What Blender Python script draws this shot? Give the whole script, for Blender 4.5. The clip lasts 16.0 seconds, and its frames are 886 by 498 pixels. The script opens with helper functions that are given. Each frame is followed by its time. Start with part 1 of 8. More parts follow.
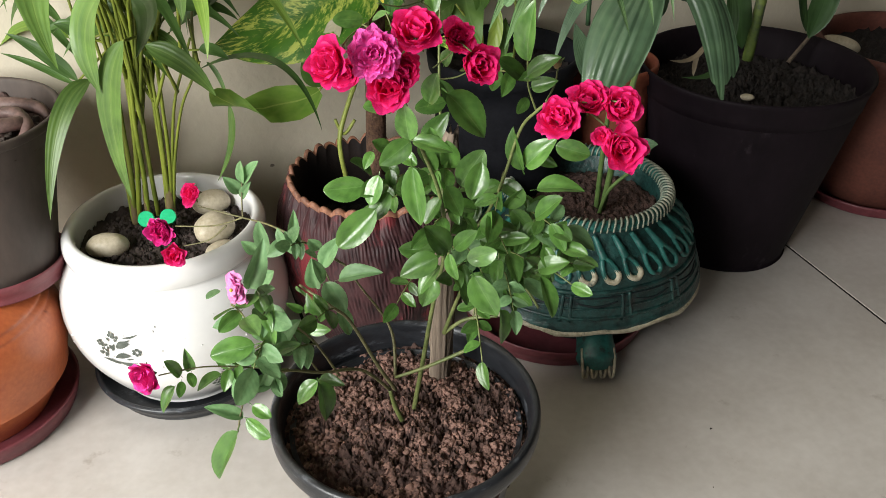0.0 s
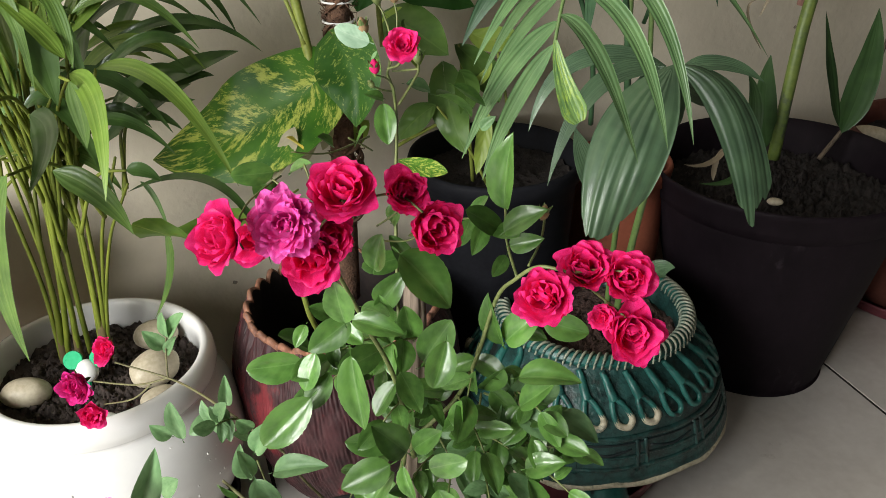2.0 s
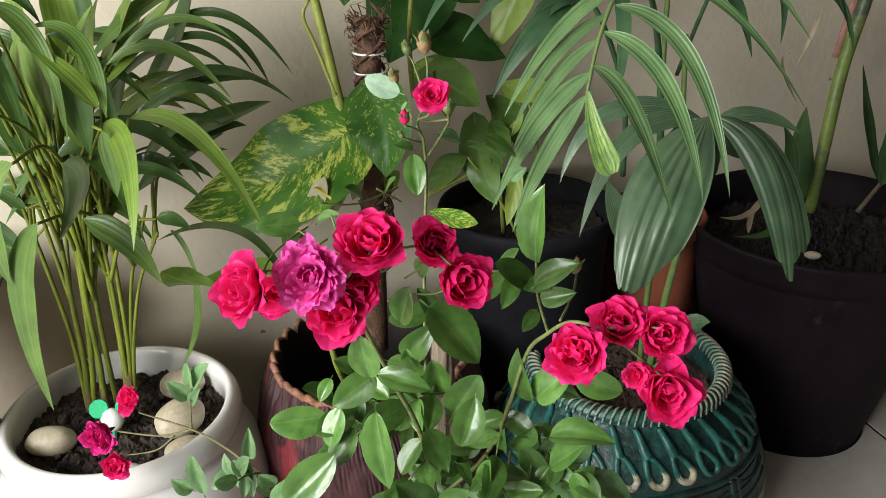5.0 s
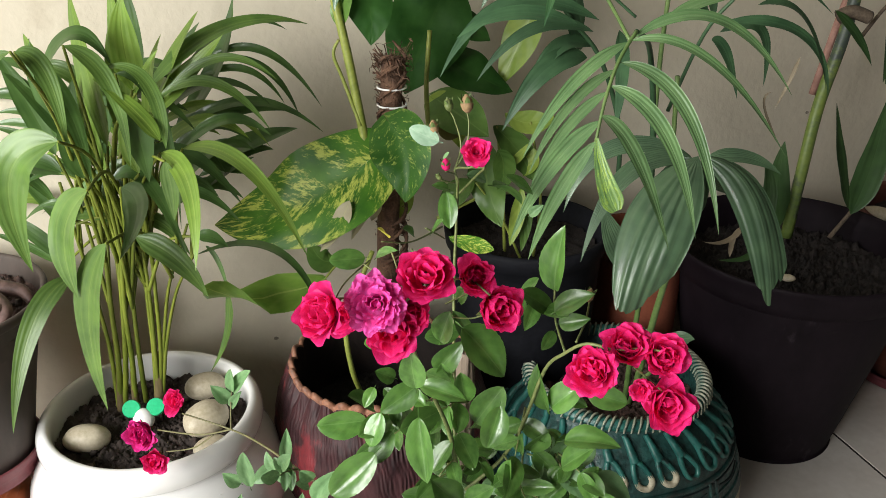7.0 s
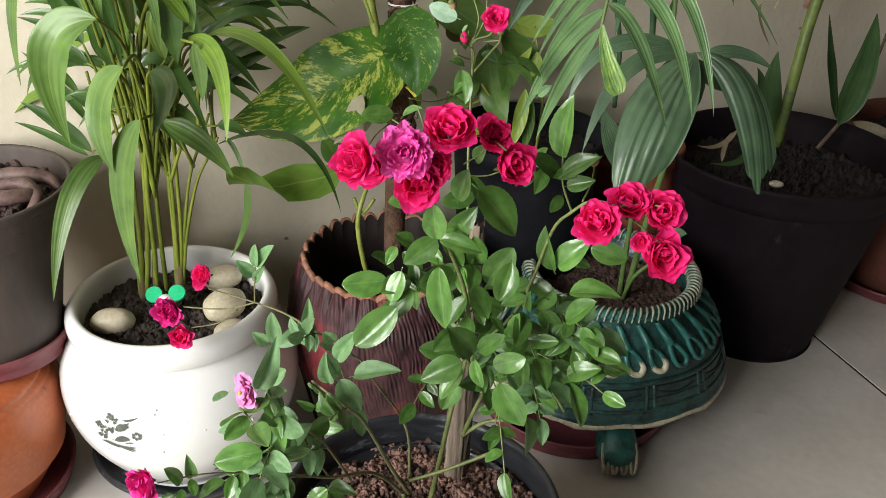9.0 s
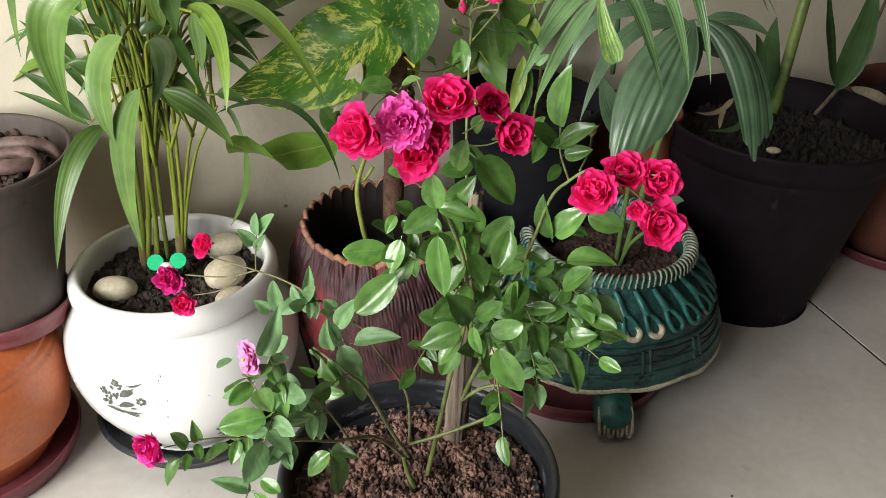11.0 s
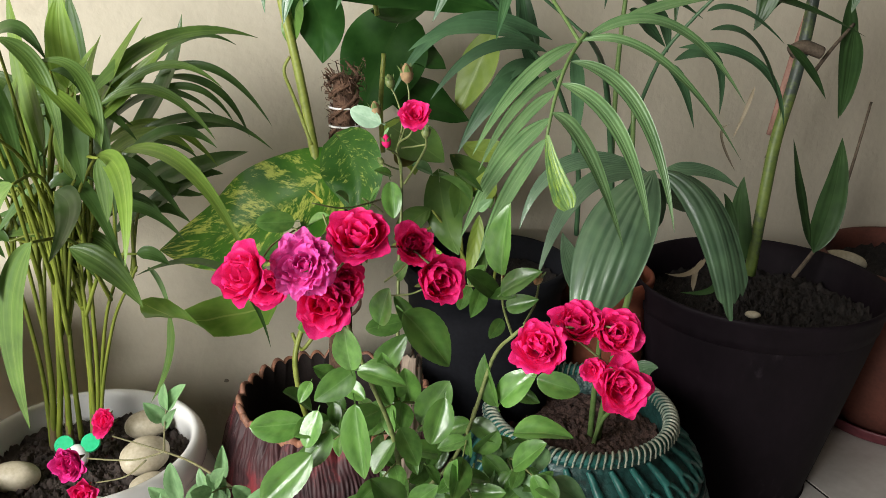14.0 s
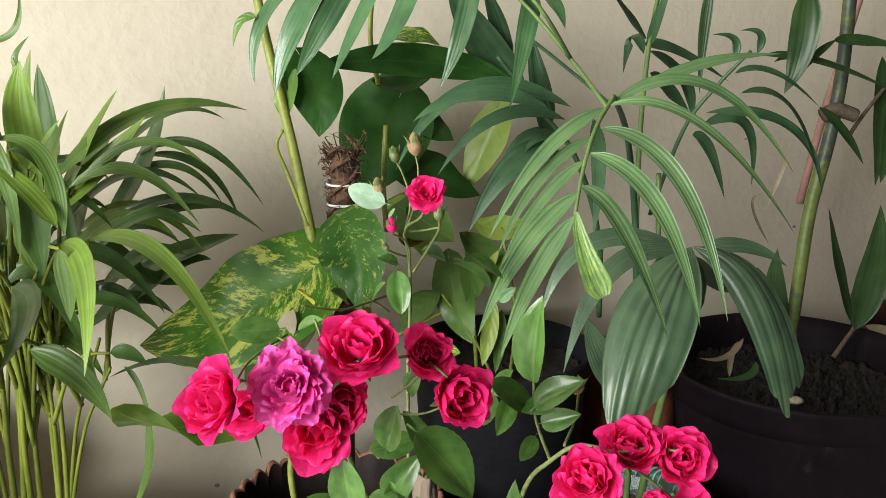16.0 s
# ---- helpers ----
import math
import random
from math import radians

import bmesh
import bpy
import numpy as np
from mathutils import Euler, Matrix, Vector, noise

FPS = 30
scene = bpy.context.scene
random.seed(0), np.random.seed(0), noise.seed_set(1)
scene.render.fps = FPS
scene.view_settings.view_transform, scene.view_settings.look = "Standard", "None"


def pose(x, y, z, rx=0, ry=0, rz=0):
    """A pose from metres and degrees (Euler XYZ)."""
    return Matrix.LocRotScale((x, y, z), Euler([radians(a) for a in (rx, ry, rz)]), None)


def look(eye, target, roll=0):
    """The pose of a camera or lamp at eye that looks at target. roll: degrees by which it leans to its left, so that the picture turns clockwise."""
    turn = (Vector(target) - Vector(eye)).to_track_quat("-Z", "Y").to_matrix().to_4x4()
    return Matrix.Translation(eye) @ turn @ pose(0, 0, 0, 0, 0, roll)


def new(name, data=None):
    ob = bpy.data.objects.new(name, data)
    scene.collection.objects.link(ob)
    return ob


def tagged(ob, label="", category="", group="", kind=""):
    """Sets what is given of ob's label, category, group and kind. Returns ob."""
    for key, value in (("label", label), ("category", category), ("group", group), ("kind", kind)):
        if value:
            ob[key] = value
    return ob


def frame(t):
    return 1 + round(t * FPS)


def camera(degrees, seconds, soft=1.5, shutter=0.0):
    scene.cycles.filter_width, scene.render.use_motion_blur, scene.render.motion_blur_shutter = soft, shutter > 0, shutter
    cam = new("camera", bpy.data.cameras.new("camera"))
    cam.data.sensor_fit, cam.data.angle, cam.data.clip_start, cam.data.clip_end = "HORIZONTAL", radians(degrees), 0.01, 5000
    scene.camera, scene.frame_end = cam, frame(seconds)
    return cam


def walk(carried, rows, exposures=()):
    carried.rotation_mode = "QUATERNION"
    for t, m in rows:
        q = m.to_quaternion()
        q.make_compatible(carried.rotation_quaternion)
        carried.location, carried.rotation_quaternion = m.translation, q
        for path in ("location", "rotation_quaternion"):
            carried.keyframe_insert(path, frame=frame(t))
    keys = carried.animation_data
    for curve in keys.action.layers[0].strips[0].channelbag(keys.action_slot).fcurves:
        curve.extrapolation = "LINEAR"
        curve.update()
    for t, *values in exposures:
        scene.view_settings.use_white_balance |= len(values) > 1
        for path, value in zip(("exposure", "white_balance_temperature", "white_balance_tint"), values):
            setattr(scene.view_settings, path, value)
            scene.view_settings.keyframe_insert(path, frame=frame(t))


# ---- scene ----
cam = camera(54.4, 16.0, soft=0.8)
METRES, EYE, TILT, LEAN, TURN = 1.1, 0.97, -33.0, 0.0, 0.0
ROWS = [
    (0.0, 0.0, 0.0, 0.0, 0.0, 0.0, -0.0),
    (0.5, -0.0021, 0.071, 0.0404, 0.01, 1.29, -0.13),
    (1.0, 0.0108, 0.1297, 0.0953, 0.12, 2.79, -0.22),
    (1.5, 0.0359, 0.1744, 0.0942, 0.5, 3.37, 0.34),
    (2.0, 0.0408, 0.176, 0.0954, 0.92, 4.14, 0.3),
    (2.5, 0.043, 0.1573, 0.1195, 1.04, 4.19, 1.65),
    (3.0, 0.0339, 0.1413, 0.1127, 1.14, 3.32, 1.88),
    (3.5, 0.0311, 0.1466, 0.11, 1.22, 3.12, 1.83),
    (6.0, 0.0468, 0.2037, 0.0956, 3.55, 9.73, -1.58),
    (6.5, 0.0293, 0.1533, 0.1169, 2.76, 9.19, -1.41),
    (7.0, 0.0036, 0.0946, 0.1054, 1.18, 7.65, -1.48),
    (7.5, -0.0134, 0.0527, 0.0857, 0.35, 5.42, -1.68),
    (8.0, -0.0126, 0.0256, 0.0662, 0.34, 5.26, -1.75),
    (8.5, -0.0134, 0.0255, 0.0498, 0.42, 5.19, -1.84),
    (9.0, -0.0157, 0.0441, 0.0379, 0.46, 3.8, -1.85),
    (11.5, -0.0162, 0.025, 0.0423, 0.23, 1.48, -1.52),
    (12.0, -0.0148, 0.0108, 0.0441, -0.84, 5.66, -1.16),
    (12.5, -0.0106, 0.0109, 0.0448, -0.92, 7.7, -1.13),
    (13.0, -0.0062, 0.001, 0.046, -0.86, 9.63, -1.01),
    (13.5, 0.0049, 0.0586, 0.053, -0.76, 11.13, -1.12),
    (14.0, 0.0277, 0.1412, 0.036, -0.51, 13.5, -0.96),
    (14.5, 0.0323, 0.221, 0.0129, -0.28, 15.56, -0.35),
    (15.0, 0.0318, 0.2487, 0.0055, -0.01, 16.57, 0.35),
    (15.5, 0.027, 0.2472, 0.0405, 0.16, 18.33, 0.68),
    (16.0, 0.0194, 0.236, 0.078, -0.0, 18.26, 0.05),
]
walk(cam, [(t, pose(0, 0, EYE, TILT, LEAN, TURN) @ pose(METRES * x, METRES * y, METRES * z, 90 + pitch, roll, yaw)) for t, x, y, z, yaw, pitch, roll in ROWS],
     exposures=[(0.0, -0.03), (0.5, 0.03), (1.5, 0.0), (2.5, -0.06), (6.0, -0.02), (8.0, -0.02), (9.0, -0.05), (11.5, 0.02), (12.5, -0.02), (14.0, 0.03), (14.5, 0.20), (15.5, 0.20), (16.0, 0.16)])

# ---------------------------------------------------------------- light
world = bpy.data.worlds.new("daylight")
scene.world = world
world.use_nodes = True
wn = world.node_tree.nodes
sky = wn.new("ShaderNodeTexSky")
sky.sky_type = "NISHITA"
sky.sun_disc = False
sky.sun_elevation = radians(38)
sky.sun_rotation = radians(-120)
world.node_tree.links.new(sky.outputs[0], wn["Background"].inputs[0])
wn["Background"].inputs[1].default_value = 0.025


def window_light(name, eye, target, sx, sy, watts, colour):
    """Daylight entering through an opening of the room."""
    lamp = bpy.data.lights.new(name, "AREA")
    lamp.shape, lamp.size, lamp.size_y, lamp.energy, lamp.color = "RECTANGLE", sx, sy, watts, colour
    ob = new(name, lamp)
    ob.matrix_world = look(eye, target)
    return ob


window_light("window_daylight", (-1.66, -0.94, 1.36), (0.05, 0.92, 0.40), 1.55, 1.50, 147, (0.985, 0.985, 0.945))


# ---------------------------------------------------------------- materials
def link(m, a, b):
    m.node_tree.links.new(a, b)


def surface(name, dark, light, rough=0.6, scale=40, bump=0.2, fine=240, metal=0.0, coat=0.0, depth=0.002, spot=None, spot_scale=9, spot_at=0.62, stretch=(1, 1, 1), vary=0.0, gloss=0.5):
    """A material with a coarse stain, a fine grain and relief."""
    m = bpy.data.materials.new(name)
    m.use_nodes = True
    nd = m.node_tree.nodes
    bsdf = nd["Principled BSDF"]
    co = nd.new("ShaderNodeTexCoord")
    mp = nd.new("ShaderNodeMapping")
    mp.inputs["Scale"].default_value = stretch
    link(m, co.outputs["Object"], mp.inputs["Vector"])
    n1 = nd.new("ShaderNodeTexNoise")
    n1.inputs["Scale"].default_value = scale
    n1.inputs["Detail"].default_value = 5
    n1.inputs["Roughness"].default_value = 0.62
    n2 = nd.new("ShaderNodeTexNoise")
    n2.inputs["Scale"].default_value = fine
    n2.inputs["Detail"].default_value = 3
    for n in (n1, n2):
        link(m, mp.outputs[0], n.inputs["Vector"])
    add = nd.new("ShaderNodeMath")
    add.operation = "MULTIPLY_ADD"
    add.inputs[1].default_value = 0.35
    link(m, n2.outputs["Fac"], add.inputs[0])
    sc = nd.new("ShaderNodeMath")
    sc.operation = "MULTIPLY"
    sc.inputs[1].default_value = 0.72
    link(m, n1.outputs["Fac"], sc.inputs[0])
    link(m, sc.outputs[0], add.inputs[2])
    ramp = nd.new("ShaderNodeValToRGB")
    ramp.color_ramp.elements[0].position, ramp.color_ramp.elements[1].position = 0.36, 0.70
    ramp.color_ramp.elements[0].color = (*dark, 1)
    ramp.color_ramp.elements[1].color = (*light, 1)
    link(m, add.outputs[0], ramp.inputs[0])
    out = ramp.outputs[0]
    if spot:
        n3 = nd.new("ShaderNodeTexNoise")
        n3.inputs["Scale"].default_value = spot_scale
        n3.inputs["Detail"].default_value = 6
        n3.inputs["Roughness"].default_value = 0.7
        link(m, mp.outputs[0], n3.inputs["Vector"])
        r3 = nd.new("ShaderNodeValToRGB")
        r3.color_ramp.elements[0].position, r3.color_ramp.elements[1].position = spot_at, spot_at + 0.09
        link(m, n3.outputs["Fac"], r3.inputs[0])
        mx = nd.new("ShaderNodeMix")
        mx.data_type = "RGBA"
        mx.inputs["B"].default_value = (*spot, 1)
        link(m, r3.outputs[0], mx.inputs[0])
        link(m, out, mx.inputs["A"])
        out = mx.outputs["Result"]
    if vary:
        oi = nd.new("ShaderNodeObjectInfo")
        hv = nd.new("ShaderNodeHueSaturation")
        mr = nd.new("ShaderNodeMapRange")
        mr.inputs["To Min"].default_value, mr.inputs["To Max"].default_value = 1 - vary, 1 + vary
        link(m, oi.outputs["Random"], mr.inputs[0])
        link(m, mr.outputs[0], hv.inputs["Value"])
        link(m, out, hv.inputs["Color"])
        out = hv.outputs[0]
    link(m, out, bsdf.inputs["Base Color"])
    rr = nd.new("ShaderNodeMapRange")
    rr.inputs["To Min"].default_value, rr.inputs["To Max"].default_value = max(rough - 0.12, 0.03), min(rough + 0.12, 1)
    link(m, n1.outputs["Fac"], rr.inputs[0])
    link(m, rr.outputs[0], bsdf.inputs["Roughness"])
    bsdf.inputs["Metallic"].default_value = metal
    bsdf.inputs["Specular IOR Level"].default_value = gloss
    bsdf.inputs["Coat Weight"].default_value = coat
    bsdf.inputs["Coat Roughness"].default_value = 0.12
    bp = nd.new("ShaderNodeBump")
    bp.inputs["Strength"].default_value = bump
    bp.inputs["Distance"].default_value = depth
    link(m, add.outputs[0], bp.inputs["Height"])
    link(m, bp.outputs[0], bsdf.inputs["Normal"])
    return m


def leafy(name, dark, light, vein, rough=0.38, kind="pinnate", lines=9, through_light=0.25, patch=None, patch_at=0.56, vary=0.22, coat=0.0, vein_mix=0.22, relief=0.2, gloss=0.4, patch_scale=(5, 9, 1), wet=0.0, grain=30):
    """A leaf: UV x runs from base to tip, UV y from edge to edge. Veins, blotches, and some light let through."""
    m = bpy.data.materials.new(name)
    m.use_nodes = True
    nd = m.node_tree.nodes
    bsdf = nd["Principled BSDF"]
    co = nd.new("ShaderNodeTexCoord")
    sep = nd.new("ShaderNodeSeparateXYZ")
    link(m, co.outputs["UV"], sep.inputs[0])
    oi = nd.new("ShaderNodeObjectInfo")

    def math_node(op, a, b=None, c=None):
        n = nd.new("ShaderNodeMath")
        n.operation = op
        for i, v in enumerate((a, b, c)):
            if v is None:
                continue
            if isinstance(v, (int, float)):
                n.inputs[i].default_value = v
            else:
                link(m, v, n.inputs[i])
        return n.outputs[0]

    across = math_node("ABSOLUTE", math_node("SUBTRACT", sep.outputs[1], 0.5))
    if kind == "pinnate":
        phase = math_node("MULTIPLY", math_node("SUBTRACT", sep.outputs[0], math_node("MULTIPLY", across, 0.55)), lines * 6.283)
    else:
        phase = math_node("MULTIPLY", across, lines * 6.283)
    wave = math_node("SINE", phase)
    ribs = math_node("MULTIPLY_ADD", wave, 0.5, 0.5)
    sharp = math_node("POWER", ribs, 5.0)
    mid = math_node("LESS_THAN", across, 0.022)
    if kind == "pinnate":
        margin = math_node("GREATER_THAN", across, 0.480)
        mid = math_node("MULTIPLY", math_node("MAXIMUM", mid, math_node("MULTIPLY", margin, 0.45)), 2.3)
    veins = math_node("MAXIMUM", math_node("MULTIPLY", sharp, 0.45), mid)
    noise_1 = nd.new("ShaderNodeTexNoise")
    noise_1.inputs["Scale"].default_value = grain
    noise_1.inputs["Detail"].default_value = 5
    link(m, co.outputs["Object"], noise_1.inputs["Vector"])
    ramp = nd.new("ShaderNodeValToRGB")
    ramp.color_ramp.elements[0].position, ramp.color_ramp.elements[1].position = 0.35, 0.68
    ramp.color_ramp.elements[0].color = (*dark, 1)
    ramp.color_ramp.elements[1].color = (*light, 1)
    link(m, noise_1.outputs["Fac"], ramp.inputs[0])
    base = ramp.outputs[0]
    if patch:
        if kind == "pinnate":
            mp = nd.new("ShaderNodeCombineXYZ")
            link(m, math_node("MULTIPLY", math_node("SUBTRACT", sep.outputs[0], math_node("MULTIPLY", across, 0.8)), patch_scale[0]), mp.inputs[0])
            link(m, math_node("MULTIPLY", math_node("ADD", sep.outputs[0], across), patch_scale[1]), mp.inputs[1])
            link(m, math_node("MULTIPLY", math_node("GREATER_THAN", sep.outputs[1], 0.5), 7.3), mp.inputs[2])
        else:
            mp = nd.new("ShaderNodeMapping")
            mp.inputs["Scale"].default_value = patch_scale
            mp.inputs["Rotation"].default_value = (0, 0, 0.5)
            link(m, co.outputs["UV"], mp.inputs["Vector"])
        nv = nd.new("ShaderNodeTexNoise")
        nv.noise_dimensions = "4D"
        nv.inputs["Scale"].default_value = 1.1
        nv.inputs["Detail"].default_value = 7
        nv.inputs["Roughness"].default_value = 0.8
        link(m, mp.outputs[0], nv.inputs["Vector"])
        link(m, math_node("MULTIPLY", oi.outputs["Random"], 20), nv.inputs["W"])
        rp = nd.new("ShaderNodeValToRGB")
        rp.color_ramp.elements[0].position, rp.color_ramp.elements[1].position = patch_at, patch_at + 0.07
        link(m, nv.outputs["Fac"], rp.inputs[0])
        mx = nd.new("ShaderNodeMix")
        mx.data_type = "RGBA"
        mx.inputs["B"].default_value = (*patch, 1)
        link(m, rp.outputs[0], mx.inputs[0])
        link(m, base, mx.inputs["A"])
        base = mx.outputs["Result"]
    mv = nd.new("ShaderNodeMix")
    mv.data_type = "RGBA"
    mv.inputs["B"].default_value = (*vein, 1)
    streak = nd.new("ShaderNodeTexNoise")
    streak.inputs["Scale"].default_value = 1.0
    streak.inputs["Detail"].default_value = 4
    ms0 = nd.new("ShaderNodeMapping")
    ms0.inputs["Scale"].default_value = (2.5, 26, 1) if kind == "parallel" else (9, 9, 1)
    link(m, co.outputs["UV"], ms0.inputs["Vector"])
    link(m, ms0.outputs[0], streak.inputs["Vector"])
    link(m, math_node("MULTIPLY", math_node("MULTIPLY_ADD", streak.outputs["Fac"], 1.4, veins), vein_mix), mv.inputs[0])
    link(m, base, mv.inputs["A"])
    hv = nd.new("ShaderNodeHueSaturation")
    mr = nd.new("ShaderNodeMapRange")
    mr.inputs["To Min"].default_value, mr.inputs["To Max"].default_value = 1 - vary, 1 + vary
    link(m, oi.outputs["Random"], mr.inputs[0])
    link(m, mr.outputs[0], hv.inputs["Value"])
    link(m, mv.outputs["Result"], hv.inputs["Color"])
    link(m, hv.outputs[0], bsdf.inputs["Base Color"])
    bsdf.inputs["Roughness"].default_value = rough
    bsdf.inputs["Coat Weight"].default_value = coat
    bsdf.inputs["Coat Roughness"].default_value = 0.08 if wet else 0.15
    if wet:
        some = math_node("GREATER_THAN", oi.outputs["Random"], 0.55)
        film_of_water = nd.new("ShaderNodeMapRange")
        film_of_water.inputs["From Min"].default_value, film_of_water.inputs["From Max"].default_value = 0.44, 0.54
        link(m, streak.outputs["Fac"], film_of_water.inputs[0])
        link(m, math_node("MULTIPLY_ADD", math_node("MULTIPLY", some, film_of_water.outputs[0]), wet, coat), bsdf.inputs["Coat Weight"])
    bp = nd.new("ShaderNodeBump")
    bp.inputs["Strength"].default_value = relief
    bsdf.inputs["Specular IOR Level"].default_value = gloss
    bp.inputs["Distance"].default_value = 0.0015
    link(m, math_node("ADD", ribs, noise_1.outputs["Fac"]), bp.inputs["Height"])
    link(m, bp.outputs[0], bsdf.inputs["Normal"])
    tr = nd.new("ShaderNodeBsdfTranslucent")
    link(m, hv.outputs[0], tr.inputs["Color"])
    ms = nd.new("ShaderNodeMixShader")
    ms.inputs[0].default_value = through_light * 0.7
    link(m, bsdf.outputs[0], ms.inputs[1])
    link(m, tr.outputs[0], ms.inputs[2])
    link(m, ms.outputs[0], nd["Material Output"].inputs["Surface"])
    return m


WALL = surface("cream_wall_paint", (0.640, 0.574, 0.455), (0.690, 0.622, 0.500), 0.85, 15, 0.38, 70, depth=0.006, spot=(0.56, 0.49, 0.38), spot_scale=2.6, spot_at=0.60, gloss=0.25)
FLOOR = surface("cream_floor_tile", (0.48, 0.442, 0.405), (0.59, 0.555, 0.520), 0.36, 7, 0.05, 60, depth=0.001, spot=(0.40, 0.358, 0.318), spot_scale=11, spot_at=0.63)
# SHADE and CEIL cover unseen surfaces, kept dark so little light bounces back
SHADE = surface("unseen_dark_wall", (0.055, 0.048, 0.042), (0.08, 0.070, 0.060), 0.85, 3)
GROUT = surface("dark_grout", (0.012, 0.010, 0.009), (0.03, 0.026, 0.022), 0.95, 60)
CEIL = surface("unseen_dim_ceiling", (0.14, 0.132, 0.12), (0.18, 0.17, 0.15), 0.85, 3)
WHITE = surface("white_glaze", (0.78, 0.775, 0.76), (0.84, 0.835, 0.825), 0.22, 9, 0.06, 60, coat=0.5)
INK = surface("grey_green_painted_motif", (0.045, 0.055, 0.045), (0.11, 0.125, 0.105), 0.5, 90)
# bluish-grey spots: scuffs, and the rim's sheen put into the colour
BLACK = surface("black_plastic", (0.008, 0.009, 0.011), (0.024, 0.026, 0.031), 0.34, 26, 0.3, 190, spot=(0.10, 0.11, 0.125), spot_scale=13, spot_at=0.58, stretch=(1, 1, 3))
DARKPOT = surface("faded_black_plastic", (0.0048, 0.0028, 0.0044), (0.0120, 0.0074, 0.0108), 0.66, 7, 0.25, 90, spot=(0.028, 0.021, 0.026), spot_scale=22, spot_at=0.62, stretch=(1, 1, 0.5), gloss=0.14)
GREYPOT = surface("weathered_grey_plastic", (0.033, 0.023, 0.0195), (0.073, 0.055, 0.046), 0.66, 9, 0.2, 90, stretch=(1, 1, 0.3))
MAROON = surface("maroon_plastic", (0.11, 0.022, 0.03), (0.19, 0.05, 0.06), 0.45, 18, 0.1, 120)
TERRA = surface("terracotta", (0.36, 0.080, 0.026), (0.55, 0.155, 0.052), 0.48, 12, 0.22, 150, coat=0.3, spot=(0.2, 0.045, 0.02), spot_scale=14, spot_at=0.66)
# inner clay darkened in colour for the shade inside the pot
BROWNINNER = surface("recess_shaded_clay", (0.008, 0.005, 0.0045), (0.024, 0.014, 0.012), 0.7, 30, 0.4)
TERRARED = surface("deep_red_terracotta", (0.19, 0.042, 0.022), (0.30, 0.085, 0.042), 0.78, 12, 0.25, 150)
TERRADARK = surface("dark_terracotta", (0.075, 0.022, 0.016), (0.160, 0.050, 0.033), 0.7, 12, 0.25, 150)
BROWN = surface("brown_textured_clay", (0.012, 0.0046, 0.006), (0.078, 0.028, 0.031), 0.55, 26, 0.6, 160, spot=(0.19, 0.026, 0.032), spot_scale=12, spot_at=0.555, stretch=(1, 1, 0.4), gloss=0.35)
BROWNEDGE = surface("worn_orange_clay_edge", (0.10, 0.045, 0.035), (0.42, 0.19, 0.11), 0.6, 45, 0.4)
TEAL = surface("teal_brown_glaze", (0.003, 0.012, 0.012), (0.024, 0.092, 0.082), 0.42, 30, 0.9, 120, coat=0.15, depth=0.004, spot=(0.018, 0.021, 0.019), spot_scale=14, spot_at=0.56)
TEALBRIGHT = surface("bright_teal_glaze", (0.008, 0.062, 0.054), (0.028, 0.165, 0.140), 0.42, 40, 0.4, 140, coat=0.15, spot=(0.02, 0.03, 0.028), spot_scale=45, spot_at=0.56)
CREAM = surface("worn_cream_slip", (0.30, 0.26, 0.17), (0.60, 0.55, 0.42), 0.5, 50, 0.3, 200, spot=(0.05, 0.085, 0.075), spot_scale=34, spot_at=0.58)
# near-black glaze for lines that paint the shadows of the shell's relief
RELIEFSHADE = surface("relief_shade_glaze", (0.003, 0.007, 0.008), (0.010, 0.022, 0.024), 0.6, 40, 0.3, 140)
CORD = surface("worn_cream_and_teal_cord", (0.10, 0.17, 0.14), (0.52, 0.48, 0.36), 0.5, 18, 0.3, 200, spot=(0.03, 0.10, 0.09), spot_scale=30, spot_at=0.56, vary=0.25)
SOIL = surface("dry_brown_soil", (0.060, 0.031, 0.025), (0.34, 0.195, 0.155), 0.95, 70, 1.0, 320, depth=0.005)
# dark enough to paint crevice shade under crumbs; the turtle pot reuses the tone
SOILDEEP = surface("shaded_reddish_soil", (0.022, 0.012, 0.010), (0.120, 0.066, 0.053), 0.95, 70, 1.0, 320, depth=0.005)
SOILDARK = surface("damp_dark_soil", (0.018, 0.012, 0.010), (0.062, 0.044, 0.036), 0.92, 60, 0.9, 300, depth=0.004)
NURSERY = surface("dull_black_plastic", (0.004, 0.0042, 0.006), (0.010, 0.0105, 0.014), 0.7, 20, 0.15, 160, gloss=0.15)
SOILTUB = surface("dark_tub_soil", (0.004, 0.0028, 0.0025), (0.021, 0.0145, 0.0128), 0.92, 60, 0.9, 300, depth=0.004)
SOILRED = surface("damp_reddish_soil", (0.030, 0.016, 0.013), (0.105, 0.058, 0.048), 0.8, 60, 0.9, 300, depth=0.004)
# soil colour taken almost to black for the shade deep in the brown pot
SOILBLACK = surface("recess_shaded_soil", (0.004, 0.003, 0.0028), (0.016, 0.012, 0.010), 0.92, 60, 0.9, 300, depth=0.004)
STONE = surface("ivory_pebble", (0.40, 0.34, 0.235), (0.62, 0.55, 0.42), 0.5, 25, 0.1, 200, vary=0.12)
WOOD = surface("weathered_wood", (0.075, 0.052, 0.038), (0.33, 0.26, 0.20), 0.9, 60, 0.8, 200, depth=0.004, stretch=(1, 1, 0.1))
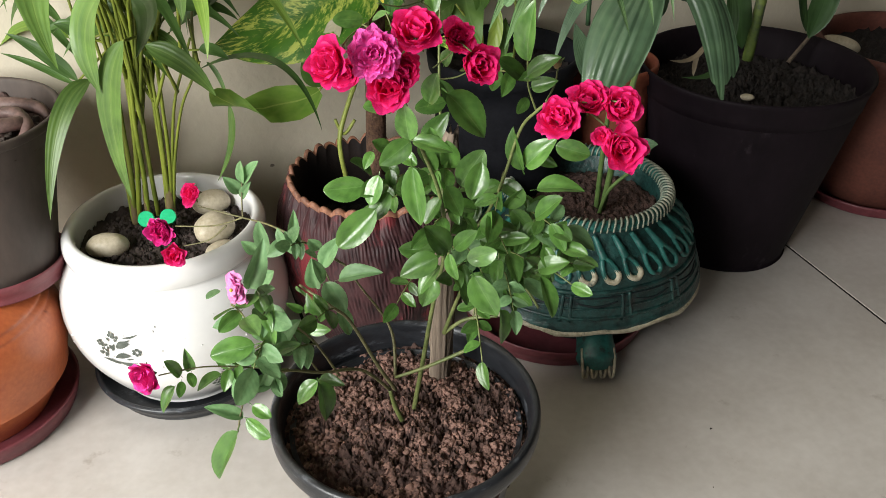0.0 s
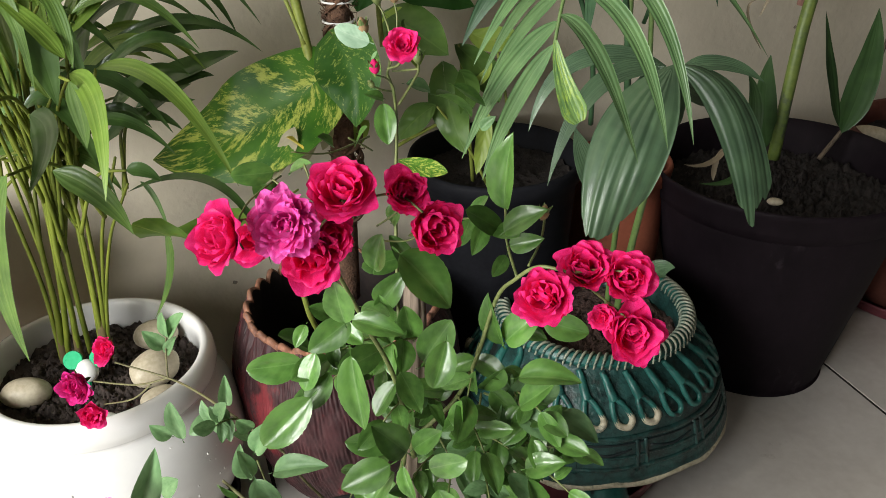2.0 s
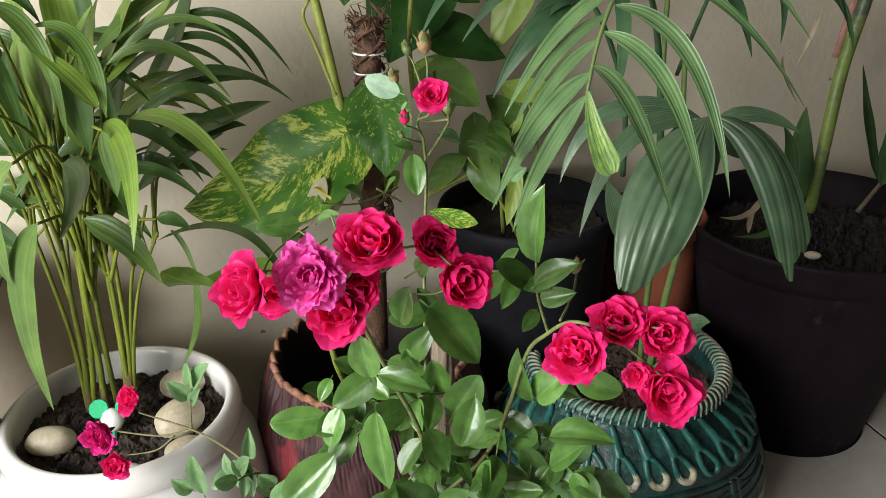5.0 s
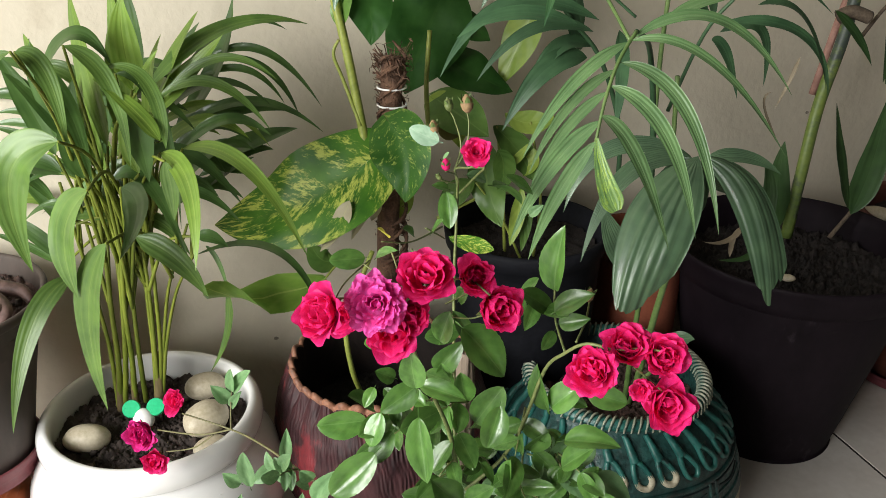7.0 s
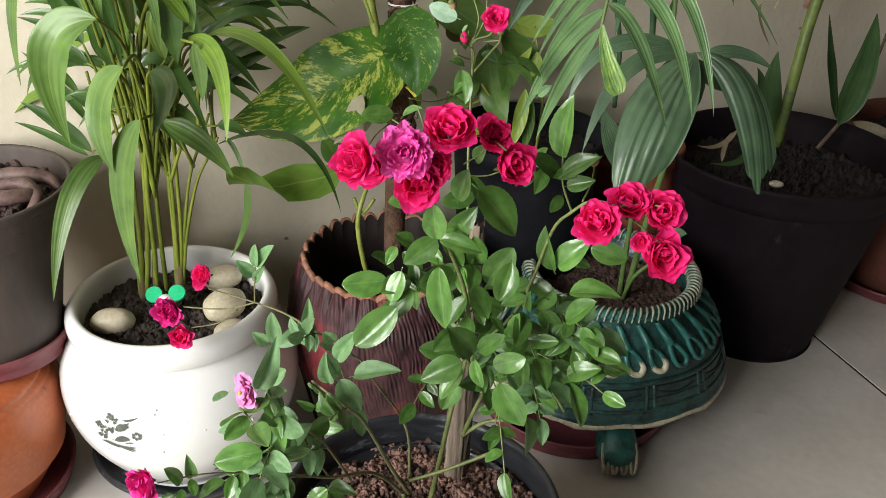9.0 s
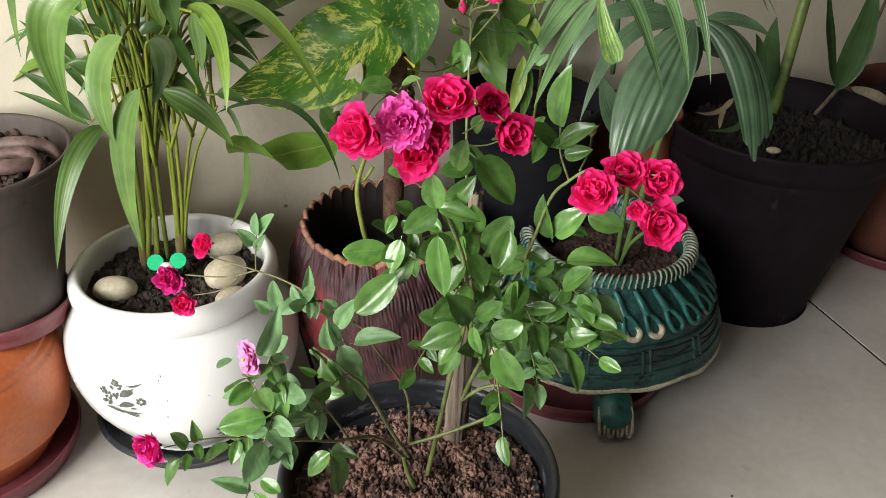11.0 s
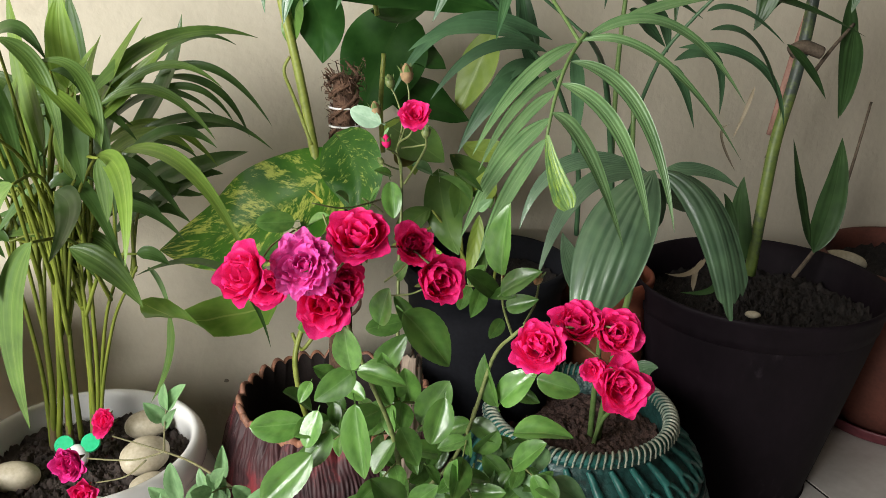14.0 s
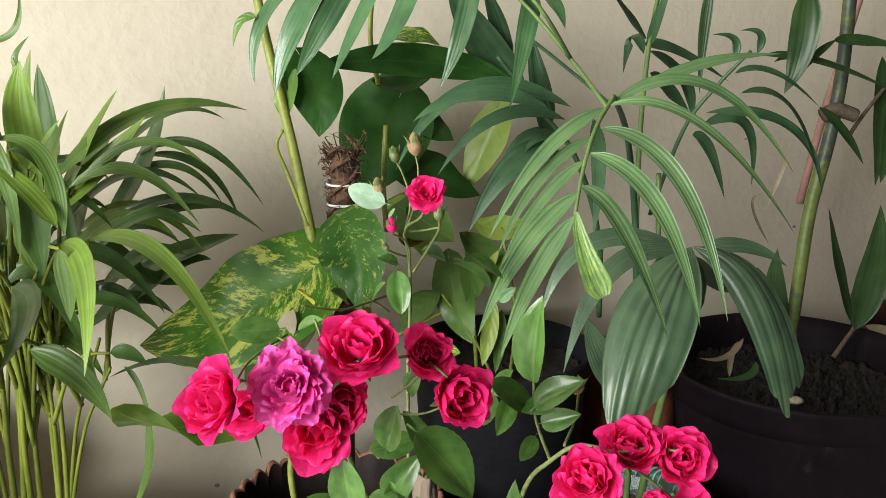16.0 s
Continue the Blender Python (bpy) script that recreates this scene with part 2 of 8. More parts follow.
COIR = surface("brown_coir_fibre", (0.045, 0.022, 0.014), (0.16, 0.085, 0.05), 0.95, 60, 0.9, 300, depth=0.006)
PLASTICWHITE = surface("white_plastic", (0.75, 0.74, 0.72), (0.82, 0.82, 0.80), 0.35, 30)
PLASTICGREEN = surface("bright_green_plastic", (0.01, 0.42, 0.17), (0.02, 0.55, 0.24), 0.3, 30)


# ---------------------------------------------------------------- builders
def finish(name, bm, material, smooth=True):
    bmesh.ops.recalc_face_normals(bm, faces=bm.faces)
    me = bpy.data.meshes.new(name)
    bm.to_mesh(me)
    bm.free()
    me.materials.append(material)
    if smooth:
        me.shade_smooth()
    return me


def part(name, bm, material, parent, label="", smooth=True):
    """One mesh object out of a bmesh, under a thing or a part."""
    ob = new(name, finish(name, bm, material, smooth))
    ob.parent = parent
    if label:
        ob["label"] = label
    return ob


def thing(name, place, label, category, group="", kind=""):
    ob = new(name)
    ob.empty_display_size = 0.05
    ob.location = place
    bpy.context.view_layer.update()
    return tagged(ob, label, category, group, kind)


def lathe(profile, n=72, shape=None, close=False):
    """A turned body; shape(angle, radius, z) may move a point."""
    bm = bmesh.new()
    rings = []
    for r, z in profile:
        ring = []
        for k in range(n):
            a = 2 * math.pi * k / n
            rr, zz = shape(a, r, z) if shape else (r, z)
            ring.append(bm.verts.new((rr * math.cos(a), rr * math.sin(a), zz)))
        rings.append(ring)
    for a, b in zip(rings, rings[1:]):
        for k in range(n):
            bm.faces.new((a[k], a[(k + 1) % n], b[(k + 1) % n], b[k]))
    if close:
        bm.faces.new(rings[0][::-1])
        bm.faces.new(rings[-1])
    return bm


def rounded(profile, steps=5):
    """A profile smoothed through its points."""
    p = [Vector((a, b, 0)) for a, b in profile]
    out = []
    for i in range(len(p) - 1):
        p0, p1, p2, p3 = p[max(i - 1, 0)], p[i], p[i + 1], p[min(i + 2, len(p) - 1)]
        for s in range(steps):
            t = s / steps
            q = 0.5 * (2 * p1 + (p2 - p0) * t + (2 * p0 - 5 * p1 + 4 * p2 - p3) * t * t + (3 * p1 - p0 - 3 * p2 + p3) * t ** 3)
            out.append((q.x, q.y))
    return out + [profile[-1]]


def tube(points, radii, n=8, steps=6):
    """A tapered tube smoothed through its points."""
    p = [Vector(q) for q in points]
    path, rad = [], []
    for i in range(len(p) - 1):
        p0, p1, p2, p3 = p[max(i - 1, 0)], p[i], p[i + 1], p[min(i + 2, len(p) - 1)]
        for s in range(steps + (i == len(p) - 2)):
            t = s / steps
            path.append(0.5 * (2 * p1 + (p2 - p0) * t + (2 * p0 - 5 * p1 + 4 * p2 - p3) * t * t + (3 * p1 - p0 - 3 * p2 + p3) * t ** 3))
            rad.append(radii[i] * (1 - t) + radii[i + 1] * t)
    bm = bmesh.new()
    rings = []
    for i, q in enumerate(path):
        d = (path[min(i + 1, len(path) - 1)] - path[max(i - 1, 0)]).normalized()
        s = d.orthogonal().normalized() if i == 0 else (side - d * side.dot(d)).normalized()
        side = s
        o = d.cross(s)
        rings.append([bm.verts.new(q + rad[i] * (math.cos(6.2832 * k / n) * s + math.sin(6.2832 * k / n) * o)) for k in range(n)])
    for a, b in zip(rings, rings[1:]):
        for k in range(n):
            bm.faces.new((a[k], a[(k + 1) % n], b[(k + 1) % n], b[k]))
    bm.faces.new(rings[0][::-1])
    bm.faces.new(rings[-1])
    return bm


def box(sx, sy, sz, at=(0, 0, 0), bevel=0.0, turn=None):
    bm = bmesh.new()
    bmesh.ops.create_cube(bm, size=1)
    bmesh.ops.scale(bm, vec=(sx, sy, sz), verts=bm.verts)
    if bevel:
        bmesh.ops.bevel(bm, geom=bm.edges[:], offset=bevel, segments=2, affect="EDGES")
    if turn:
        bmesh.ops.transform(bm, matrix=turn, verts=bm.verts)
    bmesh.ops.translate(bm, vec=at, verts=bm.verts)
    return bm


def soil(radius, z, material, parent, rough=0.012, rings=46, seed=0, label="", mound=0.0, n=130):
    """Crumbly soil: a disc raised by noise."""
    bm = bmesh.new()
    old = None
    centre = bm.verts.new((0, 0, z + mound))
    for i in range(1, rings + 1):
        r = radius * i / rings
        ring = []
        for k in range(n):
            a = 6.28318 * (k + 0.5 * (i % 2)) / n
            x, y = r * math.cos(a), r * math.sin(a)
            q = Vector((x * 55, y * 55, seed * 7.3))
            h = abs(noise.noise(q)) * 1.0 + 0.9 * abs(noise.noise(q * 2.1)) + 0.7 * abs(noise.noise(q * 4.3)) + 0.3 * noise.noise(q * 9) + 0.6 * noise.noise(q * 0.35)
            ring.append(bm.verts.new((x, y, z + mound * (1 - (i / rings) ** 2) + rough * (h - 0.45))))
        for k in range(n):
            if old:
                bm.faces.new((old[k], old[(k + 1) % n], ring[(k + 1) % n], ring[k]))
            else:
                bm.faces.new((centre, ring[k], ring[(k + 1) % n]))
        old = ring
    return part("soil", bm, material, parent, label)


def clod_mesh(seed, size=0.01):
    bm = bmesh.new()
    bmesh.ops.create_icosphere(bm, subdivisions=2, radius=size)
    for v in bm.verts:
        q = v.co / size
        v.co *= 1 + 0.8 * noise.noise(q * 1.6 + Vector((seed * 3.1, 0, 0))) + 0.75 * noise.noise(q * 3.4 + Vector((seed, 5, 0)))
    return bm


# ---------------------------------------------------------------- room
ANG = radians(23.5)
ROOM = Matrix.Translation((-0.314, 1.412, 0)) @ Matrix.Rotation(ANG, 4, "Z")


def set_piece(name, bm, material, label, matrix=ROOM, smooth=False):
    ob = new(name, finish(name, bm, material, smooth))
    ob.matrix_world = matrix
    return tagged(ob, label, "", "", "structure")


set_piece("wall_back", box(6.0, 0.15, 2.7, (0.6, 0.075, 1.35)), WALL, "cream painted plaster wall with faint stains")
# added out of view: side wall and ceiling that hold down the fill light
set_piece("wall_right", box(0.15, 4.6, 2.7, (3.675, -2.3, 1.35)), SHADE, "unseen dark side wall added to limit bounced light")
set_piece("ceiling", box(6.3, 4.75, 0.12, (0.6, -2.2, 2.762)), CEIL, "unseen ceiling kept dim to limit bounced light")


def holed_wall(length, height, thick, x0, x1, z0, z1):
    """A wall along x with one opening through it."""
    bm = bmesh.new()
    for a, b, c, d in ((0, x0, 0, height), (x1, length, 0, height), (x0, x1, 0, z0), (x0, x1, z1, height)):
        if b - a < 1e-4 or d - c < 1e-4:
            continue
        piece = box(b - a, thick, d - c, ((a + b) / 2, 0, (c + d) / 2))
        me = bpy.data.meshes.new("piece")
        piece.to_mesh(me)
        piece.free()
        bm.from_mesh(me)
        bpy.data.meshes.remove(me)
    return bm


# added out of view: dark walls that block light except at their openings
set_piece("wall_left", holed_wall(4.6, 2.7, 0.15, 0.65, 2.50, 0.0, 2.2), SHADE, "unseen dark wall added with a wide opening for daylight",
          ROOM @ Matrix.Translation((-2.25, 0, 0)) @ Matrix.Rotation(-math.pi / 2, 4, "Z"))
set_piece("wall_front", holed_wall(6.0, 2.7, 0.15, 2.0, 3.4, 0.9, 2.2), SHADE, "unseen dark front wall added with a wide opening",
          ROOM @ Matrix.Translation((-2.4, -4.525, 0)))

# floor: large tiles on grout, joints along and across the wall
floor = set_piece("floor", box(6.3, 4.75, 0.08, (0.6, -2.2, -0.0415)), GROUT, "cream ceramic floor tiles with dark joints")
TILE = 1.00
joint_x = 1.002
LAY = Matrix.Translation((0.982, -0.023, 0)) @ Matrix.Rotation(radians(-3.9), 4, "Z") @ Matrix.Translation((-0.982, 0.023, 0))
tile_mesh = finish("tile", box(TILE - 0.006, TILE - 0.006, 0.008, (0, 0, -0.004), 0.0004), FLOOR, False)
for i in range(-4, 3):
    for j in range(5):
        x, y = joint_x + (i + 0.5) * TILE, 0.06 - (j - 0.5) * TILE
        if -2.6 < x < 3.6 and y > -4.6:
            t_ob = new("tile", tile_mesh)
            t_ob.parent = floor
            t_ob.matrix_local = LAY @ Matrix.Translation((x, y, 0))


# ---------------------------------------------------------------- pots
def front_pot():
    p = thing("flower_pot", (-0.045, 0.775, 0), "round black plastic flower pot filled with crumbly brown soil", "flower pot")
    prof = rounded([(0.0, 0.004), (0.105, 0.004), (0.112, 0.012), (0.125, 0.10), (0.14, 0.20), (0.143, 0.21)], 4)
    part("body", lathe(prof + [(0.137, 0.21), (0.118, 0.09), (0.0, 0.03)]), BLACK, p)
    lip = [(0.146, 0.205), (0.150, 0.203), (0.154, 0.208), (0.1545, 0.216), (0.159, 0.2185), (0.163, 0.225), (0.164, 0.236), (0.1625, 0.2445), (0.1585, 0.2475), (0.154, 0.2455), (0.1515, 0.238), (0.149, 0.21)]
    part("rim", lathe(rounded(lip, 3), 96), BLACK, p, "scuffed rolled black plastic rim with painted sheen")
    # darker base soil: the shade between the clumps is put into its colour
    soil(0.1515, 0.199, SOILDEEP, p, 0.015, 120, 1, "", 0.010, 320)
    rnd = random.Random(5)
    bm = bmesh.new()
    shapes = []
    for k in range(17):
        c = clod_mesh(k, 1.0)
        me = bpy.data.meshes.new("c")
        c.to_mesh(me)
        c.free()
        shapes.append(me)

    def crumb(x, y, z, size):
        me = shapes[rnd.randrange(17)].copy()
        me.transform(pose(x, y, z, rnd.uniform(0, 360), rnd.uniform(0, 360), 0) @ Matrix.Diagonal((size, size, size * rnd.uniform(0.7, 1.1), 1)))
        bm.from_mesh(me)
        bpy.data.meshes.remove(me)

    for k in range(225):
        r, a = 0.146 * math.sqrt(rnd.random()), rnd.random() * 6.283
        cx, cy, wide = r * math.cos(a), r * math.sin(a), rnd.uniform(0.006, 0.015)
        top = 0.200 + 0.010 * (1 - (r / 0.15) ** 2)
        crumb(cx, cy, top, wide * 0.62)
        for i in range(int(5 + wide * 900)):
            d, e = wide * math.sqrt(rnd.random()), rnd.random() * 6.283
            x, y = cx + d * math.cos(e), cy + d * math.sin(e)
            if math.hypot(x, y) < 0.147:
                crumb(x, y, top + 0.62 * wide * math.sqrt(1 - (d / wide) ** 2) + rnd.uniform(-0.002, 0.0015), rnd.uniform(0.0014, 0.0042))
    for me in shapes:
        bpy.data.meshes.remove(me)
    ob = part("crumb_layer", bm, SOIL, p, "loose crumbs of brown soil")
    ob["kind"] = "stuff"
    return p


def gravel(parent, radius, z, count=260, seed=12, big=0.005):
    """Loose grit lying on the soil."""
    rnd = random.Random(seed)
    bm = bmesh.new()
    for k in range(count):
        r, a = radius * math.sqrt(rnd.random()), rnd.random() * 6.283
        c = clod_mesh(k % 13, 0.0012 + big * rnd.random() ** 3)
        me = bpy.data.meshes.new("c")
        c.to_mesh(me)
        c.free()
        me.transform(pose(r * math.cos(a), r * math.sin(a), z + rnd.uniform(-0.003, 0.003), rnd.uniform(0, 360), rnd.uniform(0, 360), 0))
        bm.from_mesh(me)
        bpy.data.meshes.remove(me)
    ob = part("grit", bm, GRIT, parent, "loose dark grit on the soil")
    ob["kind"] = "stuff"
    return ob


GRIT = surface("damp_grit", (0.022, 0.016, 0.013), (0.12, 0.09, 0.075), 0.85, 40, 0.6, 200)


def white_pot():
    p = thing("flower_pot", (-0.424, 1.125, 0), "glossy white ceramic pot with painted grey sprigs in a black saucer", "flower pot")
    prof = rounded([(0.0, 0.020), (0.10, 0.020), (0.112, 0.028), (0.140, 0.066), (0.165, 0.115), (0.175, 0.168), (0.167, 0.217), (0.147, 0.252)], 6)
    lip = rounded([(0.147, 0.252), (0.1445, 0.259), (0.148, 0.265), (0.151, 0.275), (0.1495, 0.288), (0.144, 0.297), (0.138, 0.300), (0.1325, 0.297), (0.1295, 0.284), (0.130, 0.252), (0.126, 0.214)], 4)
    part("body", lathe(prof, 96), WHITE, p)
    part("rim", lathe(lip, 96), WHITE, p, "rolled glossy white rim")
    soil(0.129, 0.257, SOILDARK, p, 0.012, 80, 2, "", 0.004, 220)
    gravel(p, 0.118, 0.262)
    part("saucer", lathe(rounded([(0.0, 0.003), (0.120, 0.003), (0.134, 0.010), (0.148, 0.034), (0.153, 0.036), (0.152, 0.041), (0.145, 0.040), (0.130, 0.018), (0.0, 0.016)], 3), 72), BLACK, p, "black plastic saucer")
    return p


def brown_pot():
    p = thing("flower_pot", (-0.116, 1.25, 0), "dark brown clay pot with ribbed bark texture and a scalloped rim", "flower pot")

    def scallop(a, r, z):
        f = abs(math.sin(a * 16 + 0.9 * math.sin(a * 3))) ** 0.8
        chip = noise.noise(Vector((math.cos(a) * 7, math.sin(a) * 7, 1.5)))
        return r + 0.0050 * f - 0.002, z + 0.0095 * f + 0.006 * chip

    def bark(a, r, z):
        w = a + z * 1.1 + 0.030 * noise.noise(Vector((a * 6, z * 26, 0))) + 0.012 * noise.noise(Vector((a * 22, z * 60, 7)))
        worn = max(0.15, min(0.75 + 1.3 * noise.noise(Vector((a * 5, z * 22, 5))), 1.3))
        k = worn * (0.0012 * (abs(math.sin(w * 96)) - 0.5) + 0.0004 * math.sin(w * 61) + 0.0009 * math.sin(w * 163))
        r2 = r + (k + 0.002 * noise.noise(Vector((a * 9, z * 60, 2)))) * (1 if z > 0.03 else 0)
        up = max(0, min((z - 0.262) / 0.036, 1))
        rs, zs = scallop(a, r2, z)
        return r2 + (rs - r2) * up, z + (zs - z) * up

    prof = rounded([(0.0, 0.02), (0.10, 0.02), (0.117, 0.03), (0.145, 0.09), (0.160, 0.15), (0.1645, 0.205), (0.158, 0.25), (0.145, 0.280), (0.136, 0.296)], 8)
    part("body", lathe(prof, 1000, bark), BROWN, p)

    part("rim", lathe([(0.136, 0.2945), (0.1363, 0.2985), (0.135, 0.302), (0.1325, 0.3035), (0.1298, 0.303), (0.128, 0.300)], 400, scallop), BROWNEDGE, p, "scalloped rim worn to orange clay")
    # inner wall and soil carry the recess shade in their colour
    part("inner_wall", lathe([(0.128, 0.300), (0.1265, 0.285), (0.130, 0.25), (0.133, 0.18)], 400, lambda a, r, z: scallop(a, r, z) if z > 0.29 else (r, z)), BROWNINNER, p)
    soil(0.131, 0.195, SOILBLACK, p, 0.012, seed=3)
    return p


def big_pot():
    p = thing("flower_pot", (0.582, 1.540, 0), "large faded black plastic tub tapering to its base", "flower pot")
    prof = rounded([(0.0, 0.004), (0.122, 0.004), (0.129, 0.010), (0.160, 0.145), (0.193, 0.298), (0.199, 0.334)], 4)
    part("body", lathe(prof, 96), DARKPOT, p)
    lip = [(0.199, 0.334), (0.2025, 0.336), (0.205, 0.352), (0.2105, 0.376), (0.2145, 0.384), (0.2125, 0.3885), (0.208, 0.387), (0.202, 0.362), (0.197, 0.33), (0.191, 0.29)]
    part("rim", lathe(lip, 96), DARKPOT, p, "wide black plastic rim")
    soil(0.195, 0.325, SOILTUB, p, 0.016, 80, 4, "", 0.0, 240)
    return p


def far_pot():
    p = thing("flower_pot", (0.985, 1.76, 0), "dark terracotta pot of dark soil beside the wall", "flower pot")
    part("body", lathe(rounded([(0.0, 0.012), (0.115, 0.012), (0.14, 0.03), (0.168, 0.12), (0.178, 0.20), (0.178, 0.29), (0.181, 0.312), (0.190, 0.322), (0.192, 0.346), (0.185, 0.354), (0.172, 0.344), (0.166, 0.29)], 4)), TERRADARK, p)
    part("saucer", lathe(rounded([(0.0, 0.002), (0.14, 0.002), (0.157, 0.012), (0.163, 0.026), (0.158, 0.028), (0.145, 0.014), (0.0, 0.011)], 3)), MAROON, p, "dull red plastic saucer")
    # near-black soil colour stands in for the shade between the pots
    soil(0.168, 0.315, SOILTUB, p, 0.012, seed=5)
    return p


def urn_and_grey_pot():
    u = thing("flower_pot", (-0.745, 1.02, 0), "orange terracotta urn with turned grooves in a maroon saucer", "flower pot")
    prof = rounded([(0.0, 0.012), (0.10, 0.012), (0.118, 0.022), (0.145, 0.07), (0.152, 0.075), (0.153, 0.085), (0.163, 0.13), (0.164, 0.163), (0.157, 0.188), (0.151, 0.195), (0.150, 0.200), (0.143, 0.206), (0.141, 0.211), (0.124, 0.220), (0.106, 0.226), (0.095, 0.228), (0.088, 0.222), (0.09, 0.20)], 4)
    part("body", lathe(prof, 84), TERRA, u)
    part("saucer", lathe(rounded([(0.0, 0.002), (0.135, 0.002), (0.152, 0.012), (0.160, 0.034), (0.155, 0.036), (0.142, 0.014), (0.0, 0.011)], 3)), MAROON, u, "maroon plastic saucer")
    soil(0.089, 0.210, SOIL, u, 0.006, rings=14, seed=6)
    g = thing("flower_pot", (-0.664, 1.072, 0.228), "weathered grey plastic pot in a maroon saucer standing on an urn", "flower pot")
    part("body", lathe(rounded([(0.0, 0.014), (0.078, 0.014), (0.084, 0.022), (0.107, 0.14), (0.130, 0.238), (0.133, 0.247), (0.139, 0.250), (0.1395, 0.259), (0.134, 0.261), (0.130, 0.252), (0.125, 0.205)], 4)), GREYPOT, g)
    part("saucer", lathe(rounded([(0.0, 0.001), (0.084, 0.001), (0.090, 0.010), (0.096, 0.030), (0.092, 0.032), (0.086, 0.012), (0.0, 0.011)], 3)), MAROON, g, "maroon plastic saucer")
    soil(0.128, 0.232, SOILRED, g, 0.013, 60, 7, "", 0.0, 180)
    gravel(g, 0.115, 0.238, 200, 4)
    return u, g


front_pot()
white_pot()
brown_pot()
big_pot()
far_pot()
urn_and_grey_pot()


def plain_pot(name, place, r0, r1, h, material, label, rim=0.006, fill_z=0.035, earth=None):
    p = thing(name, place, label, "flower pot")
    part("body", lathe(rounded([(0.0, 0.003), (r0 - 0.006, 0.003), (r0, 0.010), (r0 * 0.35 + r1 * 0.65, h * 0.6), (r1 - 0.004, h - 0.03)], 3) + [(r1 + rim * 0.5, h - 0.028), (r1 + rim, h - 0.006), (r1 + rim * 0.6, h), (r1 - 0.002, h - 0.001), (r1 - 0.008, h - 0.05), (r1 - 0.012, h - fill_z - 0.02)]), material, p)
    soil(r1 - 0.012, h - fill_z, earth or SOILDARK, p, 0.010, rings=16, seed=8)
    return p


# extra-dark plastic and soil put the deep shade behind the roses into colour
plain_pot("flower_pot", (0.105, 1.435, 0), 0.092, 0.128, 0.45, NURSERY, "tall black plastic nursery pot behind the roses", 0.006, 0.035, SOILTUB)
plain_pot("flower_pot", (0.318, 1.56, 0), 0.070, 0.084, 0.385, TERRARED, "slim red terracotta pot behind the turtle pot")


# turtle pot: a glazed planter shaped as a plain tortoise, one mesh
def turtle_pot():
    bm = bmesh.new()

    def add(piece, m=Matrix()):
        me = bpy.data.meshes.new("piece")
        piece.to_mesh(me)
        piece.free()
        me.transform(m)
        bm.from_mesh(me)
        bpy.data.meshes.remove(me)

    def shell(a, r, z):
        if r < 0.142:
            return r, z
        k = min((r - 0.142) / 0.04, 1)
        return r * (1 + 0.09 * k * abs(math.cos(a - radians(200)))), z

    prof = rounded([(0.09, 0.045), (0.165, 0.076), (0.193, 0.084), (0.1985, 0.092), (0.195, 0.101), (0.191, 0.118), (0.185, 0.138), (0.1805, 0.152), (0.170, 0.186), (0.153, 0.216), (0.139, 0.231), (0.136, 0.244)], 4)
    add(lathe(prof, 120, shell))
    return bm, add


tb, tadd = turtle_pot()
turtle = thing("turtle_planter", (0.25, 1.31, 0), "teal glazed ceramic turtle planter with worn cream edges", "planter")
part("body", tb, TEAL, turtle)


def torus(r, s, z, n=96, k=10):
    return lathe([(r + s * math.cos(6.2832 * i / k), z + s * math.sin(6.2832 * i / k)) for i in range(k + 1)], n)


part("inner_wall", lathe([(0.135, 0.25), (0.128, 0.245), (0.125, 0.20), (0.12, 0.17)]), TEAL, turtle)
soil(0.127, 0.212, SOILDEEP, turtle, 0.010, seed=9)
part("rope_core", torus(0.136, 0.0098, 0.250), TEALBRIGHT, turtle)
cord = finish("cord", tube([(0.0, -0.012, -0.005), (0.003, -0.009, 0.0075), (0.006, 0.0, 0.0115), (0.009, 0.009, 0.0075), (0.011, 0.012, -0.004)], [0.0014, 0.0019, 0.0021, 0.0019, 0.0014], 6, 3), CORD)
for k in range(88):
    a = 6.28318 * k / 88
    c_ob = new("cord", cord)
    c_ob.parent = turtle
    c_ob.matrix_local = Matrix.Rotation(a, 4, "Z") @ Matrix.Translation((0.136, 0, 0.250)) @ Matrix.Rotation(math.pi / 2, 4, "Z")


def on_shell(a, z):
    """A point on the turtle's shell at an angle and height."""
    prof = [(0.084, 0.197), (0.118, 0.191), (0.138, 0.185), (0.152, 0.1805), (0.186, 0.170), (0.216, 0.153), (0.231, 0.139), (0.244, 0.136)]
    for (z0, r0), (z1, r1) in zip(prof, prof[1:]):
        if z <= z1:
            break
    r = r0 + (r1 - r0) * (z - z0) / (z1 - z0)
    k = max(0, min((r - 0.142) / 0.04, 1))
    r *= 1 + 0.09 * k * abs(math.cos(a - radians(200)))
    return Vector((r * math.cos(a), r * math.sin(a), z))


